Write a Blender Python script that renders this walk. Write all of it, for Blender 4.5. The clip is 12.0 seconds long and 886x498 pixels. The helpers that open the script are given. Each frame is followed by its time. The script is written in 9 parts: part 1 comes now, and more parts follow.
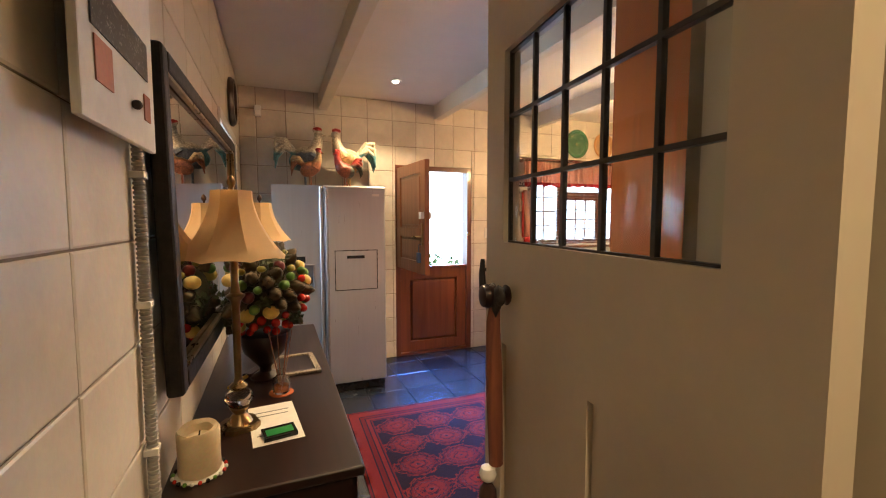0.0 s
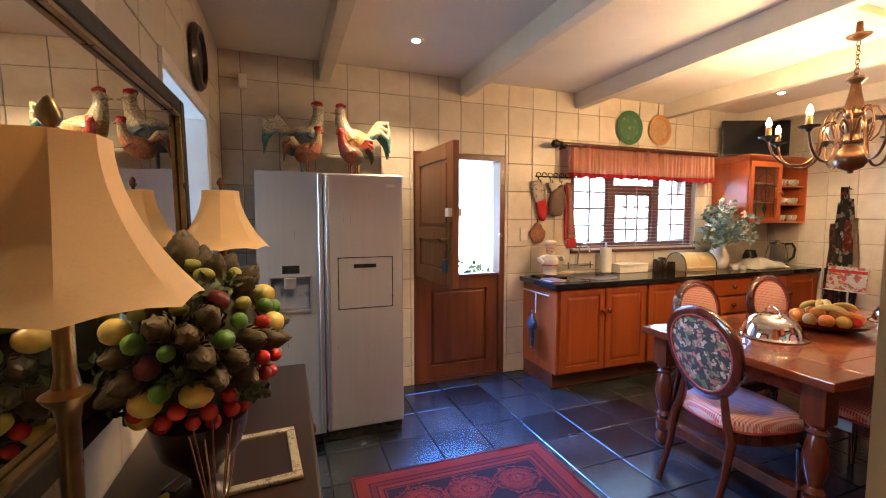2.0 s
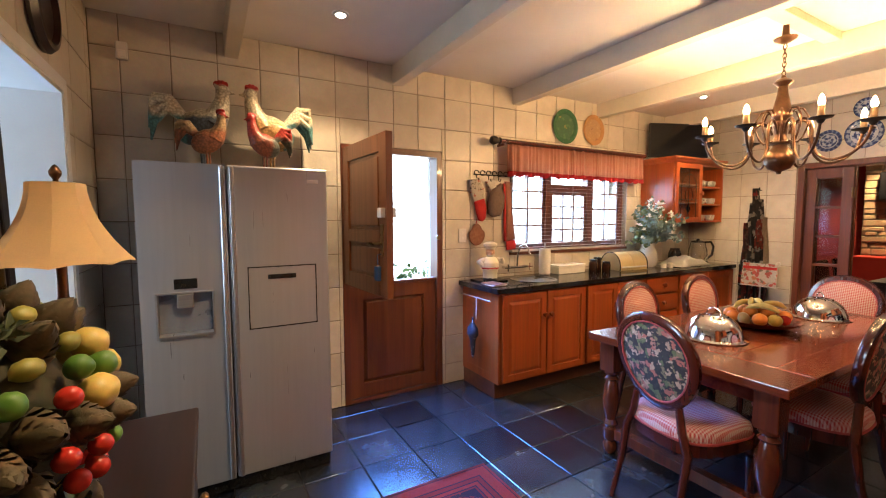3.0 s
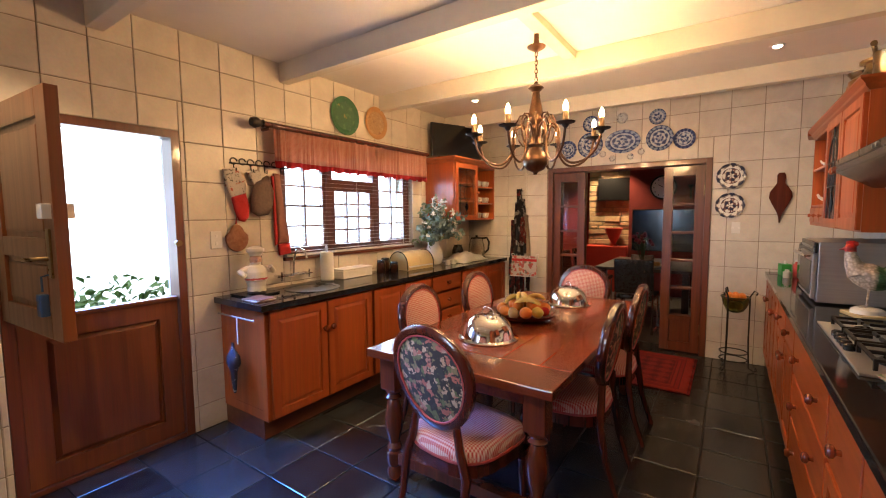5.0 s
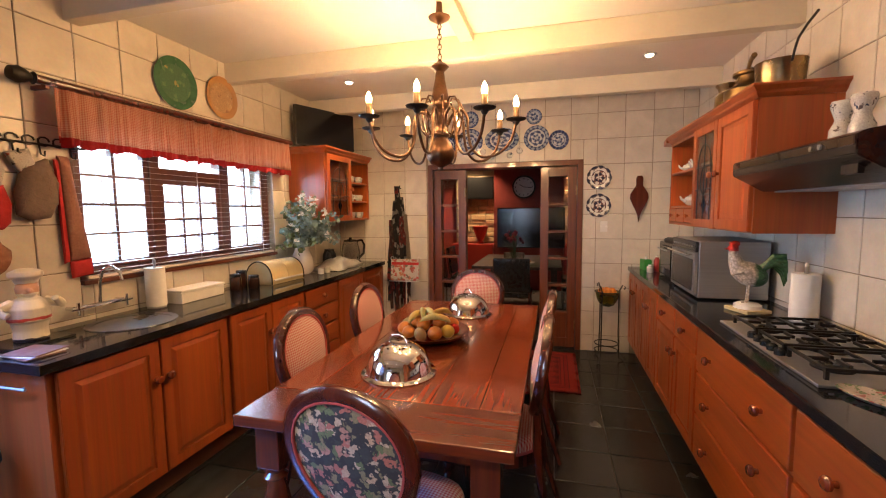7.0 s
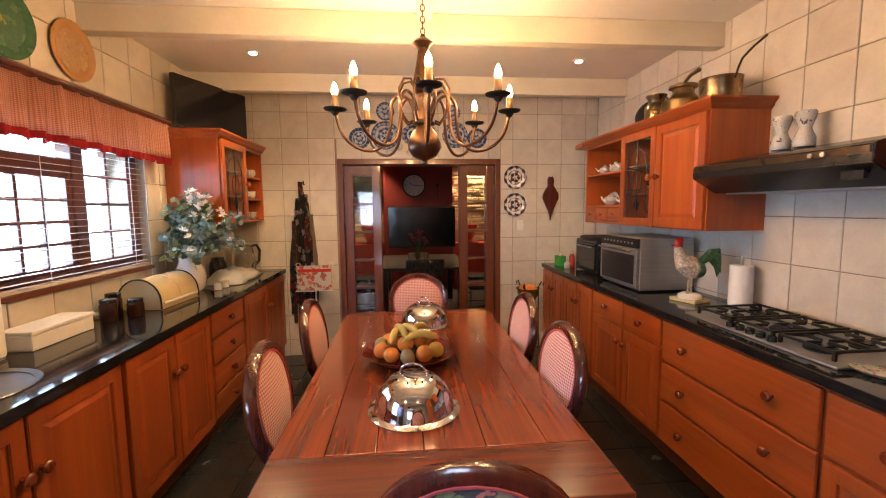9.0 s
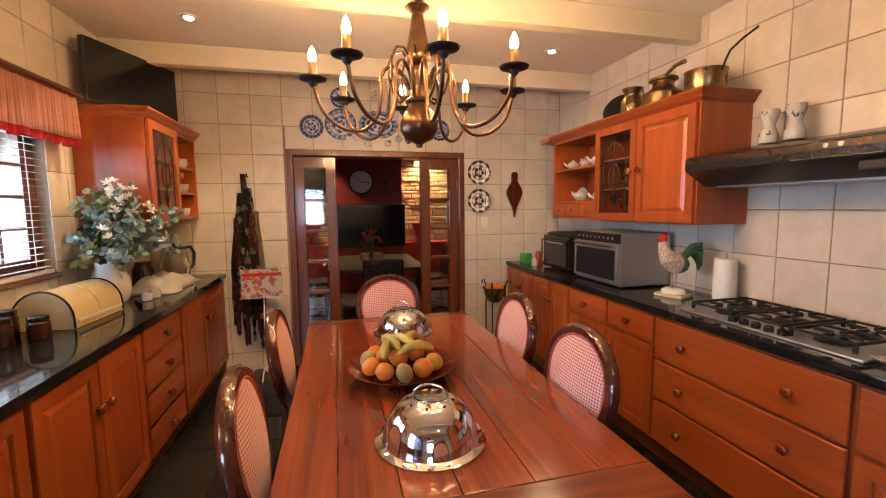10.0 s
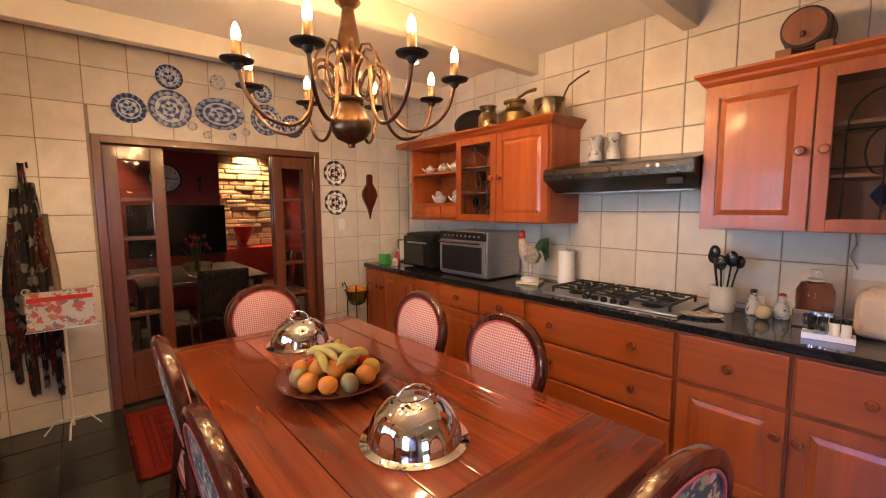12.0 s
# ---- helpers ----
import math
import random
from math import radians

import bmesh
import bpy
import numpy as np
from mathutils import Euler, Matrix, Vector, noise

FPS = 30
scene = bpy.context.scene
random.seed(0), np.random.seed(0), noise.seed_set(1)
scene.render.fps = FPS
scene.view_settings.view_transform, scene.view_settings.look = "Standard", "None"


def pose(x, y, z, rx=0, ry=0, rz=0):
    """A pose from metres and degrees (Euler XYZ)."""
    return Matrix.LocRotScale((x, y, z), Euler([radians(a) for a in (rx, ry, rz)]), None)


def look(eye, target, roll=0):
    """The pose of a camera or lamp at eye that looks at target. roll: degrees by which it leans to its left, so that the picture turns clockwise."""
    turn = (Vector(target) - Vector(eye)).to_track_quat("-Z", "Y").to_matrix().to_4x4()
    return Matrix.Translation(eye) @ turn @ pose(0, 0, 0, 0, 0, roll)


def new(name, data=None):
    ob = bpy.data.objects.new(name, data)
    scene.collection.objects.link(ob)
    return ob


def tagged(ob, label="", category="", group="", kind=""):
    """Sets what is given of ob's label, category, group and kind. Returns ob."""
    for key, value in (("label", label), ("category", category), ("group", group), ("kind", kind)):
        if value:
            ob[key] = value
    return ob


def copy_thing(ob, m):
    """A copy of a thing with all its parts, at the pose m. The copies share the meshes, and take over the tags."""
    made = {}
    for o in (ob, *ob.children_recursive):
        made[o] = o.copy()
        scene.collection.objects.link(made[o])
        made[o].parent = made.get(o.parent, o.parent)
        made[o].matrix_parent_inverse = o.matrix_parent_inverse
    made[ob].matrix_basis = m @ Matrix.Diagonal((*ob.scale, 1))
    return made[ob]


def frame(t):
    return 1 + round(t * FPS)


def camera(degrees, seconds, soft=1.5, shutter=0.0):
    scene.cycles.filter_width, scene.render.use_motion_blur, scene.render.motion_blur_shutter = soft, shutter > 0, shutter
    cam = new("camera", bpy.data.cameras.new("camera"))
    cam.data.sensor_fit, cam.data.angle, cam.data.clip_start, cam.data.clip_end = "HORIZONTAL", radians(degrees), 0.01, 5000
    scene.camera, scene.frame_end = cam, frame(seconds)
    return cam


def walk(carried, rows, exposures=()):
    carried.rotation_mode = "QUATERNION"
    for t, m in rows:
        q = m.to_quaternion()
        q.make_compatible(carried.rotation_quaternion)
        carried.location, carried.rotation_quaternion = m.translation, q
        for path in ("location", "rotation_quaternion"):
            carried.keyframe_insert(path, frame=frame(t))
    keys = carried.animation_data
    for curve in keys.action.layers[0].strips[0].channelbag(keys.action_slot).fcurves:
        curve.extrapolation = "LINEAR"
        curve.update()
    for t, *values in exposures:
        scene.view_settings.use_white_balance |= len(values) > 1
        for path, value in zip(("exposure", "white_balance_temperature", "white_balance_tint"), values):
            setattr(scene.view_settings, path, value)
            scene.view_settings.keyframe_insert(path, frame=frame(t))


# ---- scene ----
cam = camera(93.1, 12.0, 1.1)
PATH = [
    (0, (0.042, 0.117, 1.467), (0.779, 1.971, 1.323), 0.0),
    (0.5, (0.091, 0.335, 1.454), (0.771, 2.21, 1.308), -0.0),
    (1, (0.107, 0.536, 1.45), (0.788, 2.411, 1.306), 0.1),
    (1.5, (0.153, 0.73, 1.447), (0.831, 2.606, 1.303), -0.0),
    (2, (0.191, 0.927, 1.45), (0.884, 2.797, 1.307), 0.0),
    (2.5, (0.222, 1.093, 1.465), (1.023, 2.92, 1.322), -0.0),
    (3, (0.302, 1.218, 1.457), (1.283, 2.956, 1.313), -0.2),
    (5, (0.756, 1.411, 1.465), (2.401, 2.537, 1.305), -0.5),
    (5.5, (0.838, 1.485, 1.472), (2.606, 2.404, 1.309), -0.6),
    (6, (0.921, 1.586, 1.474), (2.765, 2.34, 1.304), -0.7),
    (6.5, (1.048, 1.712, 1.474), (2.935, 2.352, 1.306), -0.6),
    (7, (1.106, 1.87, 1.497), (3.033, 2.376, 1.316), -0.6),
    (9, (1.351, 2.577, 1.513), (3.333, 2.398, 1.317), -0.6),
    (9.5, (1.512, 2.731, 1.483), (3.475, 2.406, 1.283), -0.6),
    (10, (1.652, 2.818, 1.48), (3.582, 2.333, 1.28), -0.6),
    (10.5, (1.781, 2.941, 1.477), (3.636, 2.22, 1.276), -0.5),
    (11, (1.807, 3.057, 1.469), (3.551, 2.098, 1.267), -0.4),
    (11.5, (1.794, 3.202, 1.477), (3.442, 2.087, 1.276), -0.4),
    (12, (1.854, 3.308, 1.487), (3.37, 2.019, 1.287), -0.4),
]
walk(cam, [(t, look(eye, target, roll)) for t, eye, target, roll in PATH],
     [(0.0, 0.80, 5850, 7), (1.5, 0.66, 5850, 8), (3.0, 0.46, 5900, 8), (5.0, 0.26, 6100, 11), (6.5, 0.2, 6250, 13), (9.5, 0.22, 6400, 14), (12.0, 0.22, 6700, 14)])

# ---- world and light ----
world = bpy.data.worlds.new("sky")
scene.world = world
world.use_nodes = True
wn = world.node_tree
sky = wn.nodes.new("ShaderNodeTexSky")
sky.sky_type = "NISHITA"
sky.sun_disc = False
sky.sun_elevation = radians(42)
sky.sun_rotation = radians(211)
wn.links.new(sky.outputs[0], wn.nodes["Background"].inputs[0])
wn.nodes["Background"].inputs[1].default_value = 0.12


def lamp(name, kind, m, energy, color, size=0.1, size_y=None, angle=None, spot=None):
    data = bpy.data.lights.new(name, kind)
    data.energy, data.color = energy, color
    if kind == "AREA":
        data.size = size
        if size_y:
            data.shape, data.size_y = "RECTANGLE", size_y
    elif kind == "SUN":
        data.angle = radians(angle)
    else:
        data.shadow_soft_size = size
        if spot:
            data.spot_size, data.spot_blend = radians(spot), 0.6
    ob = new(name, data)
    ob.matrix_world = m
    return ob


WARM = (1.0, 0.58, 0.24)
DAY = (0.62, 0.78, 1.0)
lamp("sun", "SUN", look((0, 0, 0), (0.3, 0.5, -0.8)), 2.2, (1.0, 0.95, 0.88), angle=0.5)
# daylight in the openings
lamp("window_daylight", "AREA", look((3.63, 4.66, 1.5), (3.63, 2.5, 0.9)), 80, (0.50, 0.72, 1.0), 1.6, 0.75)
door_light = lamp("stable_door_daylight", "AREA", look((1.66, 4.60, 1.62), (1.6, 3.5, 0.0)), 62, (0.10, 0.30, 1.0), 0.7, 0.8)
door_light.data.spread = radians(95)
lamp("side_room_daylight", "AREA", look((-1.6, 3.6, 1.5), (0.0, 3.4, 1.2)), 45, DAY, 0.9, 0.9)

# ---- materials ----
MATS = {}


def nodes_for(name):
    m = bpy.data.materials.new(name)
    m.use_nodes = True
    nt = m.node_tree
    b = nt.nodes["Principled BSDF"]
    return m, nt, b


def surface(name, c1, c2=None, rough=0.5, metal=0.0, scale=12.0, bump=0.1, stretch=(1, 1, 1), fine=120.0, vary=0.0,
            coat=0.0, stain=0.25, dist=0.004, rough_var=0.12):
    """A surface with two scales of variation: broad stains between two colours and fine grain, with relief and uneven gloss."""
    m, nt, b = nodes_for(name)
    N, L = nt.nodes.new, nt.links.new
    c2 = c2 or tuple(v * 0.75 for v in c1)
    co = N("ShaderNodeTexCoord")
    mp = N("ShaderNodeMapping")
    mp.inputs["Scale"].default_value = stretch
    geo = N("ShaderNodeNewGeometry")
    L(geo.outputs["Position"], mp.inputs[0])
    n1 = N("ShaderNodeTexNoise")
    n1.inputs["Scale"].default_value, n1.inputs["Detail"].default_value = scale, 5
    n1.inputs["Distortion"].default_value = 0.6
    n2 = N("ShaderNodeTexNoise")
    n2.inputs["Scale"].default_value, n2.inputs["Detail"].default_value = fine, 3
    L(mp.outputs[0], n1.inputs[0])
    L(mp.outputs[0], n2.inputs[0])
    ramp = N("ShaderNodeMapRange")
    ramp.inputs[1].default_value, ramp.inputs[2].default_value = 0.3, 0.7
    L(n1.outputs[0], ramp.inputs[0])
    mix = N("ShaderNodeMix")
    mix.data_type = "RGBA"
    mix.inputs[6].default_value, mix.inputs[7].default_value = (*c1, 1), (*c2, 1)
    L(ramp.outputs[0], mix.inputs[0])
    mul = N("ShaderNodeMix")
    mul.data_type, mul.blend_type = "RGBA", "MULTIPLY"
    mul.inputs[0].default_value = stain
    L(mix.outputs[2], mul.inputs[6])
    L(n2.outputs[1], mul.inputs[7])
    last = mul.outputs[2]
    if vary:
        oi = N("ShaderNodeObjectInfo")
        mr = N("ShaderNodeMapRange")
        mr.inputs[3].default_value, mr.inputs[4].default_value = 1 - vary, 1 + vary
        L(oi.outputs["Random"], mr.inputs[0])
        hs = N("ShaderNodeHueSaturation")
        L(mr.outputs[0], hs.inputs["Value"])
        L(last, hs.inputs["Color"])
        last = hs.outputs[0]
    L(last, b.inputs["Base Color"])
    rr = N("ShaderNodeMapRange")
    rr.inputs[3].default_value, rr.inputs[4].default_value = max(0.02, rough - rough_var), min(1, rough + rough_var)
    L(n1.outputs[0], rr.inputs[0])
    L(rr.outputs[0], b.inputs["Roughness"])
    b.inputs["Metallic"].default_value = metal
    b.inputs["Coat Weight"].default_value = coat
    b.inputs["Coat Roughness"].default_value = 0.08
    if bump:
        bp = N("ShaderNodeBump")
        bp.inputs["Strength"].default_value, bp.inputs["Distance"].default_value = bump, dist
        add = N("ShaderNodeMath")
        L(n1.outputs[0], add.inputs[0])
        mm = N("ShaderNodeMath")
        mm.operation = "MULTIPLY"
        mm.inputs[1].default_value = 0.3
        L(n2.outputs[0], mm.inputs[0])
        L(mm.outputs[0], add.inputs[1])
        L(add.outputs[0], bp.inputs["Height"])
        L(bp.outputs[0], b.inputs["Normal"])
        if coat:
            L(bp.outputs[0], b.inputs["Coat Normal"])
    MATS[name] = m
    return m


def wood(name, c1, c2, axis, rough=0.3, coat=0.3, scale=1.0, vary=0.08, relief=0.05):
    """Grain drawn out along one axis (0, 1, 2), with rays and uneven varnish."""
    st = [14.0 * scale] * 3
    st[axis] = 0.6 * scale
    return surface(name, c1, c2, rough, 0, 1.6, relief, st, 9.0, vary, coat, 0.45, 0.0015, 0.06)


def glow(name, color, strength):
    m, nt, b = nodes_for(name)
    b.inputs["Base Color"].default_value = (*color, 1)
    b.inputs["Emission Color"].default_value = (*color, 1)
    b.inputs["Emission Strength"].default_value = strength
    return m


def clear_glass(name, tint=(1, 1, 1), rough=0.0):
    m, nt, b = nodes_for(name)
    b.inputs["Base Color"].default_value = (*tint, 1)
    b.inputs["Roughness"].default_value = rough
    b.inputs["Transmission Weight"].default_value = 1.0
    b.inputs["IOR"].default_value = 1.45
    return m


def thin_glass(name, tint=(0.95, 0.97, 0.97), gloss=0.5):
    """A pane: see-through with a Fresnel sheen."""
    m, nt, b = nodes_for(name)
    N, L = nt.nodes.new, nt.links.new
    tr = N("ShaderNodeBsdfTransparent")
    tr.inputs[0].default_value = (*tint, 1)
    gl = N("ShaderNodeBsdfGlossy")
    gl.inputs["Roughness"].default_value = 0.03
    lw_ = N("ShaderNodeLayerWeight")
    lw_.inputs[0].default_value = 0.5
    pw = N("ShaderNodeMath")
    pw.operation = "POWER"
    pw.inputs[1].default_value = 4.0
    L(lw_.outputs["Facing"], pw.inputs[0])
    fr = N("ShaderNodeMath")
    fr.operation = "MULTIPLY_ADD"
    fr.inputs[1].default_value, fr.inputs[2].default_value = gloss, 0.025
    L(pw.outputs[0], fr.inputs[0])
    mx = N("ShaderNodeMixShader")
    L(fr.outputs[0], mx.inputs[0])
    L(tr.outputs[0], mx.inputs[1])
    L(gl.outputs[0], mx.inputs[2])
    L(mx.outputs[0], nt.nodes["Material Output"].inputs[0])
    return m


def checked(name, ca, cb, pitch, rough=0.85):
    """Small woven gingham check laid in object space."""
    m, nt, b = nodes_for(name)
    N, L = nt.nodes.new, nt.links.new
    co = N("ShaderNodeTexCoord")
    sep = N("ShaderNodeSeparateXYZ")
    L(co.outputs["UV"], sep.inputs[0])
    outs = []
    for k in (0, 1):
        mu = N("ShaderNodeMath")
        mu.operation = "MULTIPLY"
        mu.inputs[1].default_value = 1.0 / pitch
        L(sep.outputs[k], mu.inputs[0])
        fr = N("ShaderNodeMath")
        fr.operation = "FRACT"
        L(mu.outputs[0], fr.inputs[0])
        gt = N("ShaderNodeMath")
        gt.operation = "GREATER_THAN"
        gt.inputs[1].default_value = 0.5
        L(fr.outputs[0], gt.inputs[0])
        outs.append(gt)
    ad = N("ShaderNodeMath")
    L(outs[0].outputs[0], ad.inputs[0])
    L(outs[1].outputs[0], ad.inputs[1])
    hf = N("ShaderNodeMath")
    hf.operation = "MULTIPLY"
    hf.inputs[1].default_value = 0.5
    L(ad.outputs[0], hf.inputs[0])
    nz = N("ShaderNodeTexNoise")
    nz.inputs["Scale"].default_value = 300
    mix = N("ShaderNodeMix")
    mix.data_type = "RGBA"
    mix.inputs[6].default_value, mix.inputs[7].default_value = (*ca, 1), (*cb, 1)
    L(hf.outputs[0], mix.inputs[0])
    mul = N("ShaderNodeMix")
    mul.data_type, mul.blend_type = "RGBA", "MULTIPLY"
    mul.inputs[0].default_value = 0.3
    L(mix.outputs[2], mul.inputs[6])
    L(nz.outputs[1], mul.inputs[7])
    L(mul.outputs[2], b.inputs["Base Color"])
    b.inputs["Roughness"].default_value = rough
    b.inputs["Sheen Weight"].default_value = 0.2
    bp = N("ShaderNodeBump")
    bp.inputs["Strength"].default_value, bp.inputs["Distance"].default_value = 0.3, 0.001
    L(hf.outputs[0], bp.inputs["Height"])
    L(bp.outputs[0], b.inputs["Normal"])
    return m


def patterned(name, base, spots, scale, rough=0.85, gap=0.55, seed=0.0):
    """Cells of several colours on a ground: printed or woven flowers, painted ware, magazine covers."""
    m, nt, b = nodes_for(name)
    N, L = nt.nodes.new, nt.links.new
    co = N("ShaderNodeNewGeometry")
    nz = N("ShaderNodeTexNoise")
    nz.inputs["Scale"].default_value = scale * 1.3
    va = N("ShaderNodeMix")
    va.data_type, va.blend_type = "RGBA", "LINEAR_LIGHT"
    va.inputs[0].default_value = 0.03
    L(co.outputs["Position"], nz.inputs[0])
    L(co.outputs["Position"], va.inputs[6])
    L(nz.outputs[1], va.inputs[7])
    vo = N("ShaderNodeTexVoronoi")
    vo.inputs["Scale"].default_value = scale
    L(va.outputs[2], vo.inputs[0])
    wh = N("ShaderNodeTexWhiteNoise")
    wh.noise_dimensions = "4D"
    wh.inputs["W"].default_value = seed
    L(vo.outputs["Color"], wh.inputs[0])
    cr = N("ShaderNodeValToRGB")
    cr.color_ramp.interpolation = "CONSTANT"
    el = cr.color_ramp.elements
    n = len(spots)
    while len(el) < n:
        el.new(0.5)
    for k, c in enumerate(spots):
        el[k].position = k / n
        el[k].color = (*c, 1)
    L(wh.outputs[0], cr.inputs[0])
    mr = N("ShaderNodeMapRange")
    mr.inputs[1].default_value, mr.inputs[2].default_value = gap, gap - 0.12
    L(vo.outputs["Distance"], mr.inputs[0])
    mix = N("ShaderNodeMix")
    mix.data_type = "RGBA"
    mix.inputs[6].default_value = (*base, 1)
    L(mr.outputs[0], mix.inputs[0])
    L(cr.outputs[0], mix.inputs[7])
    n3 = N("ShaderNodeTexNoise")
    n3.inputs["Scale"].default_value, n3.inputs["Detail"].default_value = scale * 5, 4
    L(co.outputs["Position"], n3.inputs[0])
    mul = N("ShaderNodeMix")
    mul.data_type, mul.blend_type = "RGBA", "MULTIPLY"
    mul.inputs[0].default_value = 0.7
    L(mix.outputs[2], mul.inputs[6])
    L(n3.outputs[0], mul.inputs[7])
    br = N("ShaderNodeBrightContrast")
    br.inputs[1].default_value = 0.02
    L(mul.outputs[2], br.inputs[0])
    L(br.outputs[0], b.inputs["Base Color"])
    b.inputs["Roughness"].default_value = rough
    return m


M_TILE = surface("glazed_tile", (0.56, 0.50, 0.42), (0.66, 0.60, 0.51), 0.34, 0, 7, 0.35, fine=60, vary=0.07, dist=0.006, stain=0.18)
M_GROUT = surface("grout", (0.33, 0.27, 0.20), (0.26, 0.21, 0.15), 0.9, 0, 20, 0.2)
M_SLATE = surface("slate", (0.010, 0.012, 0.014), (0.036, 0.036, 0.034), 0.24, 0, 4, 0.3, fine=30, vary=0.55, dist=0.005, stain=0.5, rough_var=0.08)
M_FGROUT = surface("floor_grout", (0.055, 0.052, 0.048), (0.035, 0.033, 0.03), 0.8, 0, 20, 0.2)
M_CEIL = surface("ceiling_paint", (0.74, 0.70, 0.64), (0.70, 0.66, 0.60), 0.75, 0, 3, 0.12, fine=80, stain=0.08)
M_BEAM = surface("beam_paint", (0.66, 0.60, 0.48), (0.60, 0.54, 0.42), 0.5, 0, 4, 0.25, (1, 1, 1), 50, stain=0.12)
M_CREAM = surface("cream_gloss_paint", (0.52, 0.46, 0.36), (0.46, 0.40, 0.31), 0.42, 0, 3, 0.2, fine=40, stain=0.12)
M_WHITE = surface("white_paint", (0.76, 0.76, 0.75), (0.70, 0.70, 0.69), 0.5, 0, 4, 0.1, stain=0.08)
M_PLASTER = surface("plaster", (0.62, 0.58, 0.50), (0.55, 0.51, 0.43), 0.85, 0, 3, 0.2)
CAB1, CAB2 = (0.48, 0.108, 0.020), (0.34, 0.068, 0.013)
M_CABZ = wood("cabinet_wood_upright", CAB1, CAB2, 2, 0.38, 0.14, 0.55, vary=0.12, relief=0.10)
M_CABX = wood("cabinet_wood_level", CAB1, CAB2, 0, 0.38, 0.14, 0.55, vary=0.12, relief=0.10)
M_KNOB = wood("knob_wood", (0.26, 0.055, 0.016), (0.17, 0.032, 0.010), 2, 0.25, 0.4)
M_CABIN = wood("cabinet_inside", (0.30, 0.10, 0.035), (0.22, 0.065, 0.02), 0, 0.5, 0.1)
M_DARKW = wood("dark_rosewood", (0.026, 0.008, 0.005), (0.013, 0.005, 0.004), 1, 0.34, 0.15)
M_FRAMEW = wood("mahogany_frame", (0.18, 0.052, 0.019), (0.11, 0.029, 0.011), 2, 0.35, 0.4)
M_FRAMEX = wood("mahogany_rail", (0.18, 0.052, 0.019), (0.11, 0.029, 0.011), 0, 0.35, 0.4)
M_DOORW = wood("stable_door_wood", (0.24, 0.075, 0.022), (0.15, 0.042, 0.013), 2, 0.38, 0.3)
M_TABLE = wood("table_wood", (0.27, 0.058, 0.017), (0.135, 0.025, 0.009), 0, 0.18, 0.5, 0.8, 0.14)
M_TABLEY = wood("table_end_wood", (0.19, 0.045, 0.016), (0.105, 0.021, 0.008), 1, 0.2, 0.3, 0.8)
M_TABLEZ = wood("table_leg_wood", (0.15, 0.036, 0.014), (0.08, 0.018, 0.008), 2, 0.25, 0.4)
M_CHAIRW = wood("chair_mahogany", (0.10, 0.022, 0.012), (0.055, 0.011, 0.006), 2, 0.2, 0.6)
M_GRANITE = surface("black_granite", (0.010, 0.010, 0.011), (0.022, 0.021, 0.020), 0.07, 0, 60, 0.0, fine=400, stain=0.5, rough_var=0.03)
M_STEEL = surface("brushed_steel", (0.50, 0.49, 0.48), (0.44, 0.43, 0.42), 0.42, 0.9, 2.0, 0.05, (1, 1, 40), 60, stain=0.15, dist=0.001)
M_STEELX = surface("fridge_steel", (0.50, 0.52, 0.55), (0.47, 0.49, 0.52), 0.32, 0.55, 2.0, 0.02, (25, 1, 1), 60, stain=0.05, dist=0.001)
M_CHROME = surface("chrome", (0.72, 0.72, 0.72), (0.66, 0.66, 0.66), 0.07, 1.0, 4, 0.0, stain=0.05, rough_var=0.03)
M_BLACK = surface("black_plastic", (0.012, 0.012, 0.012), (0.02, 0.02, 0.02), 0.25, 0, 30, 0.0, stain=0.2, rough_var=0.015)
M_SCREEN = surface("black_screen", (0.006, 0.006, 0.007), (0.008, 0.008, 0.008), 0.16, 0, 2, 0.0, stain=0.0, rough_var=0.02)
M_BLACKM = surface("black_iron", (0.02, 0.017, 0.015), (0.035, 0.03, 0.025), 0.5, 0.6, 40, 0.2, stain=0.3)
M_BRONZE = surface("aged_bronze", (0.16, 0.085, 0.045), (0.08, 0.042, 0.024), 0.32, 0.9, 14, 0.1, stain=0.4)
M_BRASS = surface("old_brass", (0.36, 0.25, 0.12), (0.24, 0.16, 0.075), 0.3, 0.95, 12, 0.1, stain=0.35)
M_PORC = surface("white_porcelain", (0.74, 0.72, 0.68), (0.70, 0.68, 0.64), 0.15, 0, 10, 0.02, stain=0.06)
M_PAPER = surface("white_paper", (0.78, 0.76, 0.72), (0.72, 0.70, 0.66), 0.9, 0, 25, 0.15, stain=0.08)
M_MIRROR, _nt, _b = nodes_for("mirror_silver")
_b.inputs["Base Color"].default_value, _b.inputs["Metallic"].default_value, _b.inputs["Roughness"].default_value = (0.86, 0.87, 0.86, 1), 1.0, 0.012
M_PANE = thin_glass("window_glass")
M_BULB = glow("candle_bulb_glow", (1.0, 0.62, 0.26), 60)
M_SPOT = glow("downlight_glow", (1.0, 0.80, 0.55), 40)

# ---- mesh helpers ----


def part(name, bm, material, parent, label=""):
    me = bpy.data.meshes.new(name)
    bm.to_mesh(me)
    bm.free()
    me.materials.append(material)
    ob = new(name, me)
    ob.parent = parent
    if label:
        ob["label"] = label
    return ob


def thing(name, label, category, m=None, group="", kind=""):
    ob = new(name)
    ob.empty_display_size = 0.1
    if m is not None:
        ob.matrix_world = m
    return tagged(ob, label, category, group, kind)


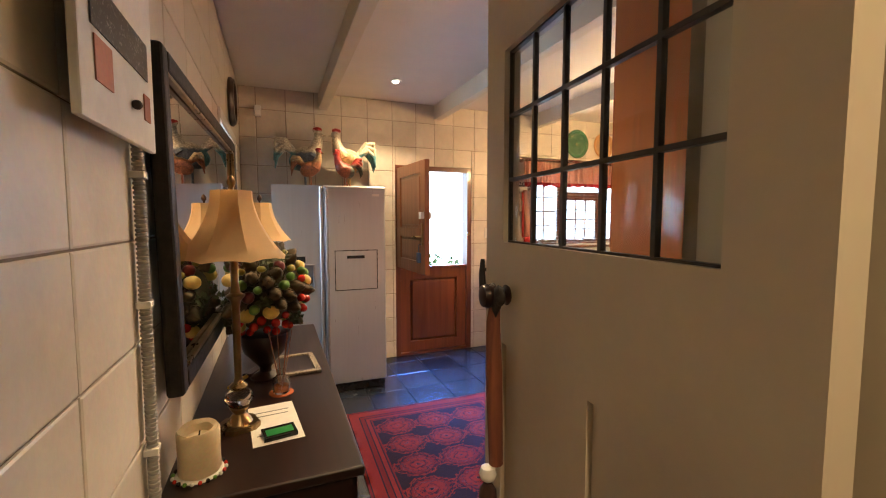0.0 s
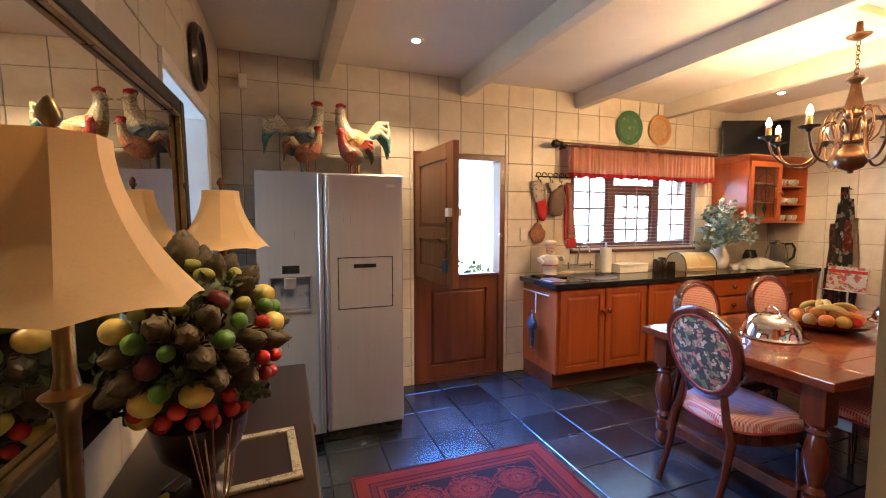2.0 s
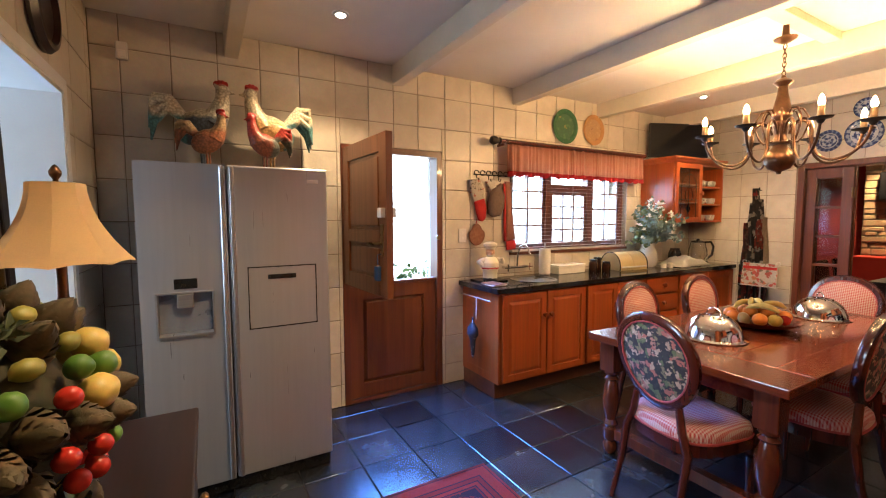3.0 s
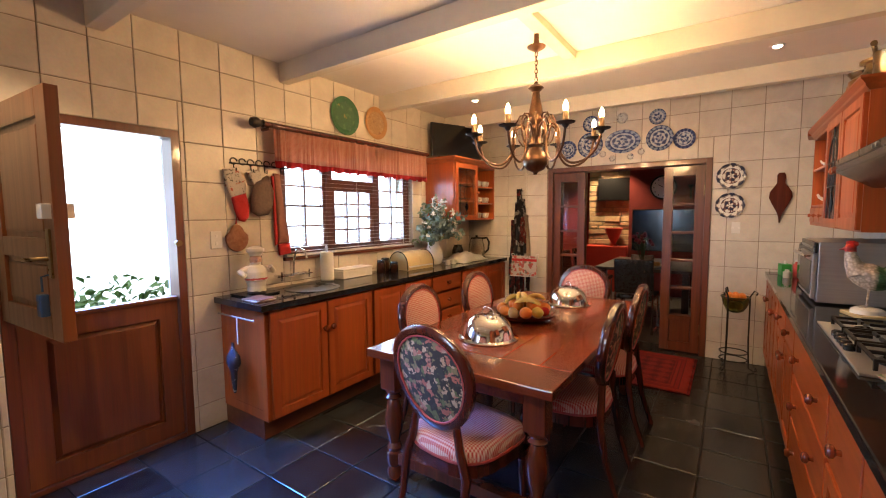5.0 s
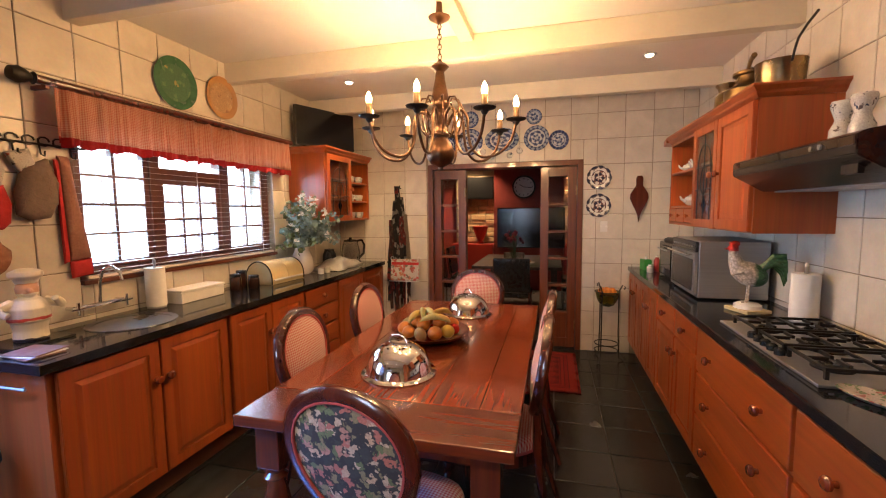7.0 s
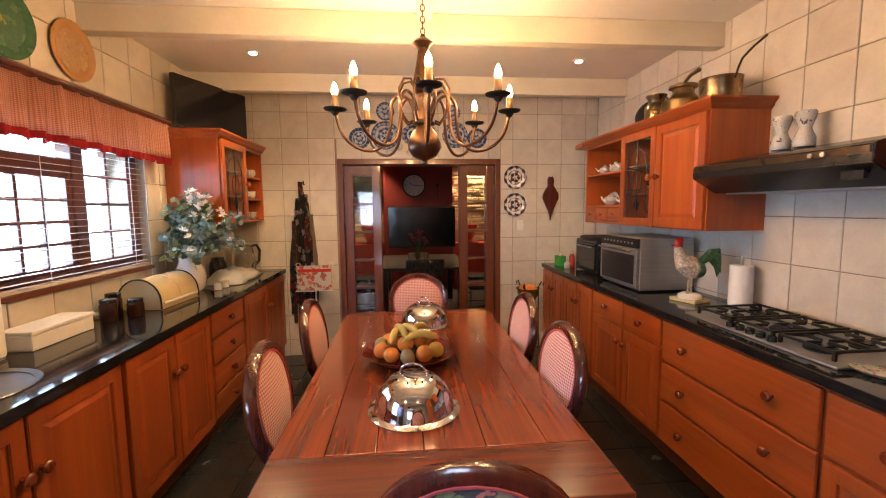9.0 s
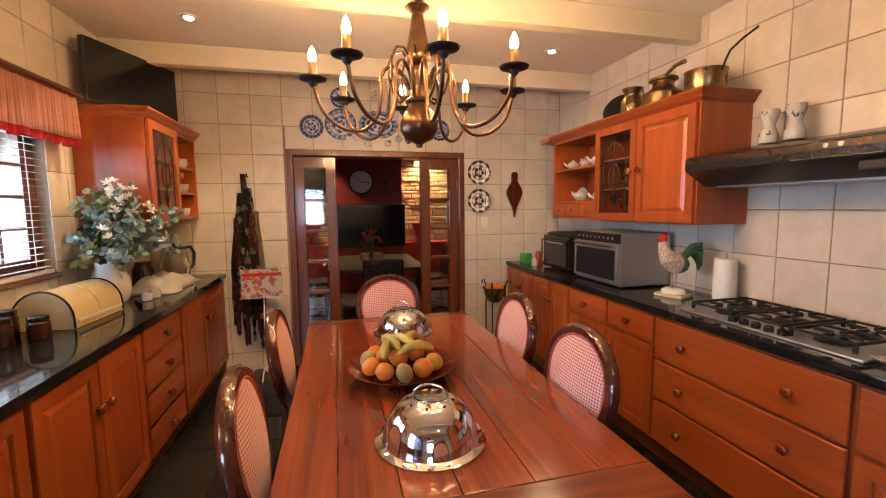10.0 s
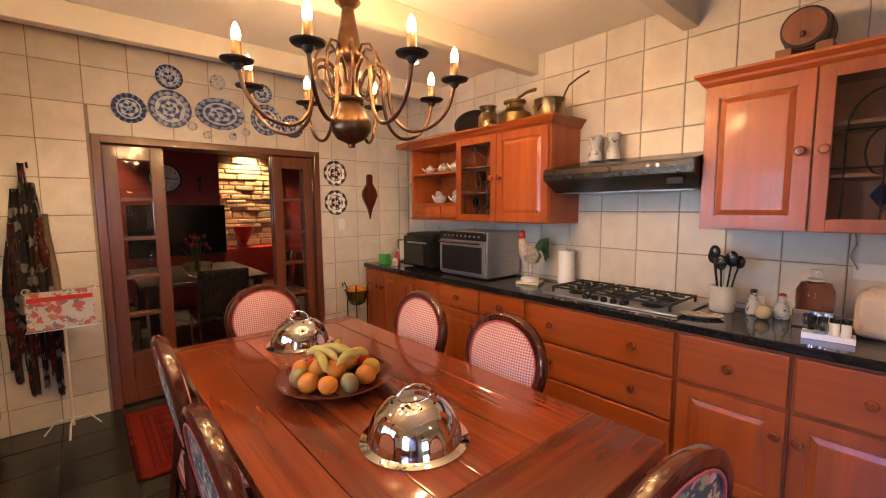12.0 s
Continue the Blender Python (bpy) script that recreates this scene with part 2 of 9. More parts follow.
def solid(name, bm, material, label, category="", kind="", group=""):
    ob = part(name, bm, material, None)
    return tagged(ob, label, category, group, kind)


def smooth(bm, angle=40):
    for f in bm.faces:
        f.smooth = True
    for e in bm.edges:
        if len(e.link_faces) == 2 and e.calc_face_angle(0) > radians(angle):
            e.smooth = False
    return bm


def box(bm, x0, x1, y0, y1, z0, z1, bevel=0.0, seg=2):
    vs = [bm.verts.new((x, y, z)) for z in (z0, z1) for y in (y0, y1) for x in (x0, x1)]
    fs = [bm.faces.new([vs[i] for i in q]) for q in ((0, 2, 3, 1), (4, 5, 7, 6), (0, 1, 5, 4), (2, 6, 7, 3), (0, 4, 6, 2), (1, 3, 7, 5))]
    if bevel:
        es = list({e for f in fs for e in f.edges})
        bmesh.ops.bevel(bm, geom=es, offset=bevel, segments=seg, affect="EDGES", profile=0.6)
    return bm


def boxes(*rows, bevel=0.0):
    bm = bmesh.new()
    for r in rows:
        box(bm, *r, bevel=bevel)
    return bm


def lathe(profile, seg=24, bm=None, m=None):
    """A turned body: (radius, height) pairs from foot to top."""
    bm = bm or bmesh.new()
    rings = []
    for r, z in profile:
        if r < 1e-5:
            rings.append([bm.verts.new((0, 0, z))])
        else:
            rings.append([bm.verts.new((r * math.cos(2 * math.pi * k / seg), r * math.sin(2 * math.pi * k / seg), z)) for k in range(seg)])
    made = [v for r in rings for v in r]
    for a, b in zip(rings, rings[1:]):
        for k in range(seg):
            q = [a[k % len(a)], a[(k + 1) % len(a)], b[(k + 1) % len(b)], b[k % len(b)]]
            q = list(dict.fromkeys(q))
            if len(q) > 2:
                bm.faces.new(q)
    for r in (rings[0], rings[-1]):
        if len(r) > 1:
            try:
                bm.faces.new(r)
            except ValueError:
                pass
    if m is not None:
        bmesh.ops.transform(bm, matrix=m, verts=made)
    bmesh.ops.recalc_face_normals(bm, faces=bm.faces)
    return smooth(bm)


def tube(points, radius, seg=8, bm=None, closed=False):
    """A round bar along points; radius may be a list."""
    bm = bm or bmesh.new()
    pts = [Vector(p) for p in points]
    rad = radius if isinstance(radius, (list, tuple)) else [radius] * len(pts)
    rings = []
    up = Vector((0, 0, 1))
    for i, p in enumerate(pts):
        a = pts[i - 1] if i or closed else p
        b = pts[(i + 1) % len(pts)] if i < len(pts) - 1 or closed else p
        d = (b - a).normalized()
        ref = up if abs(d.dot(up)) < 0.95 else Vector((1, 0, 0))
        if rings:
            ref = last
        u = d.cross(ref).normalized()
        v = u.cross(d).normalized()
        last = v
        rings.append([bm.verts.new(p + (u * math.cos(2 * math.pi * k / seg) + v * math.sin(2 * math.pi * k / seg)) * rad[i]) for k in range(seg)])
    pairs = list(zip(rings, rings[1:])) + ([(rings[-1], rings[0])] if closed else [])
    for a, b in pairs:
        for k in range(seg):
            bm.faces.new((a[k], a[(k + 1) % seg], b[(k + 1) % seg], b[k]))
    if not closed:
        bm.faces.new(rings[0])
        bm.faces.new(rings[-1])
    bmesh.ops.recalc_face_normals(bm, faces=bm.faces)
    return smooth(bm, 60)


def slab(outline, z0, z1, bm=None, m=None, bevel=0.0):
    """A flat body with the outline [(x, y)...] between two heights."""
    bm = bm or bmesh.new()
    lo = [bm.verts.new((x, y, z0)) for x, y in outline]
    hi = [bm.verts.new((x, y, z1)) for x, y in outline]
    n = len(outline)
    bm.faces.new(lo[::-1])
    top = bm.faces.new(hi)
    for k in range(n):
        bm.faces.new((lo[k], lo[(k + 1) % n], hi[(k + 1) % n], hi[k]))
    bmesh.ops.recalc_face_normals(bm, faces=bm.faces)
    if bevel:
        bmesh.ops.bevel(bm, geom=[e for e in bm.edges if all(v in hi for v in e.verts)], offset=bevel, segments=2, affect="EDGES")
        lo, hi = list(bm.verts), []
    if m is not None:
        bmesh.ops.transform(bm, matrix=m, verts=lo + hi)
    return bm


def ball(r, m=None, bm=None, u=12, v=8, lumps=0.0, seed=0):
    bm = bm or bmesh.new()
    made = bmesh.ops.create_uvsphere(bm, u_segments=u, v_segments=v, radius=r)["verts"]
    if lumps:
        for w in made:
            w.co *= 1 + lumps * noise.noise(w.co * (1.5 / r) + Vector((seed * 7.1, seed * 3.3, 0)))
    if m is not None:
        bmesh.ops.transform(bm, matrix=m, verts=made)
    for f in bm.faces:
        f.smooth = True
    return bm


def moved(bm, m):
    bmesh.ops.transform(bm, matrix=m, verts=bm.verts)
    return bm


def arc(cx, cy, r, a0, a1, n):
    return [(cx + r * math.cos(radians(a0 + (a1 - a0) * k / n)), cy + r * math.sin(radians(a0 + (a1 - a0) * k / n))) for k in range(n + 1)]


def uv_plane(ob, ax, ay):
    """Flat UV in metres along two local axes, for woven checks."""
    me = ob.data
    uv = me.uv_layers.new(name="flat")
    for lp in me.loops:
        co = me.vertices[lp.vertex_index].co
        uv.data[lp.index].uv = (co[ax], co[ay])
    return ob


# ---- structure ----
XL, XR, YS, YN, ZC = -0.25, 5.71, 0.53, 4.37, 2.66


def wall(name, axis, at, thick, a0, a1, z0, z1, holes, material, label):
    """A wall across `axis` with its room face at `at`, from a0 to a1 along it, with rectangular holes (a0, a1, z0, z1)."""
    bm = bmesh.new()
    xs = sorted({a0, a1, *[h[0] for h in holes], *[h[1] for h in holes]})
    for s, e in zip(xs, xs[1:]):
        mid = (s + e) / 2
        spans, z = [], z0
        for h in sorted((h for h in holes if h[0] < mid < h[1]), key=lambda h: h[2]):
            spans.append((z, h[2]))
            z = h[3]
        spans.append((z, z1))
        for u, v in spans:
            if v - u > 1e-4:
                if axis == "y":
                    box(bm, s, e, min(at, at + thick), max(at, at + thick), u, v)
                else:
                    box(bm, min(at, at + thick), max(at, at + thick), s, e, u, v)
    return solid(name, bm, material, label, "wall", "structure")


DOOR_N = (1.20, 2.07, 0.0, 2.02)
WIN = (2.80, 4.47, 1.13, 1.98)
FRENCH = (1.575, 3.245, 0.0, 2.01)
SIDE = (2.80, 3.72, 0.0, 2.03)
ENTRY = (-0.25, 0.56, 0.0, 2.06)
wall_north = wall("wall_north", "y", YN, 0.24, -0.44, 5.95, 0, ZC, [DOOR_N, WIN], M_GROUT, "kitchen wall faced with cream glazed tiles")
wall_east = wall("wall_east", "x", XR, 0.24, 0.29, 4.37, 0, ZC, [FRENCH], M_GROUT, "end wall faced with cream glazed tiles")
wall_south = wall("wall_south", "y", YS, -0.24, -0.44, 5.95, 0, ZC, [ENTRY], M_GROUT, "cooking wall faced with cream glazed tiles")
wall_west = wall("wall_west", "x", XL, -0.24, 0.53, 4.37, 0, ZC, [SIDE], M_GROUT, "side wall faced with cream glazed tiles")
solid("floor", boxes((-0.44, 5.95, -1.6, 4.61, -0.12, -0.012)), M_FGROUT, "dark slate tiled floor with pale joints", "floor", "structure")
solid("ceiling", boxes((-0.44, 5.95, -1.6, 4.61, ZC, ZC + 0.12)), M_CEIL, "white painted board ceiling", "ceiling", "structure")
# the passage behind the entry door
solid("wall_passage_west", boxes((-0.44, -0.25, -1.6, 0.29, 0, ZC)), M_CREAM, "plain passage wall", "wall", "structure")
solid("wall_passage_east", boxes((0.95, 1.15, -1.6, 0.29, 0, ZC)), M_CREAM, "plain passage wall", "wall", "structure")
solid("wall_passage_end", boxes((-0.44, 1.15, -1.8, -1.6, 0, ZC)), M_CREAM, "plain passage wall", "wall", "structure")

for i, x in enumerate((0.447, 1.624, 2.823, 3.95, 5.13)):
    bm = bmesh.new()
    box(bm, x, x + 0.085, YS + 0.004, YN - 0.004, ZC - 0.15, ZC - 0.001, 0.006)
    solid("ceiling_beam", bm, M_BEAM, "cream painted timber ceiling beam", "beam", "structure", "ceiling beams")
solid("ceiling_batten", box(bmesh.new(), 2.91, 3.948, 2.395, 2.485, ZC - 0.05, ZC - 0.001, 0.005), M_BEAM, "cream painted timber batten between beams", "beam", "structure")

# ---- openings and joinery ----


def frame_ring(w, h, t, rail):
    """Stiles and rails of a panel door in the local xz plane, front towards -y, lower left corner at the origin."""
    bm = bmesh.new()
    loops = []
    for d, y in ((0, 0), (rail, 0), (rail, t), (0, t)):
        loops.append([bm.verts.new(p) for p in ((d, y, d), (w - d, y, d), (w - d, y, h - d), (d, y, h - d))])
    for i in range(4):
        l0, l1 = loops[i], loops[(i + 1) % 4]
        for k in range(4):
            bm.faces.new((l0[k], l0[(k + 1) % 4], l1[(k + 1) % 4], l1[k]))
    bmesh.ops.recalc_face_normals(bm, faces=bm.faces)
    bmesh.ops.bevel(bm, geom=[e for e in bm.edges if len({round(v.co.y, 4) for v in e.verts}) == 1 and abs(e.verts[0].co.y) < 1e-6 and (e.verts[0].co.x == e.verts[1].co.x or e.verts[0].co.z == e.verts[1].co.z)], offset=0.003, segments=2, affect="EDGES")
    return bm


def fielded(w, h, t, rail):
    """The raised and fielded panel that sits in such a frame."""
    bm = bmesh.new()
    vs = []
    for d, y in ((0.0, t * 0.9), (0.0, t * 0.5), (0.006, t * 0.5), (0.030, t * 0.10), (0.033, t * 0.10)):
        q = rail + d
        vs.append([bm.verts.new(p) for p in ((q, y, q), (w - q, y, q), (w - q, y, h - q), (q, y, h - q))])
    for l0, l1 in zip(vs, vs[1:]):
        for k in range(4):
            bm.faces.new((l0[k], l0[(k + 1) % 4], l1[(k + 1) % 4], l1[k]))
    bm.faces.new(vs[0])
    bm.faces.new(vs[-1])
    bmesh.ops.recalc_face_normals(bm, faces=bm.faces)
    return bm


def panel_door(name, w, h, t, rail, m, mat, parent, label=""):
    d = part(name, moved(frame_ring(w, h, t, rail), m), mat, parent, label)
    part("panel", moved(fielded(w, h, t, rail), m), mat, d)
    return d


# stable door in the north wall: frame, shut lower leaf, open upper leaf
stable = thing("door_1", "wooden stable door with shut lower leaf and open upper leaf", "door", kind="structure")
x0, x1, _, zt = DOOR_N
part("door_frame", boxes((x0 + .002, x0 + 0.05, YN - 0.006, YN + 0.12, 0.002, zt - .002), (x1 - 0.05, x1 - .002, YN - 0.006, YN + 0.12, 0.002, zt - .002), (x0 + 0.05, x1 - 0.05, YN - 0.006, YN + 0.12, zt - 0.05, zt - .002)), M_FRAMEW, stable)
part("door_reveal", boxes((x1 - 0.012, x1 - 0.002, YN + 0.122, YN + 0.238, 0.03, zt - 0.06), (x0 + 0.002, x0 + 0.012, YN + 0.122, YN + 0.238, 0.03, zt - 0.06)), M_WHITE, stable)
w = x1 - x0 - 0.11
part("threshold", box(bmesh.new(), x0 + 0.052, x1 - 0.052, YN - 0.004, YN + 0.12, 0.001, 0.028, 0.003), M_FRAMEX, stable)
lower = panel_door("lower_leaf", w, 0.90, 0.045, 0.11, pose(x0 + 0.055, YN + 0.02, 0.03), M_DOORW, stable, "shut lower leaf with a plain field")
part("weather_bar", box(bmesh.new(), x0 + 0.055, x1 - 0.055, YN + 0.005, YN + 0.075, 0.931, 0.955, 0.004), M_DOORW, stable)
bm = bmesh.new()
h2 = 1.02
box(bm, 0, 0.11, 0, 0.045, 0, h2, 0.003)
box(bm, w - 0.11, w, 0, 0.045, 0, h2, 0.003)
box(bm, 0.11, w - 0.11, 0, 0.045, 0, 0.11, 0.003)
box(bm, 0.11, w - 0.11, 0, 0.045, h2 - 0.11, h2, 0.003)
box(bm, 0.11, w - 0.11, 0, 0.045, 0.33, 0.42, 0.003)
box(bm, 0.10, w - 0.10, 0.016, 0.029, 0.10, 0.34)
box(bm, 0.135, w - 0.135, 0.006, 0.039, 0.135, 0.305, 0.008)
box(bm, 0.10, w - 0.10, 0.016, 0.029, 0.41, h2 - 0.10)
box(bm, 0.135, w - 0.135, 0.006, 0.039, 0.445, h2 - 0.135, 0.008)
UP = pose(x0 + 0.010, YN - 0.010, 0.965, 0, 0, -86.5)
moved(bm, UP)
upper = part("upper_leaf", bm, M_DOORW, stable, "open upper leaf with two fielded panels")
bm = tube([(w - 0.06, -0.01, 0.34), (w - 0.06, -0.05, 0.34), (w - 0.17, -0.055, 0.335)], 0.009)
box(bm, w - 0.08, w - 0.04, -0.008, 0.0, 0.26, 0.46, 0.003)
part("door_handle", moved(bm, UP), M_BRASS, upper, "brass lever handle")
bm = box(bmesh.new(), w - 0.075, w - 0.02, -0.03, 0.075, 0.50, 0.56, 0.004)
part("rim_lock", moved(bm, UP), M_PORC, upper, "pale rim latch")
bm = tube([(w - 0.06, -0.012, 0.275), (w - 0.06, -0.035, 0.27), (w - 0.06, -0.035, 0.21)], 0.004)
box(bm, w - 0.085, w - 0.04, -0.05, -0.02, 0.11, 0.2, 0.006)
part("key_fob", moved(bm, UP), surface("blue_leather", (0.03, 0.07, 0.16), (0.02, 0.05, 0.12), 0.5), upper, "key with a blue fob")
bm = tube([(x1 - 0.045, YN - 0.03, 1.30), (x1 - 0.045, YN - 0.008, 1.30)], 0.02, 12)
part("striker", bm, M_BRASS, stable)

# kitchen window
win = thing("window_1", "dark timber kitchen window with small panes", "window", kind="structure")
x0, x1, z0, z1 = WIN
bm = boxes((x0, x0 + 0.055, YN + 0.05, YN + 0.12, z0, z1), (x1 - 0.055, x1, YN + 0.05, YN + 0.12, z0, z1), (x0 + 0.055, x1 - 0.055, YN + 0.05, YN + 0.12, z0, z0 + 0.055), (x0 + 0.055, x1 - 0.055, YN + 0.05, YN + 0.12, z1 - 0.055, z1), bevel=0.004)
part("window_frame", bm, M_FRAMEW, win)
part("window_sill", box(bmesh.new(), x0 + 0.002, x1 - 0.002, YN - 0.03, YN + 0.048, z0 - 0.02, z0 + 0.006, 0.004), M_FRAMEX, win)
MX = (3.335, 3.93)
for mx in MX:
    part("mullion", box(bmesh.new(), mx - 0.035, mx + 0.035, YN + 0.045, YN + 0.125, z0 + 0.055, z1 - 0.055, 0.004), M_FRAMEW, win)
part("transom", box(bmesh.new(), MX[0] + 0.035, MX[1] - 0.035, YN + 0.05, YN + 0.12, 1.73, 1.80, 0.004), M_FRAMEX, win)
for s, e, n, top in ((x0 + 0.055, MX[0] - 0.035, 2, z1 - 0.055), (MX[0] + 0.035, MX[1] - 0.035, 3, 1.73), (MX[1] + 0.035, x1 - 0.055, 2, z1 - 0.055)):
    sash = part("sash", boxes((s, s + 0.035, YN + 0.06, YN + 0.10, z0 + 0.055, top), (e - 0.035, e, YN + 0.06, YN + 0.10, z0 + 0.055, top), (s + 0.035, e - 0.035, YN + 0.06, YN + 0.10, z0 + 0.055, z0 + 0.09), (s + 0.035, e - 0.035, YN + 0.06, YN + 0.10, top - 0.035, top)), M_FRAMEW, win)
    for k in range(1, n):
        xx = s + 0.035 + (e - s - 0.07) * k / n
        part("glazing_bar", box(bmesh.new(), xx - 0.009, xx + 0.009, YN + 0.062, YN + 0.098, z0 + 0.09, top - 0.035), M_FRAMEW, sash)
    for k in range(1, 4):
        zz = z0 + 0.09 + (top - z0 - 0.125) * k / 4
        part("glazing_bar", box(bmesh.new(), s + 0.035, e - 0.035, YN + 0.064, YN + 0.096, zz - 0.008, zz + 0.008), M_FRAMEX, sash)
    g = part("pane", boxes((s + 0.03, e - 0.03, YN + 0.078, YN + 0.082, z0 + 0.085, top - 0.03)), M_PANE, sash)
    g.visible_shadow = False
# paler than the brown wood: sky glare on the slats is put into the colour
M_SLAT = surface("blind_slat", (0.66, 0.58, 0.54), (0.58, 0.50, 0.46), 0.3, 0, 8, 0.0, stain=0.2)
blind = thing("venetian_blind", "lowered wooden venetian blind with open slats", "blind")
sl = bmesh.new()
box(sl, 2.83, 4.44, -0.0115, 0.0115, -0.0006, 0.0006)
me_sl = bpy.data.meshes.new("slat")
sl.to_mesh(me_sl)
sl.free()
me_sl.materials.append(M_SLAT)
z = z0 + 0.045
while z < 1.92:
    o = new("slat", me_sl)
    o.parent = blind
    o.matrix_world = pose(0, YN + 0.012, z, 3)
    z += 0.0365
for xx in (2.95, 3.62, 4.30):
    part("ladder_cord", boxes((xx - 0.0015, xx + 0.0015, YN - 0.012, YN - 0.009, z0 + 0.02, 1.97)), M_SLAT, blind)
part("bottom_rail", box(bmesh.new(), 2.83, 4.44, YN - 0.012, YN + 0.036, z0 + 0.008, z0 + 0.026, 0.003), M_SLAT, blind)
part("head_rail", box(bmesh.new(), 2.83, 4.44, YN - 0.012, YN + 0.04, 1.93, 1.975, 0.003), M_SLAT, blind)

# French doors to the dining room: frame and two folded leaves each side
french = thing("door_2", "dark timber French door frame with folded glazed leaves", "door", kind="structure")
y0, y1, _, zt = FRENCH
part("door_frame", boxes((XR - 0.018, XR + 0.238, y0 + .002, y0 + 0.055, 0.002, zt - .002), (XR - 0.018, XR + 0.238, y1 - 0.055, y1 - .002, 0.002, zt - .002), (XR - 0.018, XR + 0.238, y0 + 0.055, y1 - 0.055, zt - 0.055, zt - .002), bevel=0.004), M_FRAMEW, french)


def glazed_leaf(parent, m, w, h, rows):
    bm = bmesh.new()
    st = 0.085
    box(bm, 0, st, 0, 0.04, 0, h, 0.003)
    box(bm, w - st, w, 0, 0.04, 0, h, 0.003)
    box(bm, st, w - st, 0, 0.04, h - 0.10, h, 0.003)
    box(bm, st, w - st, 0, 0.04, 0, 0.10, 0.003)
    zb = 0.33
    box(bm, st, w - st, 0, 0.04, zb, zb + 0.05, 0.003)
    box(bm, st + 0.004, w - st - 0.004, 0.01, 0.03, 0.10, zb, 0.006)
    leaf = part("door_leaf", moved(bm, m), M_FRAMEW, parent)
    gz = (h - 0.10 - zb - 0.05) / rows
    for k in range(1, rows):
        zz = zb + 0.05 + gz * k
        part("glazing_bar", moved(box(bmesh.new(), st, w - st, 0.004, 0.036, zz - 0.013, zz + 0.013, 0.003), m), M_FRAMEX, leaf)
    for k in range(rows):
        zz = zb + 0.05 + gz * k
        g = part("pane", moved(boxes((st - 0.004, w - st + 0.004, 0.018, 0.022, zz + 0.008, zz + gz - 0.008)), m), M_PANE, leaf)
        g.visible_shadow = False
    for zz in (0.25, h - 0.25):
        part("hinge", moved(tube([(w - 0.005, -0.006, zz - 0.05), (w - 0.005, -0.006, zz + 0.05)], 0.007), m), M_BRASS, leaf)
    return leaf


lw, lh = 0.37, zt - 0.075
glazed_leaf(french, pose(XR + 0.03, y1 - 0.058, 0.012, 0, 0, -90), lw, lh, 5)
glazed_leaf(french, pose(XR + 0.085, y1 - 0.06, 0.012, 0, 0, -90), lw, lh, 5)
glazed_leaf(french, pose(XR + 0.03, y0 + 0.058 + lw, 0.012, 0, 0, -90), lw, lh, 5)
glazed_leaf(french, pose(XR + 0.085, y0 + 0.06 + lw, 0.012, 0, 0, -90), lw, lh, 5)

# side opening in the west wall
side = thing("opening_trim", "white painted architrave round an open doorway", "trim", kind="structure")
y0, y1, _, zt = SIDE
part("trim", boxes((XL - 0.235, XL + 0.018, y0 - 0.004, y0 + 0.012, 0.002, zt), (XL - 0.235, XL + 0.018, y1 - 0.012, y1 + 0.004, 0.002, zt), (XL - 0.235, XL + 0.018, y0 + 0.012, y1 - 0.012, zt - 0.012, zt + 0.004),
     (XL + 0.008, XL + 0.022, y1 + 0.004, y1 + 0.06, 0.002, zt + 0.06), (XL + 0.008, XL + 0.022, y0 - 0.004, y1 + 0.004, zt + 0.004, zt + 0.06)), M_WHITE, side)

# ---- large furniture ----
KNOB = [(0.010, 0), (0.009, 0.012), (0.020, 0.019), (0.022, 0.028), (0.016, 0.036), (0, 0.039)]


def cabinet_front(parent, x0, x1, z0, z1, y, face, kind, knob=None, pair=False):
    """A door or drawer front on a unit; face is -1 when it looks to -y and 1 when it looks to +y. The knob is a part of it."""
    w, h = x1 - x0 - 0.010, z1 - z0 - 0.010
    m = pose(x0 + 0.005, y - 0.02, z0 + 0.005) if face < 0 else pose(x1 - 0.005, y + 0.02, z0 + 0.005, 0, 0, 180)
    if kind == "door":
        front = panel_door("door", w, h, 0.02, 0.058, m, M_CABZ, parent)
    else:
        front = part("drawer", moved(box(bmesh.new(), 0, w, 0.001, 0.02, 0, h, 0.006, 3), m), M_CABX, parent)
    for kx, kz in knob or ():
        p = lathe(KNOB, 12, m=pose(kx, y + face * 0.019, kz, 90 if face < 0 else -90))
        part("knob", p, M_KNOB, front)
    return front


def base_unit(x0, x1, yb, yf, fronts, label, toe=0.13):
    """A base cabinet from the wall yb to the front yf. Rows of fronts: (kind, x0, x1, z0, z1, knobs)."""
    face = -1 if yf < yb else 1
    unit = thing("base_cabinet", label, "cabinet", group="base cabinets")
    lo, hi = min(yb, yf), max(yb, yf)
    part("body", boxes((x0 + 0.001, x1 - 0.001, lo + 0.01, hi - 0.001, toe, 0.868)), M_CABZ, unit)
    ty = (lo + 0.06, hi - 0.02) if face < 0 else (lo + 0.02, hi - 0.06)
    part("plinth", boxes((x0 + 0.001, x1 - 0.001, ty[0], ty[1], 0.001, toe - 0.001)), M_FRAMEX, unit)
    for kind, a, b, c, d, kn in fronts:
        cabinet_front(unit, a, b, c, d, yf, face, kind, kn)
    return unit


YF = 3.83   # front of the sink units
LBL = "orange-stained wooden base cabinet with panelled doors under black granite"
ZD = (0.14, 0.66, 0.67, 0.86)


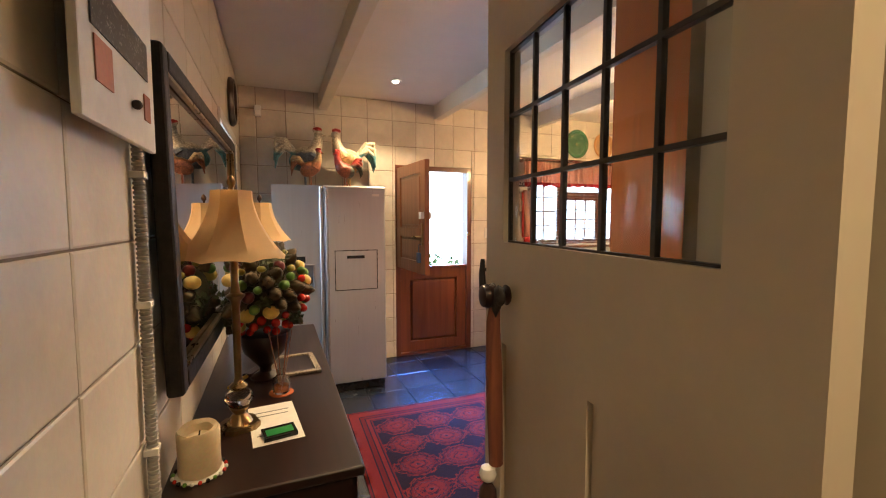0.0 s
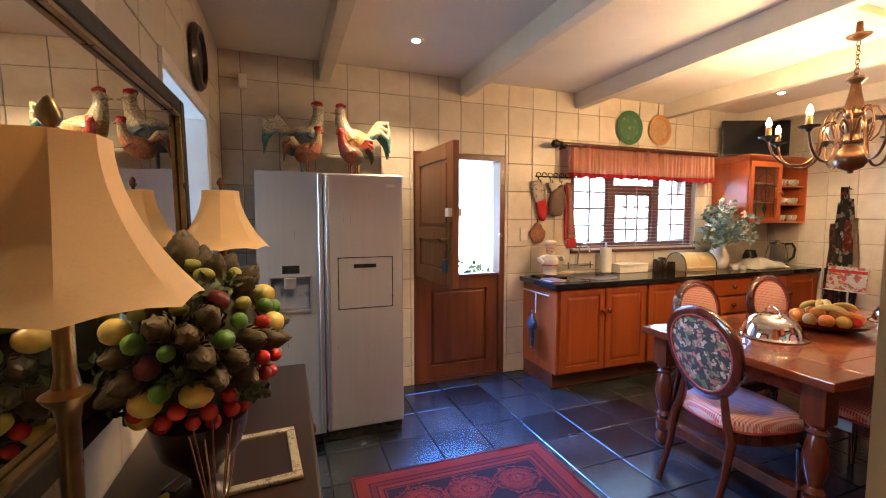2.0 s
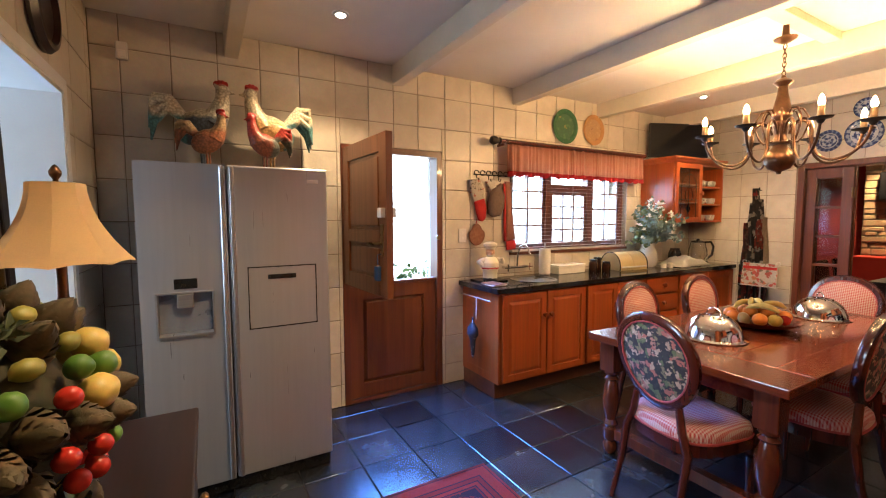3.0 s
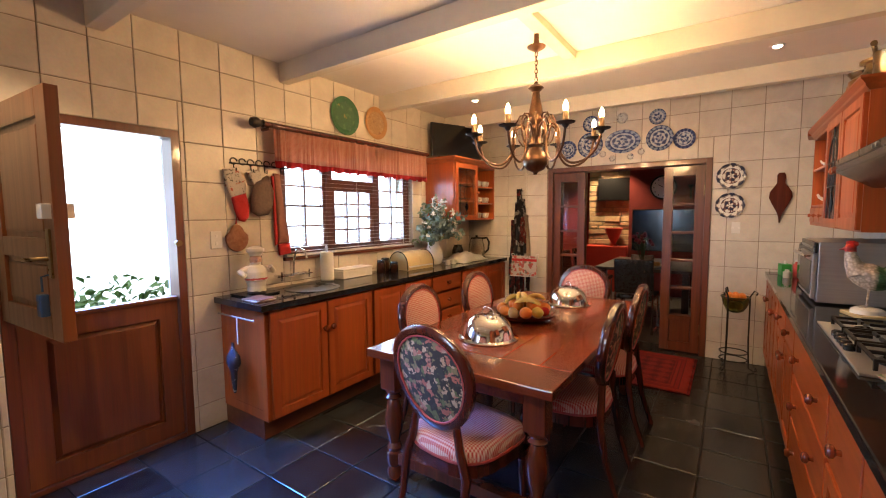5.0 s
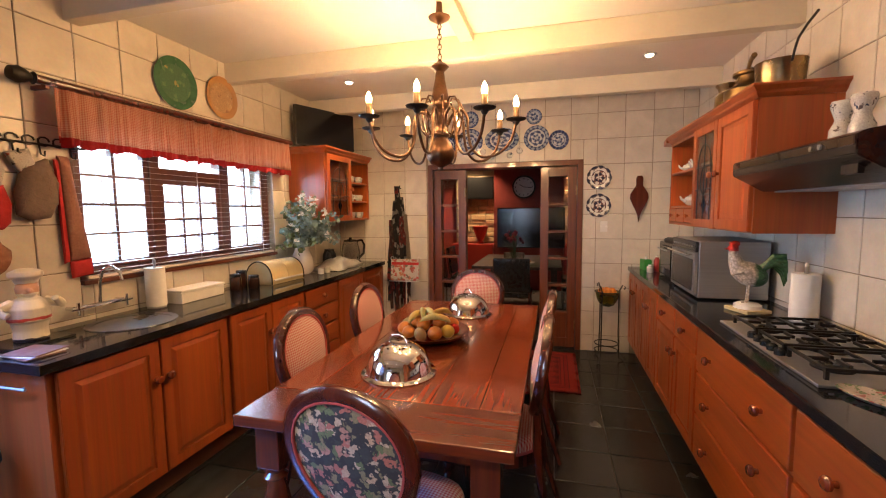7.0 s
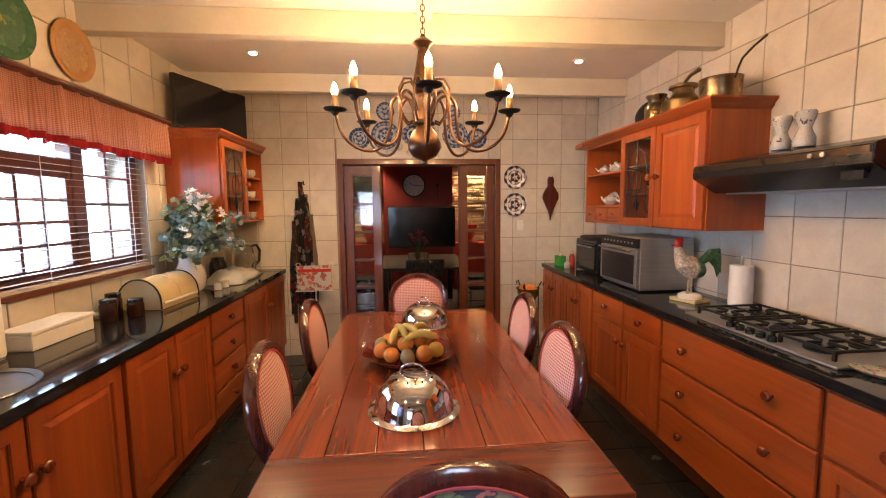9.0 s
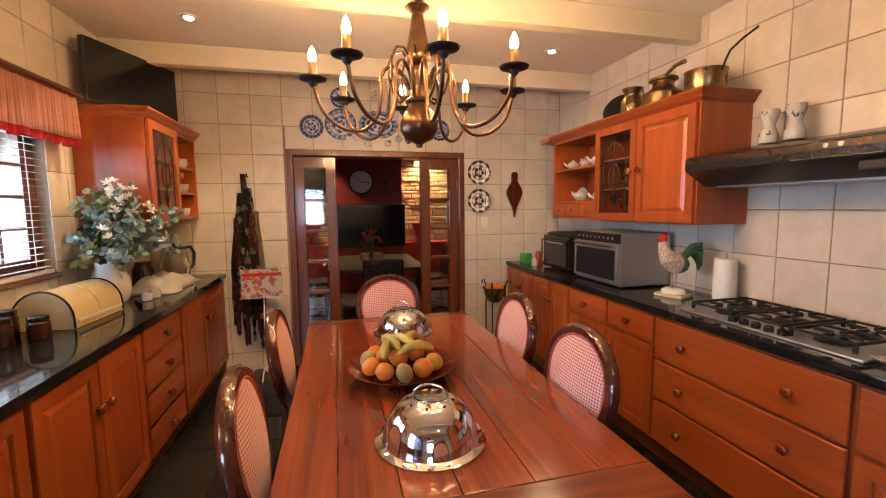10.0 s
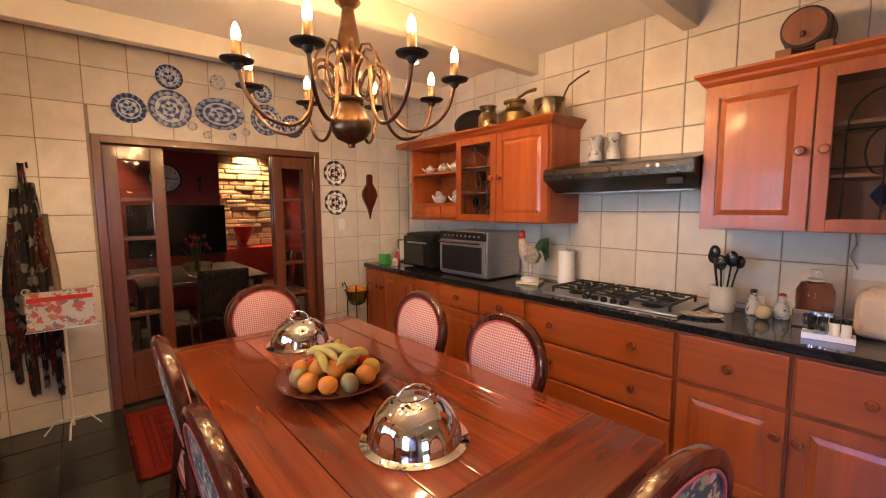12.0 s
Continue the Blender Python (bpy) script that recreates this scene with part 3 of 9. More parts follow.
def sink_doors(a, b, n, edges=None):
    e = edges or [a + (b - a) * k / n for k in range(n + 1)]
    out = []
    for k in range(n):
        right = k % 2 == 0
        kx = e[k + 1] - 0.035 if right else e[k] + 0.035
        out.append(("door", e[k], e[k + 1], 0.14, 0.86, [(kx, 0.66)]))
    return out


u1 = base_unit(2.28, 3.24, YN, YF, sink_doors(2.30, 3.23, 2), LBL)
u2 = base_unit(3.24, 4.07, YN, YF, sink_doors(3.25, 4.06, 2), LBL)
u3 = base_unit(4.07, 4.62, YN, YF, [("drawer", 4.08, 4.61, 0.69 - 0.18 * k, 0.86 - 0.18 * k, [(4.345, 0.775 - 0.18 * k)]) for k in range(4)], "orange-stained wooden drawer cabinet under black granite")
u4 = base_unit(4.62, 5.70, YN, YF, sink_doors(4.63, 5.69, 2), LBL)
# panelled end with towel rail
panel_door("end_panel", YN - YF - 0.02, 0.72, 0.02, 0.06, pose(2.279, YN - 0.012, 0.14, 0, 0, -90), M_CABZ, u1)


def worktop(name, x0, x1, y0, y1, label, hole=None):
    bm = bmesh.new()
    if hole:
        cx, cy, r = hole
        outer = [(x0, y0), (x1, y0), (x1, y1), (x0, y1)]
        n = 32
        ring = [(cx + r * math.cos(2 * math.pi * k / n), cy + r * math.sin(2 * math.pi * k / n)) for k in range(n)]
        for z, flip in ((0.912, 1), (0.872, -1)):
            ov = [bm.verts.new((*p, z)) for p in outer]
            iv = [bm.verts.new((*p, z)) for p in ring]
            es = [bm.edges.new((ov[k], ov[(k + 1) % 4])) for k in range(4)] + [bm.edges.new((iv[k], iv[(k + 1) % n])) for k in range(n)]
            bmesh.ops.triangle_fill(bm, use_beauty=True, edges=es)
            if flip > 0:
                top_o, top_i = ov, iv
        for a, b in ((top_o, ov), (top_i, iv)):
            for k in range(len(a)):
                bm.faces.new((a[k], a[(k + 1) % len(a)], b[(k + 1) % len(a)], b[k]))
        bmesh.ops.recalc_face_normals(bm, faces=bm.faces)
    else:
        box(bm, x0, x1, y0, y1, 0.872, 0.912, 0.006)
    return solid(name, bm, M_GRANITE, label, "worktop")


worktop("worktop", 2.235, 5.705, YF - 0.04, YN - 0.008, "polished black granite worktop over the sink cabinets", (2.85, 4.08, 0.19))
YB = 1.09   # front of the cooking units
HW = "orange-stained wooden cabinet with drawers under black granite"
base_unit(4.50, 5.70, YS, YB, [("door", 4.51 + 0.295 * k, 4.51 + 0.295 * (k + 1), 0.14, 0.86, [(4.51 + 0.295 * (k + (0 if k % 2 else 1)) + (0.035 if k % 2 else -0.035), 0.70)]) for k in range(4)], LBL)
base_unit(4.03, 4.50, YS, YB, [("drawer", 4.035, 4.495, 0.69, 0.86, [(4.265, 0.775)]), ("door", 4.035, 4.495, 0.14, 0.68, [(4.07, 0.58)])], HW)
base_unit(3.60, 4.03, YS, YB, [("drawer", 3.605, 4.025, 0.69, 0.86, [(3.815, 0.775)]), ("door", 3.605, 4.025, 0.14, 0.68, [(3.99, 0.58)])], HW)
base_unit(2.65, 3.60, YS, YB, [("drawer", 2.66, 3.595, z, z2, [(2.86, (z + z2) / 2), (3.39, (z + z2) / 2)]) for z, z2 in ((0.62, 0.86), (0.39, 0.615), (0.14, 0.385))], "wide orange-stained drawer cabinet beneath the gas hob")
base_unit(2.20, 2.65, YS, YB, [("drawer", 2.205, 2.645, 0.62, 0.86, [(2.425, 0.74)]), ("door", 2.205, 2.645, 0.14, 0.61, [(2.24, 0.5)])], HW)
base_unit(1.63, 2.20, YS, YB, [("drawer", 1.725, 2.195, 0.62, 0.86, [(1.96, 0.74)]), ("door", 1.725, 2.195, 0.14, 0.61, [(2.16, 0.5)])], HW)
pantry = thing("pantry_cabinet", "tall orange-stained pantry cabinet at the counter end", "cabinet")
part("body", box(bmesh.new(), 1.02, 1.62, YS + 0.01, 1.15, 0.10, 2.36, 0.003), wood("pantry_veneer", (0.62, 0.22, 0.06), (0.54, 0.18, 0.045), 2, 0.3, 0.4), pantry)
part("plinth", boxes((1.03, 1.61, YS + 0.02, 1.10, 0.001, 0.099)), M_FRAMEX, pantry)
part("crown_moulding", box(bmesh.new(), 0.995, 1.622, YS + 0.01, 1.195, 2.361, 2.42, 0.015, 3), M_CABX, pantry)
for z0, z1 in ((0.11, 1.36), (1.37, 2.35)):
    cabinet_front(pantry, 1.03, 1.61, z0, z1, 1.152, 1, "door", [(1.57, 1.25 if z0 < 1 else 1.5)])
worktop("worktop", 1.624, 5.705, YS + 0.008, YB + 0.035, "polished black granite worktop along the cooking wall")


def leaded(parent, x0, x1, z0, z1, y, face):
    """A leaded pane with a diamond motif."""
    g = part("pane", boxes((x0, x1, y - 0.002, y + 0.002, z0, z1)), M_PANE, parent)
    g.visible_shadow = False
    xm = (x0 + x1) / 2
    bm = bmesh.new()
    h, hw = z1 - z0, (x1 - x0) / 2
    arch = [(xm + hw * 0.72 * math.cos(radians(q)), z0 + h * 0.62 + h * 0.26 * math.sin(radians(q))) for q in range(0, 181, 15)]
    tulip = [(xm + hw * 0.36 * math.sin(radians(q)) * (1 if q < 181 else 0.98), z0 + h * 0.46 + h * 0.16 * -math.cos(radians(q))) for q in range(0, 361, 30)]
    for pts in ([(xm, z0), (xm, z1)], [(x0, z0 + h * .36), (x1, z0 + h * .36)], [(x0, z0 + h * .62), (x1, z0 + h * .62)], arch, tulip,
                [(xm, z0 + .03), (xm - .045, z0 + .10), (xm, z0 + .17), (xm + .045, z0 + .10), (xm, z0 + .03)],
                [(xm - hw * 0.72, z0), (xm - hw * 0.72, z0 + h * .62)], [(xm + hw * 0.72, z0), (xm + hw * 0.72, z0 + h * .62)]):
        tube([(a, y + face * 0.004, b) for a, b in pts], 0.0035, 4, bm)
    part("lead", bm, M_BLACKM, parent)
    part("blue_glass", slab([(0, -.055), (.035, 0), (0, .055), (-.035, 0)], -0.003, 0.003, m=pose(xm, y, z0 + .10, 90)), thin_glass("blue_pane", (0.08, 0.2, 0.6)), parent)


def wall_unit(x0, x1, yb, yf, z0, z1, cells, label, ends=(), crown=0.05):
    """A wall cabinet: case, crown, and cells (kind, x0, x1) of solid door, glazed door or open shelves."""
    face = -1 if yf < yb else 1
    lo, hi = min(yb, yf), max(yb, yf)
    unit = thing("wall_cabinet", label, "cabinet", group="wall cabinets")
    bk = lo + 0.004 if face > 0 else hi - 0.004
    rows = [(x0, x0 + 0.02, lo + 0.004, hi - 0.001, z0, z1), (x1 - 0.02, x1, lo + 0.004, hi - 0.001, z0, z1), (x0 + 0.02, x1 - 0.02, lo + 0.004, hi - 0.001, z0, z0 + 0.02), (x0 + 0.02, x1 - 0.02, lo + 0.004, hi - 0.001, z1 - 0.02, z1)]
    rows.append((x0 + 0.02, x1 - 0.02, min(bk, bk + face * 0.01), max(bk, bk + face * 0.01), z0 + 0.02, z1 - 0.02))
    for c in cells[1:]:
        rows.append((c[1] - 0.009, c[1] + 0.009, lo + 0.016, hi - 0.002, z0 + 0.02, z1 - 0.02))
    for nm, q in zip(("side_panel", "side_panel", "bottom_panel", "top_panel", "back_panel"), rows):
        part(nm, boxes(q), M_CABZ, unit)
    for q in rows[5:]:
        part("divider", boxes(q), M_CABZ, unit)
    bm = bmesh.new()
    prof = [(0.004, 0), (0.02, 0.018), (0.024, 0.03), (0.045, crown), (0.045, crown + 0.012)]
    prev = None
    for o, dz in prof:
        f0, f1 = (lo + 0.004, hi + o) if face > 0 else (lo - o, hi - 0.004)
        e0, e1 = (x0 - o * ("l" in ends), x1 + o * ("r" in ends))
        ring = [bm.verts.new(p) for p in ((e0, f0, z1 + dz - 0.002), (e1, f0, z1 + dz - 0.002), (e1, f1, z1 + dz - 0.002), (e0, f1, z1 + dz - 0.002))]
        if prev:
            for k in range(4):
                bm.faces.new((prev[k], prev[(k + 1) % 4], ring[(k + 1) % 4], ring[k]))
        else:
            bm.faces.new(ring)
        prev = ring
    bm.faces.new(prev)
    bmesh.ops.recalc_face_normals(bm, faces=bm.faces)
    part("crown_moulding", bm, M_CABX, unit)
    for kind, a, b, *kn in cells:
        if kind == "door":
            cabinet_front(unit, a, b, z0 + 0.004, z1 - 0.004, yf, face, "door", [(kn[0], (z0 + z1) / 2)] if kn else None)
        elif kind == "glass":
            bm = bmesh.new()
            r, w, h = 0.055, b - a - 0.006, z1 - z0 - 0.008
            for q in ((0, r, 0, h), (w - r, w, 0, h), (r, w - r, 0, r), (r, w - r, h - r, h)):
                box(bm, q[0], q[1], 0, 0.02, q[2], q[3], 0.003)
            m = pose(a + 0.003, yf - 0.02, z0 + 0.004) if face < 0 else pose(b - 0.003, yf + 0.02, z0 + 0.004, 0, 0, 180)
            d = part("glazed_door", moved(bm, m), M_CABZ, unit)
            leaded(d, a + 0.055, b - 0.055, z0 + 0.055, z1 - 0.055, yf + face * 0.01, face)
            part("knob", lathe(KNOB, 12, m=pose(kn[0], yf + face * 0.019, (z0 + z1) / 2, 90 if face < 0 else -90)), M_CABZ, d)
            for s in (0.33, 0.64):
                part("shelf", boxes((a + 0.01, b - 0.01, lo + 0.03, hi - 0.03, z0 + (z1 - z0) * s, z0 + (z1 - z0) * s + 0.015)), M_CABIN, unit)
        elif kind == "open":
            for s in kn[0]:
                part("shelf", box(bmesh.new(), a + 0.009, b - 0.018, lo + 0.016, hi - 0.004, s, s + 0.018, 0.002), M_CABX, unit)
    return unit


wr = wall_unit(3.57, 5.16, YS, 0.89, 1.365, 2.04, [("door", 3.575, 4.05, 4.005), ("glass", 4.05, 4.50, 4.09), ("open", 4.50, 5.15, (1.50, 1.775))], "orange-stained wall cabinet with leaded glass door and open shelves", "l")
for k in range(3):
    a = 4.515 + 0.21 * k
    bm = box(bmesh.new(), a, a + 0.2, 0.875, 0.897, 1.39, 1.495, 0.003)
    d = part("small_drawer", bm, M_CABX, wr)
    part("knob", lathe(KNOB, 10, m=pose(a + 0.1, 0.895, 1.44, -90) @ Matrix.Scale(0.7, 4)), M_CABZ, d)
for zz in (1.37, 1.70):
    part("end_shelf", slab([(5.162, 0.535), *[(5.162 + 0.25 * math.cos(radians(a)), 0.535 + 0.33 * math.sin(radians(a))) for a in range(0, 91, 10)]], zz, zz + 0.018), M_CABX, wr)
part("end_cornice", slab([(5.16, 0.535), (5.50, 0.535), (5.50, 0.60), (5.40, 0.90), (5.16, 0.935)], 2.06, 2.10), M_CABX, wr)
wall_unit(1.63, 2.65, YS, 0.89, 1.365, 2.07, [("door", 1.635, 1.785, 1.75), ("glass", 1.785, 2.22, 2.18), ("door", 2.22, 2.645, 2.26)], "orange-stained wall cabinet with panelled and leaded glass doors", "r")
wl = wall_unit(4.72, 5.70, YN, 3.97, 1.405, 2.06, [("glass", 4.73, 5.23, 5.19), ("open", 5.23, 5.69, (1.60, 1.80))], "orange-stained corner wall cabinet with glazed door and cup shelves", "l")

# refrigerator
fr = thing("refrigerator", "steel side-by-side refrigerator with water dispenser beside the stable door", "refrigerator")
FX0, FX1, FS, FY, FZ = 0.015, 0.912, 0.40, 3.64, 1.735
part("cabinet_body", box(bmesh.new(), FX0 + 0.004, FX1 - 0.004, FY + 0.075, YN - 0.02, 0.02, FZ - 0.015, 0.006), surface("fridge_side", (0.10, 0.10, 0.105), None, 0.45, 0.2), fr)
bm = boxes((FX0, 0.085, FY, FY + 0.07, 0.075, FZ), (0.318, FS - 0.003, FY, FY + 0.07, 0.075, FZ), (0.085, 0.318, FY, FY + 0.07, 0.075, 0.885), (0.085, 0.318, FY, FY + 0.07, 1.09, FZ), (0.085, 0.318, FY + 0.055, FY + 0.07, 0.885, 1.09))
bmesh.ops.remove_doubles(bm, verts=bm.verts, dist=0.0001)
part("left_door", bm, M_STEELX, fr)
rd = part("right_door", box(bmesh.new(), FS + 0.003, FX1, FY, FY + 0.07, 0.075, FZ, 0.012, 3), M_STEELX, fr)
part("base_grille", box(bmesh.new(), FX0 + 0.01, FX1 - 0.01, FY + 0.02, FY + 0.074, 0.004, 0.068, 0.004), M_BLACK, fr)
for xx in (FS - 0.032, FS + 0.012):
    hb = bmesh.new()
    box(hb, xx, xx + 0.022, FY - 0.05, FY - 0.028, 0.10, FZ - 0.01, 0.008, 3)
    for zz in (0.16, FZ - 0.09):
        box(hb, xx + 0.002, xx + 0.02, FY - 0.03, FY + 0.004, zz, zz + 0.05, 0.003)
    part("handle", hb, M_STEEL, fr, "upright steel bar handle")
bm = boxes((0.075, 0.085, FY - 0.006, FY + 0.002, 0.87, 1.10), (0.318, 0.328, FY - 0.006, FY + 0.002, 0.87, 1.10), (0.085, 0.318, FY - 0.006, FY + 0.002, 1.09, 1.10), (0.085, 0.318, FY - 0.012, FY + 0.002, 0.87, 0.885), bevel=0.002)
disp = part("water_dispenser", bm, M_STEEL, fr)
part("recess", boxes((0.087, 0.316, FY + 0.050, FY + 0.054, 0.887, 1.088)), surface("dispenser_grey", (0.26, 0.29, 0.36), (0.34, 0.37, 0.44), 0.3, 0.2), disp)
part("spout", box(bmesh.new(), 0.165, 0.235, FY - 0.006, FY + 0.046, 1.02, 1.088, 0.005), M_STEEL, disp)
part("display", box(bmesh.new(), 0.155, 0.255, FY - 0.004, FY + 0.001, 1.115, 1.165, 0.002), M_BLACK, disp)
bm = boxes((0.485, 0.49, FY - 0.003, FY + 0.001, 0.87, 1.205), (0.835, 0.84, FY - 0.003, FY + 0.001, 0.87, 1.205), (0.49, 0.835, FY - 0.003, FY + 0.001, 1.20, 1.205), (0.49, 0.835, FY - 0.003, FY + 0.001, 0.87, 0.875))
hatch = part("door_hatch", bm, M_BLACK, fr, "thin outline of a flush hatch")
part("hatch_grip", box(bmesh.new(), 0.585, 0.73, FY - 0.006, FY + 0.001, 1.135, 1.16, 0.002), M_BLACK, fr)
part("badge", box(bmesh.new(), 0.80, 0.86, FY - 0.002, FY + 0.001, 1.655, 1.675, 0.0008), M_PORC, fr, "small pale maker's badge")

# dining table
tb = thing("dining_table", "long polished red-brown wooden dining table with plank top", "table")
TX0, TX1, TY0, TY1, TZ = 2.35, 4.42, 1.975, 3.01, 0.752
E_ = 0.26
part("breadboard_end", box(bmesh.new(), TX0, TX0 + E_ - 0.002, TY0, TY1, TZ - 0.042, TZ, 0.005), M_TABLEY, tb)
part("breadboard_end", box(bmesh.new(), TX1 - 0.1 + 0.002, TX1, TY0, TY1, TZ - 0.042, TZ, 0.005), M_TABLEY, tb)
ys = [TY0, 2.13, 2.33, 2.53, 2.68, 2.84, TY1]
for a, b in zip(ys, ys[1:]):
    part("plank", box(bmesh.new(), TX0 + E_, TX1 - 0.1, a + 0.001, b - 0.001, TZ - 0.042, TZ - 0.0005, 0.003), M_TABLE, tb)
part("apron", boxes((TX0 + 0.16, TX1 - 0.16, TY0 + 0.14, TY0 + 0.165, TZ - 0.15, TZ - 0.043), (TX0 + 0.16, TX1 - 0.16, TY1 - 0.165, TY1 - 0.14, TZ - 0.15, TZ - 0.043), (TX0 + 0.14, TX0 + 0.16, TY0 + 0.14, TY1 - 0.14, TZ - 0.15, TZ - 0.043), (TX1 - 0.16, TX1 - 0.14, TY0 + 0.14, TY1 - 0.14, TZ - 0.15, TZ - 0.043)), M_TABLE, tb)
LEG = [(0.03, 0.0), (0.042, 0.02), (0.045, 0.05), (0.032, 0.08), (0.045, 0.10), (0.045, 0.16)]
LEG += [(0.03, 0.165), (0.045, 0.19), (0.03, 0.215), (0.035, 0.24), (0.05, 0.30), (0.052, 0.36), (0.04, 0.43), (0.03, 0.46), (0.046, 0.475), (0.03, 0.49), (0.046, 0.505), (0.046, 0.52)]
for lx in (TX0 + 0.10, TX1 - 0.10):
    for ly in (TY0 + 0.10, TY1 - 0.10):
        bm = lathe(LEG, 20, m=pose(lx, ly, 0.001))
        box(bm, lx - 0.05, lx + 0.05, ly - 0.05, ly + 0.05, 0.522, TZ - 0.043, 0.004)
        part("leg", bm, M_TABLEZ, tb)
for lx in (TX0 + 0.10, TX1 - 0.10):
    part("stretcher", box(bmesh.new(), lx - 0.03, lx + 0.03, TY0 + 0.15, TY1 - 0.15, 0.11, 0.17, 0.004), M_TABLEZ, tb)

# ---- lamps of the room, seen and added ----
# the last two are unseen, added to light the fridge side and entry door
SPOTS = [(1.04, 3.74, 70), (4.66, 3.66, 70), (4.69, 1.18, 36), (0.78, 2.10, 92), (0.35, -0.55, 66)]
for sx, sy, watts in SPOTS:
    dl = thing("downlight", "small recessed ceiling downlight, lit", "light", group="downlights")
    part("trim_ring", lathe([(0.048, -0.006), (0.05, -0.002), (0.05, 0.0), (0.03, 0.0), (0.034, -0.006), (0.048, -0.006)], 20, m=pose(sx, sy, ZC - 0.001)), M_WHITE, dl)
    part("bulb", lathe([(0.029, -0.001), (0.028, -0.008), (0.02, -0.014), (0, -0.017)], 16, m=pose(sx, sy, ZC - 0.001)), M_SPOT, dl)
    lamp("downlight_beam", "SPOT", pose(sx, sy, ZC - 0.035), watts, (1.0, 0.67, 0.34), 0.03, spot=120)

CX, CY = 3.39, 2.477
ch = thing("chandelier", "aged bronze eight-arm chandelier with lit candle bulbs", "chandelier", pose(CX, CY, 0))


def cpart(name, bm, mat, parent=ch, label=""):
    o = part(name, bm, mat, parent, label)
    return o


cpart("canopy", lathe([(0.0, 2.50), (0.02, 2.505), (0.055, 2.525), (0.06, 2.535), (0.02, 2.545), (0.012, ZC - 0.001)], 20), M_BRONZE)
for k in range(7):
    z = 2.485 - 0.026 * k
    pts = []
    for j in range(8):
        a = 2 * math.pi * j / 8
        u, v = 0.010 * math.cos(a), 0.018 * math.sin(a)
        pts.append((u, 0, z + v) if k % 2 else (0, u, z + v))
    cpart("chain_link", tube(pts, 0.0028, 5, closed=True), M_BRONZE)
cpart("column", lathe([(0.0, 1.722), (0.012, 1.725), (0.014, 1.737), (0.022, 1.742), (0.056, 1.757), (0.077, 1.79), (0.079, 1.82), (0.06, 1.865), (0.04, 1.888), (0.038, 1.90), (0.052, 1.905), (0.052, 1.915), (0.038, 1.925),
                       (0.032, 1.95), (0.034, 1.99), (0.042, 2.02), (0.04, 2.03), (0.03, 2.045), (0.046, 2.06), (0.052, 2.075), (0.05, 2.10), (0.04, 2.15), (0.028, 2.21), (0.024, 2.25), (0.036, 2.262), (0.05, 2.275), (0.036, 2.29), (0.016, 2.30), (0.01, 2.315), (0, 2.32)], 28), M_BRONZE)
bulbs = []
for k in range(8):
    a = radians(45 * k)
    ca, sa = math.cos(a), math.sin(a)
    ctl = [(0.045, 1.965), (0.07, 2.02), (0.115, 2.04), (0.15, 2.00), (0.155, 1.92), (0.175, 1.835), (0.235, 1.785), (0.32, 1.80), (0.385, 1.865), (0.412, 1.962)]
    pts = []
    for i in range(len(ctl) - 1):
        p0, p1, p2, p3 = ctl[max(0, i - 1)], ctl[i], ctl[i + 1], ctl[min(len(ctl) - 1, i + 2)]
        for s in range(4):
            t = s / 4
            q = [0.5 * ((2 * p1[d]) + (-p0[d] + p2[d]) * t + (2 * p0[d] - 5 * p1[d] + 4 * p2[d] - p3[d]) * t * t + (-p0[d] + 3 * p1[d] - 3 * p2[d] + p3[d]) * t ** 3) for d in (0, 1)]
            pts.append((q[0] * ca, q[0] * sa, q[1]))
    r, z = ctl[-1]
    pts.append((r * ca, r * sa, z))
    arm = cpart("arm", tube(pts, 0.0075, 8), M_BRONZE)
    ring_pts = [(0.04, 2.07), (0.065, 2.11), (0.10, 2.105), (0.125, 2.06), (0.125, 2.00), (0.105, 1.94), (0.08, 1.91), (0.056, 1.92)]
    b2 = a + radians(22.5)
    cpart("scroll", tube([(q * math.cos(b2), q * math.sin(b2), w) for q, w in ring_pts], 0.0055, 7), M_BRONZE, arm)
    m = pose(r * ca, r * sa, z)
    cpart("drip_pan", lathe([(0.008, -0.02), (0.016, -0.01), (0.02, 0.0), (0.05, 0.008), (0.054, 0.014), (0.02, 0.01), (0.012, 0.02), (0, 0.02)], 20, m=m), M_BLACKM, arm)
    cpart("candle_sleeve", lathe([(0.015, 0.018), (0.016, 0.022), (0.0155, 0.07), (0.012, 0.075), (0, 0.075)], 14, m=m), surface("sleeve_gilt", (0.20, 0.12, 0.06), None, 0.4, 0.5) if k == 0 else MATS["sleeve_gilt"], arm)
    cpart("bulb", lathe([(0.010, 0.074), (0.014, 0.084), (0.0155, 0.094), (0.012, 0.112), (0.006, 0.126), (0, 0.134)], 12, m=m), M_BULB, arm)
    bulbs.append((CX + r * ca, CY + r * sa, z + 0.16))
for k in range(8):
    b = bulbs[k]
    lamp("candle_light", "POINT", pose(CX + (b[0] - CX) * 1.15, CY + (b[1] - CY) * 1.15, b[2] + 0.03), 11.5, WARM, 0.04)

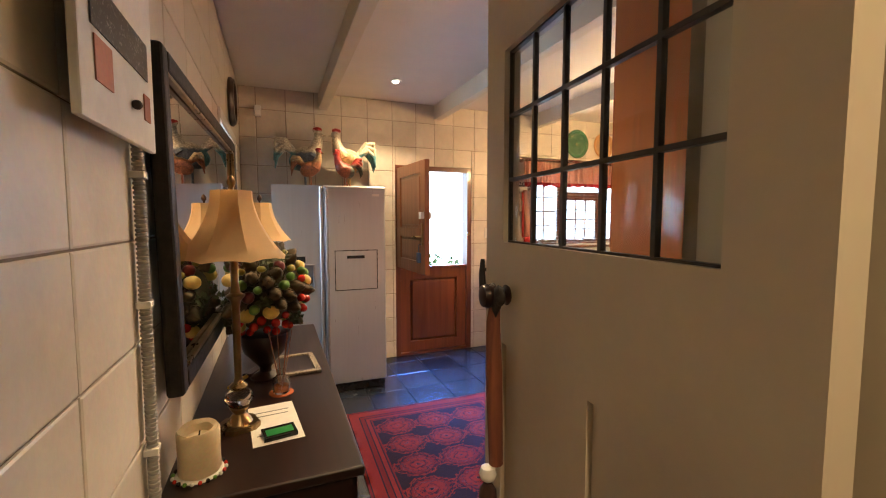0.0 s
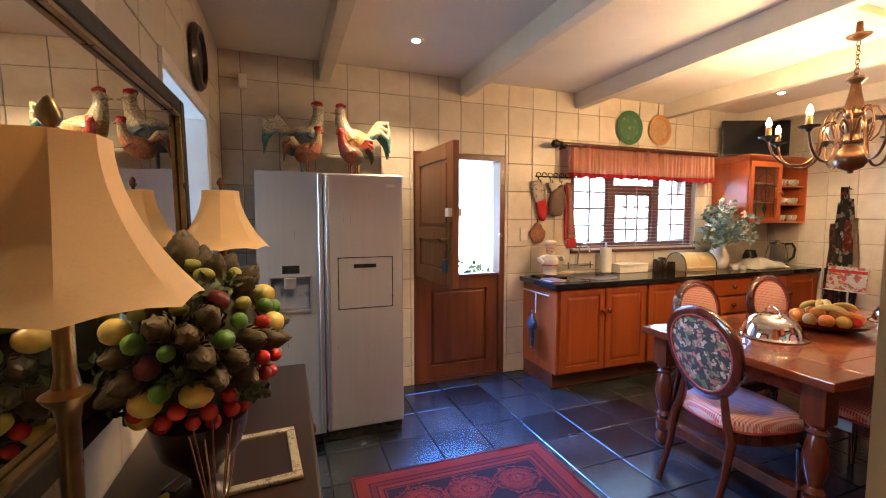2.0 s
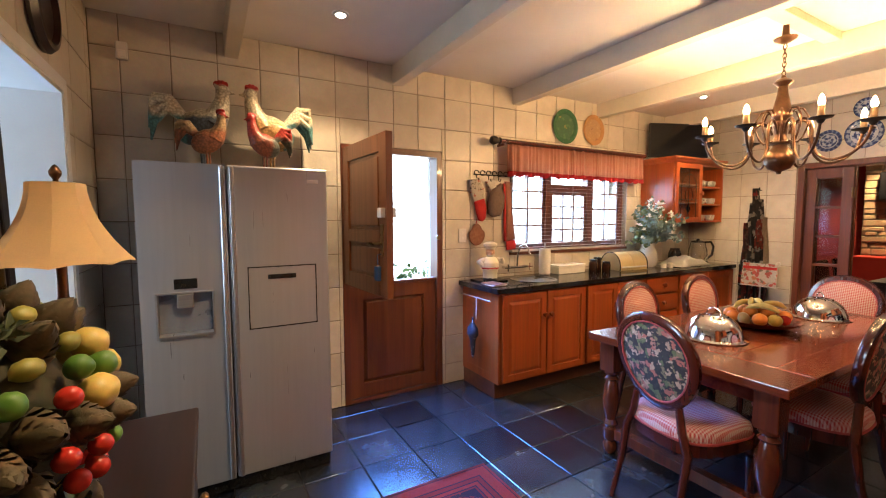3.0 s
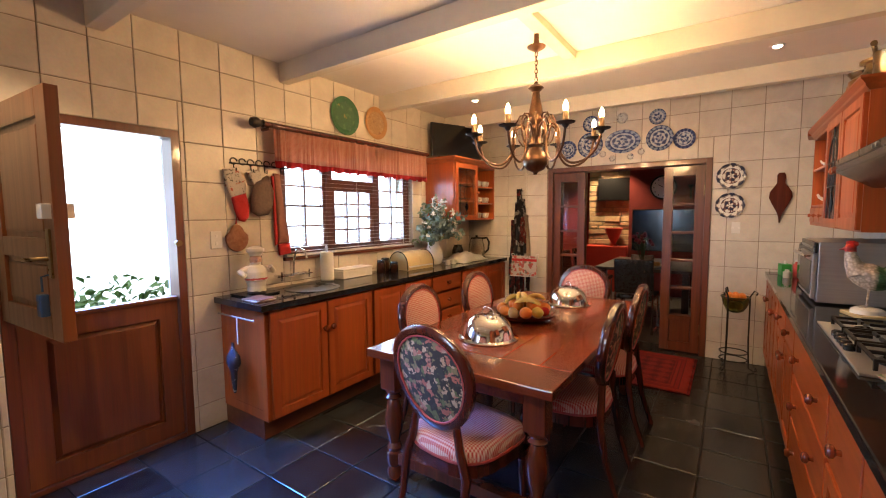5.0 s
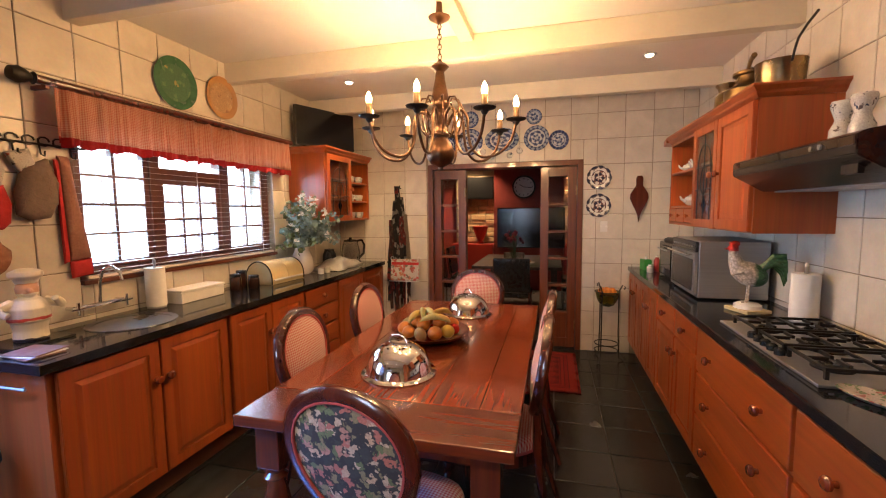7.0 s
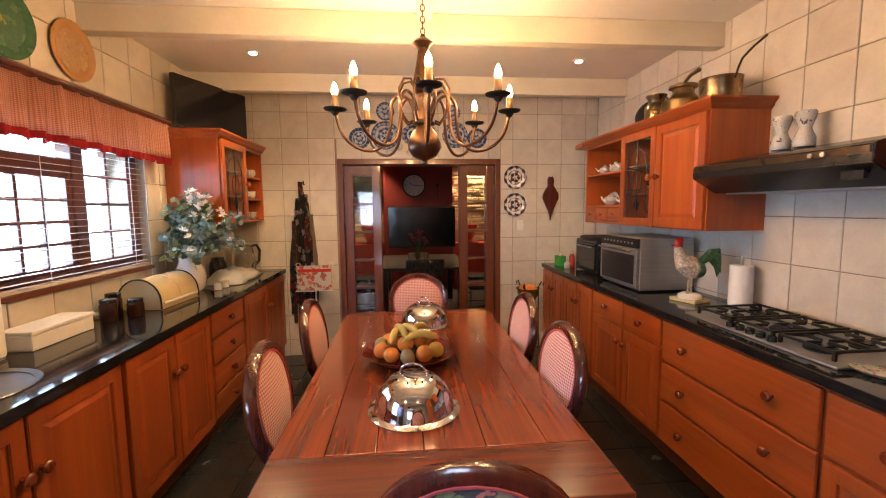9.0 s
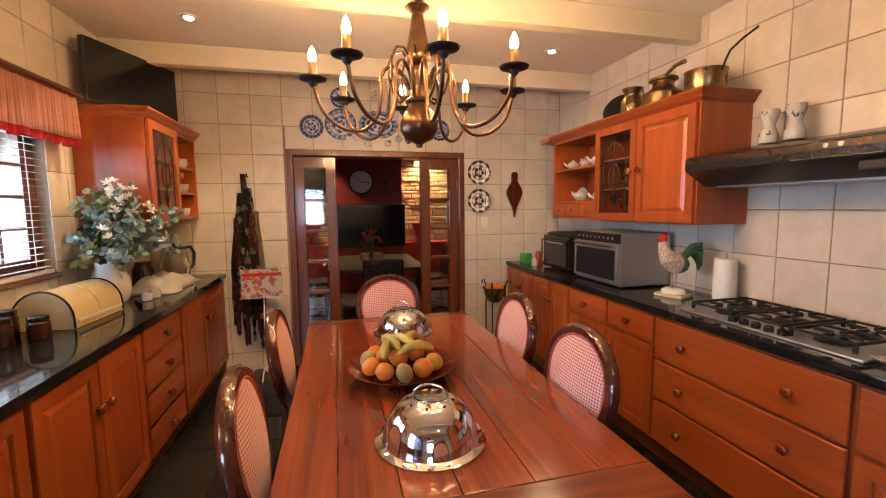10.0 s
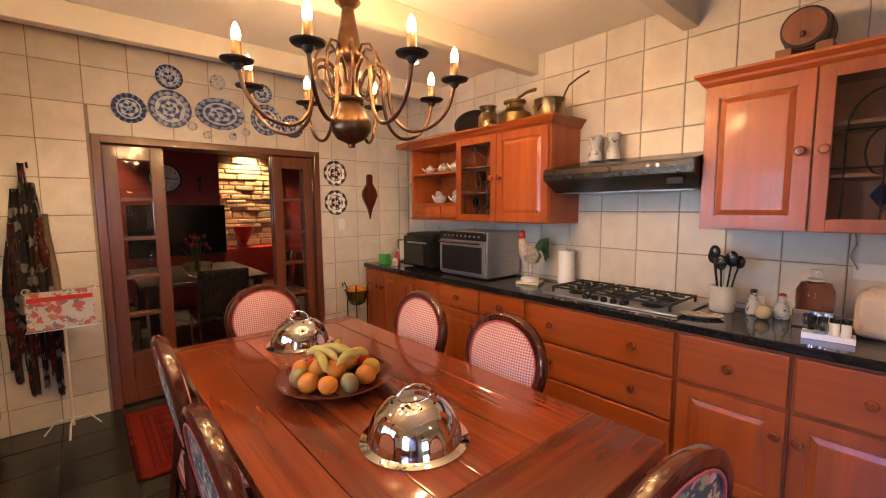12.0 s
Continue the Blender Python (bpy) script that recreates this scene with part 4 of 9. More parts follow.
# ---- entry door leaf ----
ed = thing("door_3", "cream painted half-glazed entry door standing open", "door", kind="structure")
HX, HY, FXx, FYy = 0.515, 0.315, 0.585, 1.075
ang = math.degrees(math.atan2(FYy - HY, FXx - HX))
ED = pose(HX, HY, 0.012, 0, 0, ang)
LW, LH = math.hypot(FXx - HX, FYy - HY), 2.02
G0, G1, GZ0, GZ1 = 0.105, LW - 0.10, 1.40, 1.835
bm = bmesh.new()
box(bm, 0, G0, 0, 0.04, 0, LH)
box(bm, G1, LW, 0, 0.04, 0, LH)
box(bm, G0, G1, 0, 0.04, GZ1, LH)
box(bm, G0, G1, 0, 0.04, 1.16, GZ0)
box(bm, G0, G1, 0, 0.04, 0, 0.2)
box(bm, 0.33, 0.46, 0, 0.04, 0.2, 1.16)
for a, b in ((G0, 0.33), (0.46, G1)):
    box(bm, a, b, 0.012, 0.028, 0.2, 1.16)
leaf = part("leaf", moved(bm, ED), M_CREAM, ed)
M_BARS = surface("dark_glazing_bar", (0.02, 0.017, 0.015), (0.035, 0.03, 0.025), 0.4)
for k in range(0, 6):
    x = G0 + (G1 - G0) * k / 5
    t = 0.004
    part("glazing_bar", moved(boxes((x - t, x + t, 0.017, 0.027, GZ0 + 0.001, GZ1 - 0.001)), ED), M_BARS, leaf)
for k in range(0, 4):
    z = GZ0 + (GZ1 - GZ0) * k / 3
    part("glazing_bar", moved(boxes((G0 + 0.001, G1 - 0.001, 0.0165, 0.0275, z - 0.004, z + 0.004)), ED), M_BARS, leaf)
g = part("pane", moved(boxes((G0, G1, 0.02, 0.024, GZ0, GZ1)), ED), M_PANE, leaf)
g.visible_shadow = False
KX = LW - 0.078
for sgn, y in ((1, 0.04), (-1, 0.0)):
    kb = lathe([(0.022, 0), (0.024, 0.004), (0.009, 0.01), (0.009, 0.03), (0.022, 0.036), (0.028, 0.05), (0.024, 0.062), (0, 0.068)], 18, m=ED @ pose(KX - 0.05, y, 1.28, -90 * sgn))
    part("knob", kb, M_DARKW, leaf, "dark turned wooden knob")
M_TASSEL = surface("tassel_cord", (0.22, 0.07, 0.03), (0.12, 0.035, 0.02), 0.8, 0, 60, 0.3, (1, 1, 0.1))
orn = thing("door_ornament", "dark carved wooden heart hanging on the door knob", "ornament")
bm = bmesh.new()
for s in (-1, 1):
    ball(0.024, ED @ pose(KX - 0.062 + s * 0.020, 0.075, 1.285) @ Matrix.Diagonal((1, 0.45, 1, 1)), bm, 14, 10, 0.1, 3 + s)
lathe([(0.0, -0.052), (0.018, -0.03), (0.036, -0.004), (0.03, 0.006), (0, 0.008)], 18, bm, ED @ pose(KX - 0.062, 0.075, 1.281) @ Matrix.Diagonal((1, 0.4, 1, 1)))
tube([ED @ Vector(p) for p in ((KX - 0.01, 0.085, 1.29), (KX - 0.004, 0.085, 1.325), (KX - 0.008, 0.085, 1.36))], [0.009, 0.008, 0.005], 8, bm)
part("heart", bm, surface("dull_dark_wood", (0.010, 0.007, 0.006), (0.018, 0.011, 0.009), 0.7, 0, 60, 0.2), orn)
tas = thing("door_tassel", "rust-brown cord tassel hanging from the door knob", "tassel")
bm = tube([(KX - 0.05, 0.07, 1.27), (KX - 0.05, 0.075, 1.22), (KX - 0.045, 0.07, 1.10), (KX - 0.05, 0.065, 0.88)], [0.012, 0.016, 0.02, 0.017], 10)
part("cord", moved(bm, ED), M_TASSEL, tas)
part("bead", lathe([(0, -0.025), (0.018, -0.012), (0.021, 0), (0.016, 0.015), (0, 0.022)], 14, m=ED @ pose(KX - 0.05, 0.085, 0.86)), M_PORC, tas)
part("fringe", lathe([(0.03, -0.17), (0.026, -0.1), (0.02, -0.02), (0.008, 0)], 14, m=ED @ pose(KX - 0.05, 0.085, 0.84)), surface("dark_fringe", (0.05, 0.02, 0.015), None, 0.9, 0, 80, 0.5, (1, 1, 0.1)), tas)
jb = boxes((0.56 - 0.012, 0.60, 0.285, 0.50, 0.002, 2.058), (0.56 - 0.012, 0.60, 0.20, 0.275, 0.002, 2.058), (-0.248, 0.548, 0.30, 0.50, 2.03, 2.058))
jamb = solid("door_jamb", jb, M_CREAM, "cream painted door jamb", "trim", "structure")

# ---- mirror, dresser and what stands on it ----
mi = thing("wall_mirror", "large wall mirror in a black and gilt frame above the dresser", "mirror")
MY0, MY1, MZ0, MZ1 = 1.305, 2.775, 1.02, 1.885
fw = 0.055
# it hangs a little away from the wall, leaning back
LEAN = Matrix.Translation((XL + 0.03, (MY0 + MY1) / 2, (MZ0 + MZ1) / 2)) @ pose(0, 0, 0, 0, -1.0, -1.4) @ Matrix.Translation((-XL, -(MY0 + MY1) / 2, -(MZ0 + MZ1) / 2))
for q in ((MY0, MY0 + fw, MZ0, MZ1), (MY1 - fw, MY1, MZ0, MZ1), (MY0 + fw, MY1 - fw, MZ0, MZ0 + fw), (MY0 + fw, MY1 - fw, MZ1 - fw, MZ1)):
    part("frame", moved(box(bmesh.new(), XL + 0.008, XL + 0.05, *q, 0.012, 3), LEAN), M_BLACKM, mi, "black moulded frame")
a = fw - 0.002
for q in ((MY0 + a, MY0 + a + 0.012, MZ0 + a, MZ1 - a), (MY1 - a - 0.012, MY1 - a, MZ0 + a, MZ1 - a), (MY0 + a + .012, MY1 - a - .012, MZ0 + a, MZ0 + a + 0.012), (MY0 + a + .012, MY1 - a - .012, MZ1 - a - 0.012, MZ1 - a)):
    part("slip", moved(box(bmesh.new(), XL + 0.03, XL + 0.046, *q, 0.003), LEAN), M_BRASS, mi, "thin gilt slip")
part("glass", moved(boxes((XL + 0.02, XL + 0.028, MY0 + 0.04, MY1 - 0.04, MZ0 + 0.04, MZ1 - 0.04)), LEAN), M_MIRROR, mi)
part("hanger", boxes((XL + 0.007, XL + 0.045, (MY0 + MY1) / 2 - 0.03, (MY0 + MY1) / 2 + 0.03, MZ1 - 0.12, MZ1 - 0.06)), M_BLACKM, mi)

DZ, DX1, DY0, DY1 = 0.785, 0.255, 1.235, 2.93
dr = thing("dresser", "dark polished rosewood dresser with drawers below the mirror", "dresser")
bm = box(bmesh.new(), XL + 0.008, DX1, DY0, DY1, DZ - 0.03, DZ, 0.008, 3)
part("top", bm, M_DARKW, dr)
part("body", boxes((XL + 0.012, DX1 - 0.03, DY0 + 0.03, DY1 - 0.03, 0.06, DZ - 0.031)), M_DARKW, dr)
part("plinth", boxes((XL + 0.012, DX1 - 0.02, DY0 + 0.02, DY1 - 0.02, 0.001, 0.059)), M_DARKW, dr)
for k in range(3):
    for j in range(3):
        a = DY0 + 0.05 + (DY1 - DY0 - 0.1) * k / 3
        b = DY0 + 0.05 + (DY1 - DY0 - 0.1) * (k + 1) / 3
        z0 = 0.09 + 0.215 * j
        d = part("drawer", box(bmesh.new(), DX1 - 0.03, DX1 - 0.012, a + 0.008, b - 0.008, z0, z0 + 0.2, 0.004), M_DARKW, dr)
        part("knob", lathe(KNOB, 10, m=pose(DX1 - 0.013, (a + b) / 2, z0 + 0.1, 0, 90)), M_BRASS, d)

M_SHADE, nt, b = nodes_for("lampshade_silk")
nzs = nt.nodes.new("ShaderNodeTexNoise")
nzs.inputs["Scale"].default_value = 90
rmp = nt.nodes.new("ShaderNodeMix")
rmp.data_type = "RGBA"
rmp.inputs[6].default_value, rmp.inputs[7].default_value = (0.74, 0.53, 0.28, 1), (0.66, 0.46, 0.24, 1)
nt.links.new(nzs.outputs[0], rmp.inputs[0])
nt.links.new(rmp.outputs[2], b.inputs["Base Color"])
b.inputs["Roughness"].default_value = 0.8
b.inputs["Transmission Weight"].default_value = 0.0
b.inputs["Sheen Weight"].default_value = 0.3


def bell_shade(r0, r1, z0, z1, n=8):
    """An eight-panelled bell shade, open below, with piped seams."""
    bm = bmesh.new()
    rings = []
    steps = 10
    for s in range(steps + 1):
        t = s / steps
        r = r1 + (r0 - r1) * (1 - t) ** 1.9
        z = z0 + (z1 - z0) * t
        ring = []
        for k in range(n * 3):
            a = 2 * math.pi * k / (n * 3)
            ph = (k % 3) / 3
            sc = 0.94 if k % 3 else 1.0
            ring.append(bm.verts.new((r * sc * math.cos(a), r * sc * math.sin(a), z + (0.006 * (1 if k % 3 else 0) if s == 0 else 0))))
        rings.append(ring)
    for a, b2 in zip(rings, rings[1:]):
        for k in range(n * 3):
            bm.faces.new((a[k], a[(k + 1) % (n * 3)], b2[(k + 1) % (n * 3)], b2[k]))
    bmesh.ops.solidify(bm, geom=bm.faces[:], thickness=0.002)
    return smooth(bm, 25)


M_CRYSTAL = clear_glass("crystal", (0.95, 0.95, 0.92))


def table_lamp(x, y, label, turn, base_dark):
    lp = thing("table_lamp", label, "lamp", pose(x, y, DZ, 0, 0, turn), "lamps on the dresser")
    metal = M_BRONZE if base_dark else M_BRASS
    bm = slab([(0.055 * c, 0.055 * s) for c, s in ((1, .6), (.6, 1), (-.6, 1), (-1, .6), (-1, -.6), (-.6, -1), (.6, -1), (1, -.6))], 0.001, 0.02, bevel=0.004)
    lathe([(0.04, 0.02), (0.03, 0.035), (0.018, 0.05), (0.028, 0.065), (0.03, 0.07)], 20, bm)
    part("base", bm, metal, lp)
    if not base_dark:
        bm = bmesh.new()
        prof = [(0.02, 0.07), (0.036, 0.082), (0.043, 0.10), (0.036, 0.118), (0.02, 0.13)]
        lathe(prof, 24, bm)
        for v in bm.verts:
            a = math.atan2(v.co.y, v.co.x)
            f = 1 + 0.06 * math.cos(12 * a)
            v.co.x *= f
            v.co.y *= f
        part("glass_ball", bm, M_CRYSTAL, lp, "fluted glass ball")
    else:
        part("ball", lathe([(0.02, 0.07), (0.036, 0.082), (0.043, 0.10), (0.036, 0.118), (0.02, 0.13)], 20), metal, lp)
    part("stem", lathe([(0.024, 0.13), (0.028, 0.14), (0.014, 0.155), (0.0115, 0.17), (0.0125, 0.40), (0.016, 0.42), (0.026, 0.43), (0.03, 0.437), (0.016, 0.446), (0.012, 0.47), (0.012, 0.55), (0.004, 0.56), (0.004, 0.785)], 16), metal, lp)
    part("shade", bell_shade(0.165, 0.062, 0.555, 0.77), M_SHADE, lp, "bell-shaped cream silk shade, unlit")
    part("finial", lathe([(0.006, 0.77), (0.006, 0.78), (0.013, 0.79), (0.014, 0.80), (0.006, 0.815), (0, 0.82)], 12), metal, lp)
    return lp


table_lamp(-0.085, 1.60, "table lamp with cream bell shade and fluted glass ball", 20, False)
table_lamp(-0.04, 2.70, "table lamp with cream bell shade and dark base beside refrigerator", 5, True)

# ---- chairs ----
M_CHECK = checked("red_gingham", (0.62, 0.50, 0.44), (0.42, 0.05, 0.045), 0.012)
M_TAPESTRY = patterned("floral_tapestry", (0.014, 0.018, 0.026), [(0.025, 0.035, 0.04), (0.50, 0.26, 0.20), (0.14, 0.20, 0.08), (0.62, 0.50, 0.36), (0.50, 0.17, 0.13), (0.26, 0.24, 0.12), (0.60, 0.44, 0.30), (0.03, 0.04, 0.045)], 33, gap=0.62)
M_PIPING = surface("rose_piping", (0.40, 0.07, 0.06), (0.33, 0.05, 0.05), 0.7, 0, 60, 0.2)


def egg(c, s, w=0.210, h=0.222):
    return (w * c * (1 + 0.13 * s), h * s)


def build_chair(label):
    c = thing("dining_chair", label, "chair", group="chairs round the table")
    B = pose(-0.215, 0, 0.770, 0, -9)   # centre of the back, leaning away from the seat
    n = 32
    ring = [egg(math.cos(2 * math.pi * k / n), math.sin(2 * math.pi * k / n)) for k in range(n)]
    pts = [B @ Vector((0, y * 0.94, z * 0.94)) for y, z in ring]
    bm = bmesh.new()
    rows = []
    for y, z in ring:
        d = Vector((0, y, z)).normalized()
        o = Vector((0, y, z))
        rows.append([bm.verts.new(B @ (o + q)) for q in (-d * 0.024 + Vector((0.02, 0, 0)), d * 0.006 + Vector((0.024, 0, 0)), d * 0.02 + Vector((0.008, 0, 0)), d * 0.02 - Vector((0.012, 0, 0)), d * 0.004 - Vector((0.024, 0, 0)), -d * 0.024 - Vector((0.02, 0, 0)))])
    for a, b2 in zip(rows, rows[1:] + rows[:1]):
        for k in range(6):
            bm.faces.new((a[k], a[(k + 1) % 6], b2[(k + 1) % 6], b2[k]))
    bmesh.ops.recalc_face_normals(bm, faces=bm.faces)
    part("back_frame", smooth(bm, 50), M_CHAIRW, c)

    def pad(sx, mat, name, bulge):
        bm = bmesh.new()
        prev, m = None, 5
        for j in range(m + 1):
            f = 0.90 * (1 - j / m)
            bx = sx * (0.014 + bulge * (1 - (f / 0.90) ** 2.5))
            rw = [bm.verts.new((bx, y * f, z * f)) for y, z in ring] if j < m else [bm.verts.new((bx, 0, 0))]
            if prev:
                for k in range(n):
                    q = list(dict.fromkeys([prev[k], prev[(k + 1) % n], rw[(k + 1) % len(rw)], rw[k % len(rw)]]))
                    bm.faces.new(q)
            prev = rw
        bmesh.ops.recalc_face_normals(bm, faces=bm.faces)
        o = part(name, smooth(bm, 80), mat, c)
        uv_plane(o, 1, 2)
        o.data.transform(B)
        return o
    pad(1, M_CHECK, "backrest", 0.028)
    pad(-1, M_TAPESTRY, "back_panel", 0.014)
    for sx in (0.017, -0.018):
        part("piping", tube([B @ Vector((sx, y * 0.895, z * 0.895)) for y, z in ring], 0.0055, 6, closed=True), M_PIPING, c)
    seat = []
    for k in range(28):
        a = 2 * math.pi * k / 28
        ca, sa = math.cos(a), math.sin(a)
        x = 0.22 * math.copysign(abs(ca) ** 0.6, ca)
        y = (0.225 + 0.035 * ca) * math.copysign(abs(sa) ** 0.6, sa)
        seat.append((x + 0.01, y))
    bm = bmesh.new()
    prev = None
    for f, z in ((1.0, 0.425), (1.02, 0.45), (0.99, 0.475), (0.9, 0.492), (0.6, 0.503), (0.0, 0.506)):
        rw = [bm.verts.new((x * f, y * f, z)) for x, y in seat] if f else [bm.verts.new((0, 0, z))]
        if prev:
            for k in range(28):
                bm.faces.new(list(dict.fromkeys([prev[k], prev[(k + 1) % 28], rw[(k + 1) % len(rw)], rw[k % len(rw)]])))
        prev = rw
    bmesh.ops.recalc_face_normals(bm, faces=bm.faces)
    o = part("seat", smooth(bm, 70), M_CHECK, c)
    uv_plane(o, 0, 1)
    part("seat_rail", slab([(x * 1.01, y * 1.01) for x, y in seat], 0.365, 0.424), M_CHAIRW, c)
    part("piping", tube([(x * 1.02, y * 1.02, 0.428) for x, y in seat], 0.006, 6, closed=True), M_PIPING, c)
    FL = [(0.011, 0.0), (0.016, 0.015), (0.014, 0.04), (0.017, 0.1), (0.024, 0.29), (0.026, 0.31), (0.018, 0.32), (0.029, 0.335), (0.029, 0.364)]
    for sy in (-1, 1):
        part("front_leg", lathe(FL, 12, m=pose(0.19, sy * 0.205, 0.001)), M_CHAIRW, c)
        part("rear_leg", tube([(-0.30, sy * 0.175, 0.001), (-0.235, sy * 0.175, 0.2), (-0.205, sy * 0.175, 0.38), (-0.20, sy * 0.14, 0.47), (-0.20, sy * 0.12, 0.58)], [0.015, 0.018, 0.022, 0.02, 0.018], 8), M_CHAIRW, c)
    return c


chair = build_chair("mahogany oval-back chair, red gingham seat, floral tapestry back")
chair.matrix_world = pose(2.385, 2.412, 0, 0, 0, -7.5)
for x, y, r in ((2.97, 2.885, -88), (3.72, 2.875, -90), (3.08, 2.13, 91), (3.73, 2.115, 90), (4.355, 2.485, 180)):
    copy_thing(chair, pose(x, y, 0, 0, 0, r))

# ---- hood and hob ----
hd = thing("cooker_hood", "black slimline cooker hood over the gas hob", "hood")
HX0, HX1 = 2.655, 3.555
bm = bmesh.new()
prof = [(YS + 0.012, 1.575), (0.86, 1.575), (0.995, 1.655), (0.995, 1.715), (0.97, 1.728), (YS + 0.012, 1.80)]
l = [bm.verts.new((HX0, y, z)) for y, z in prof]
r = [bm.verts.new((HX1, y, z)) for y, z in prof]
bm.faces.new(l)
bm.faces.new(r)
for k in range(len(prof)):
    bm.faces.new((l[k], l[(k + 1) % len(prof)], r[(k + 1) % len(prof)], r[k]))
bmesh.ops.recalc_face_normals(bm, faces=bm.faces)
bmesh.ops.bevel(bm, geom=bm.edges[:], offset=0.004, segments=2, affect="EDGES")
part("hood_body", bm, M_BLACK, hd)
part("front_strip", box(bmesh.new(), HX0 + 0.01, HX1 - 0.01, 0.992, 0.999, 1.685, 1.712, 0.002), surface("bronzed_strip", (0.10, 0.07, 0.045), None, 0.3, 0.8), hd)
for k in range(2):
    part("button", lathe([(0.009, 0), (0.009, 0.008), (0, 0.009)], 10, m=pose(HX0 + 0.17 + 0.05 * k, 0.998, 1.698, -90)), M_STEEL, hd)
part("switch_panel", box(bmesh.new(), HX0 + 0.06, HX0 + 0.14, 0.935, 0.955, 1.60, 1.65, 0.003), M_BLACKM, hd)
part("filter", boxes((HX0 + 0.05, HX1 - 0.05, YS + 0.06, 0.83, 1.569, 1.5745)), M_STEEL, hd)

hb = thing("gas_hob", "stainless steel five-burner gas hob with black iron grids", "hob")
bm = box(bmesh.new(), 2.68, 3.51, 0.60, 1.035, 0.913, 0.924, 0.004)
part("hob_plate", bm, M_STEEL, hb)
for bx, by, r in ((2.86, 0.71, 0.04), (2.86, 0.90, 0.05), (3.10, 0.80, 0.065), (3.34, 0.71, 0.05), (3.34, 0.90, 0.04)):
    br = part("burner", lathe([(r * 1.25, 0.924), (r * 1.25, 0.93), (r, 0.932), (r, 0.938), (r * 0.9, 0.941), (0, 0.942)], 22, m=pose(bx, by, 0)), M_BLACKM, hb)
    part("burner_cap", lathe([(r * 0.8, 0.9415), (r * 0.75, 0.947), (0, 0.948)], 20, m=pose(bx, by, 0)), M_BLACK, br)
for gx0, gx1 in ((2.72, 2.98), (2.985, 3.215), (3.22, 3.48)):
    bm = bmesh.new()
    t = 0.006
    for a in (gx0 + 0.01, gx1 - 0.022):
        box(bm, a, a + 0.012, 0.62, 0.99, 0.954, 0.965, 0.002)
    for y in (0.62, 0.802, 0.978):
        box(bm, gx0 + 0.01, gx1 - 0.01, y, y + 0.012, 0.953, 0.964, 0.002)
    for y in (0.71, 0.90):
        for s in (-1, 1):
            box(bm, (gx0 + gx1) / 2 + s * 0.05 - 0.035, (gx0 + gx1) / 2 + s * 0.05 + 0.035, y - t, y + t, 0.954, 0.967, 0.002)
            box(bm, (gx0 + gx1) / 2 - t, (gx0 + gx1) / 2 + t, y + s * 0.05 - 0.03, y + s * 0.05 + 0.03, 0.954, 0.967, 0.002)
    for a in (gx0 + 0.01, gx1 - 0.022):
        for y in (0.62, 0.978):
            box(bm, a, a + 0.012, y, y + 0.012, 0.9245, 0.954)
    part("pan_support", bm, M_BLACKM, hb)
for k in range(5):
    part("control_knob", lathe([(0.019, 0.924), (0.019, 0.944), (0.013, 0.95), (0, 0.95)], 14, m=pose(2.98 + 0.058 * k, 1.008, 0)), M_BLACK, hb)

# ---- dining room beyond the French doors ----
M_RED = surface("dark_red_paint", (0.27, 0.026, 0.018), (0.21, 0.02, 0.014), 0.6, 0, 3, 0.1)
M_REDB = surface("bright_red_paint", (0.52, 0.035, 0.02), (0.45, 0.03, 0.02), 0.45, 0, 3, 0.1)
M_STONE = surface("rough_sandstone", (0.46, 0.33, 0.19), (0.33, 0.22, 0.12), 0.85, 0, 9, 0.6, vary=0.25, dist=0.012)
M_DFLOOR = surface("dining_floor", (0.03, 0.026, 0.024), (0.05, 0.043, 0.04), 0.3, 0, 4, 0.2)
DXE = 9.45
solid("dining_floor", boxes((5.95, 9.7, 0.0, 4.6, -0.12, -0.002)), M_DFLOOR, "dark floor of the dining room", "floor", "structure")
solid("dining_ceiling", boxes((5.95, 9.7, 0.0, 4.6, 2.5, 2.6)), M_CEIL, "plain dining room ceiling", "ceiling", "structure")
solid("dining_wall_east", boxes((DXE, 9.7, 0.0, 4.6, 0, 2.5)), M_RED, "dark red dining room wall", "wall", "structure")
solid("dining_wall_north", boxes((5.95, DXE, 4.5, 4.6, 0, 2.5)), M_RED, "dark red dining room wall", "wall", "structure")
solid("dining_wall_south", boxes((5.95, DXE, 0.0, 0.1, 0, 2.5)), M_RED, "dark red dining room wall", "wall", "structure")
solid("chimney_breast", boxes((9.05, DXE - 0.002, 1.70, 2.95, 0.001, 2.498)), M_RED, "dark red chimney breast", "wall", "structure")
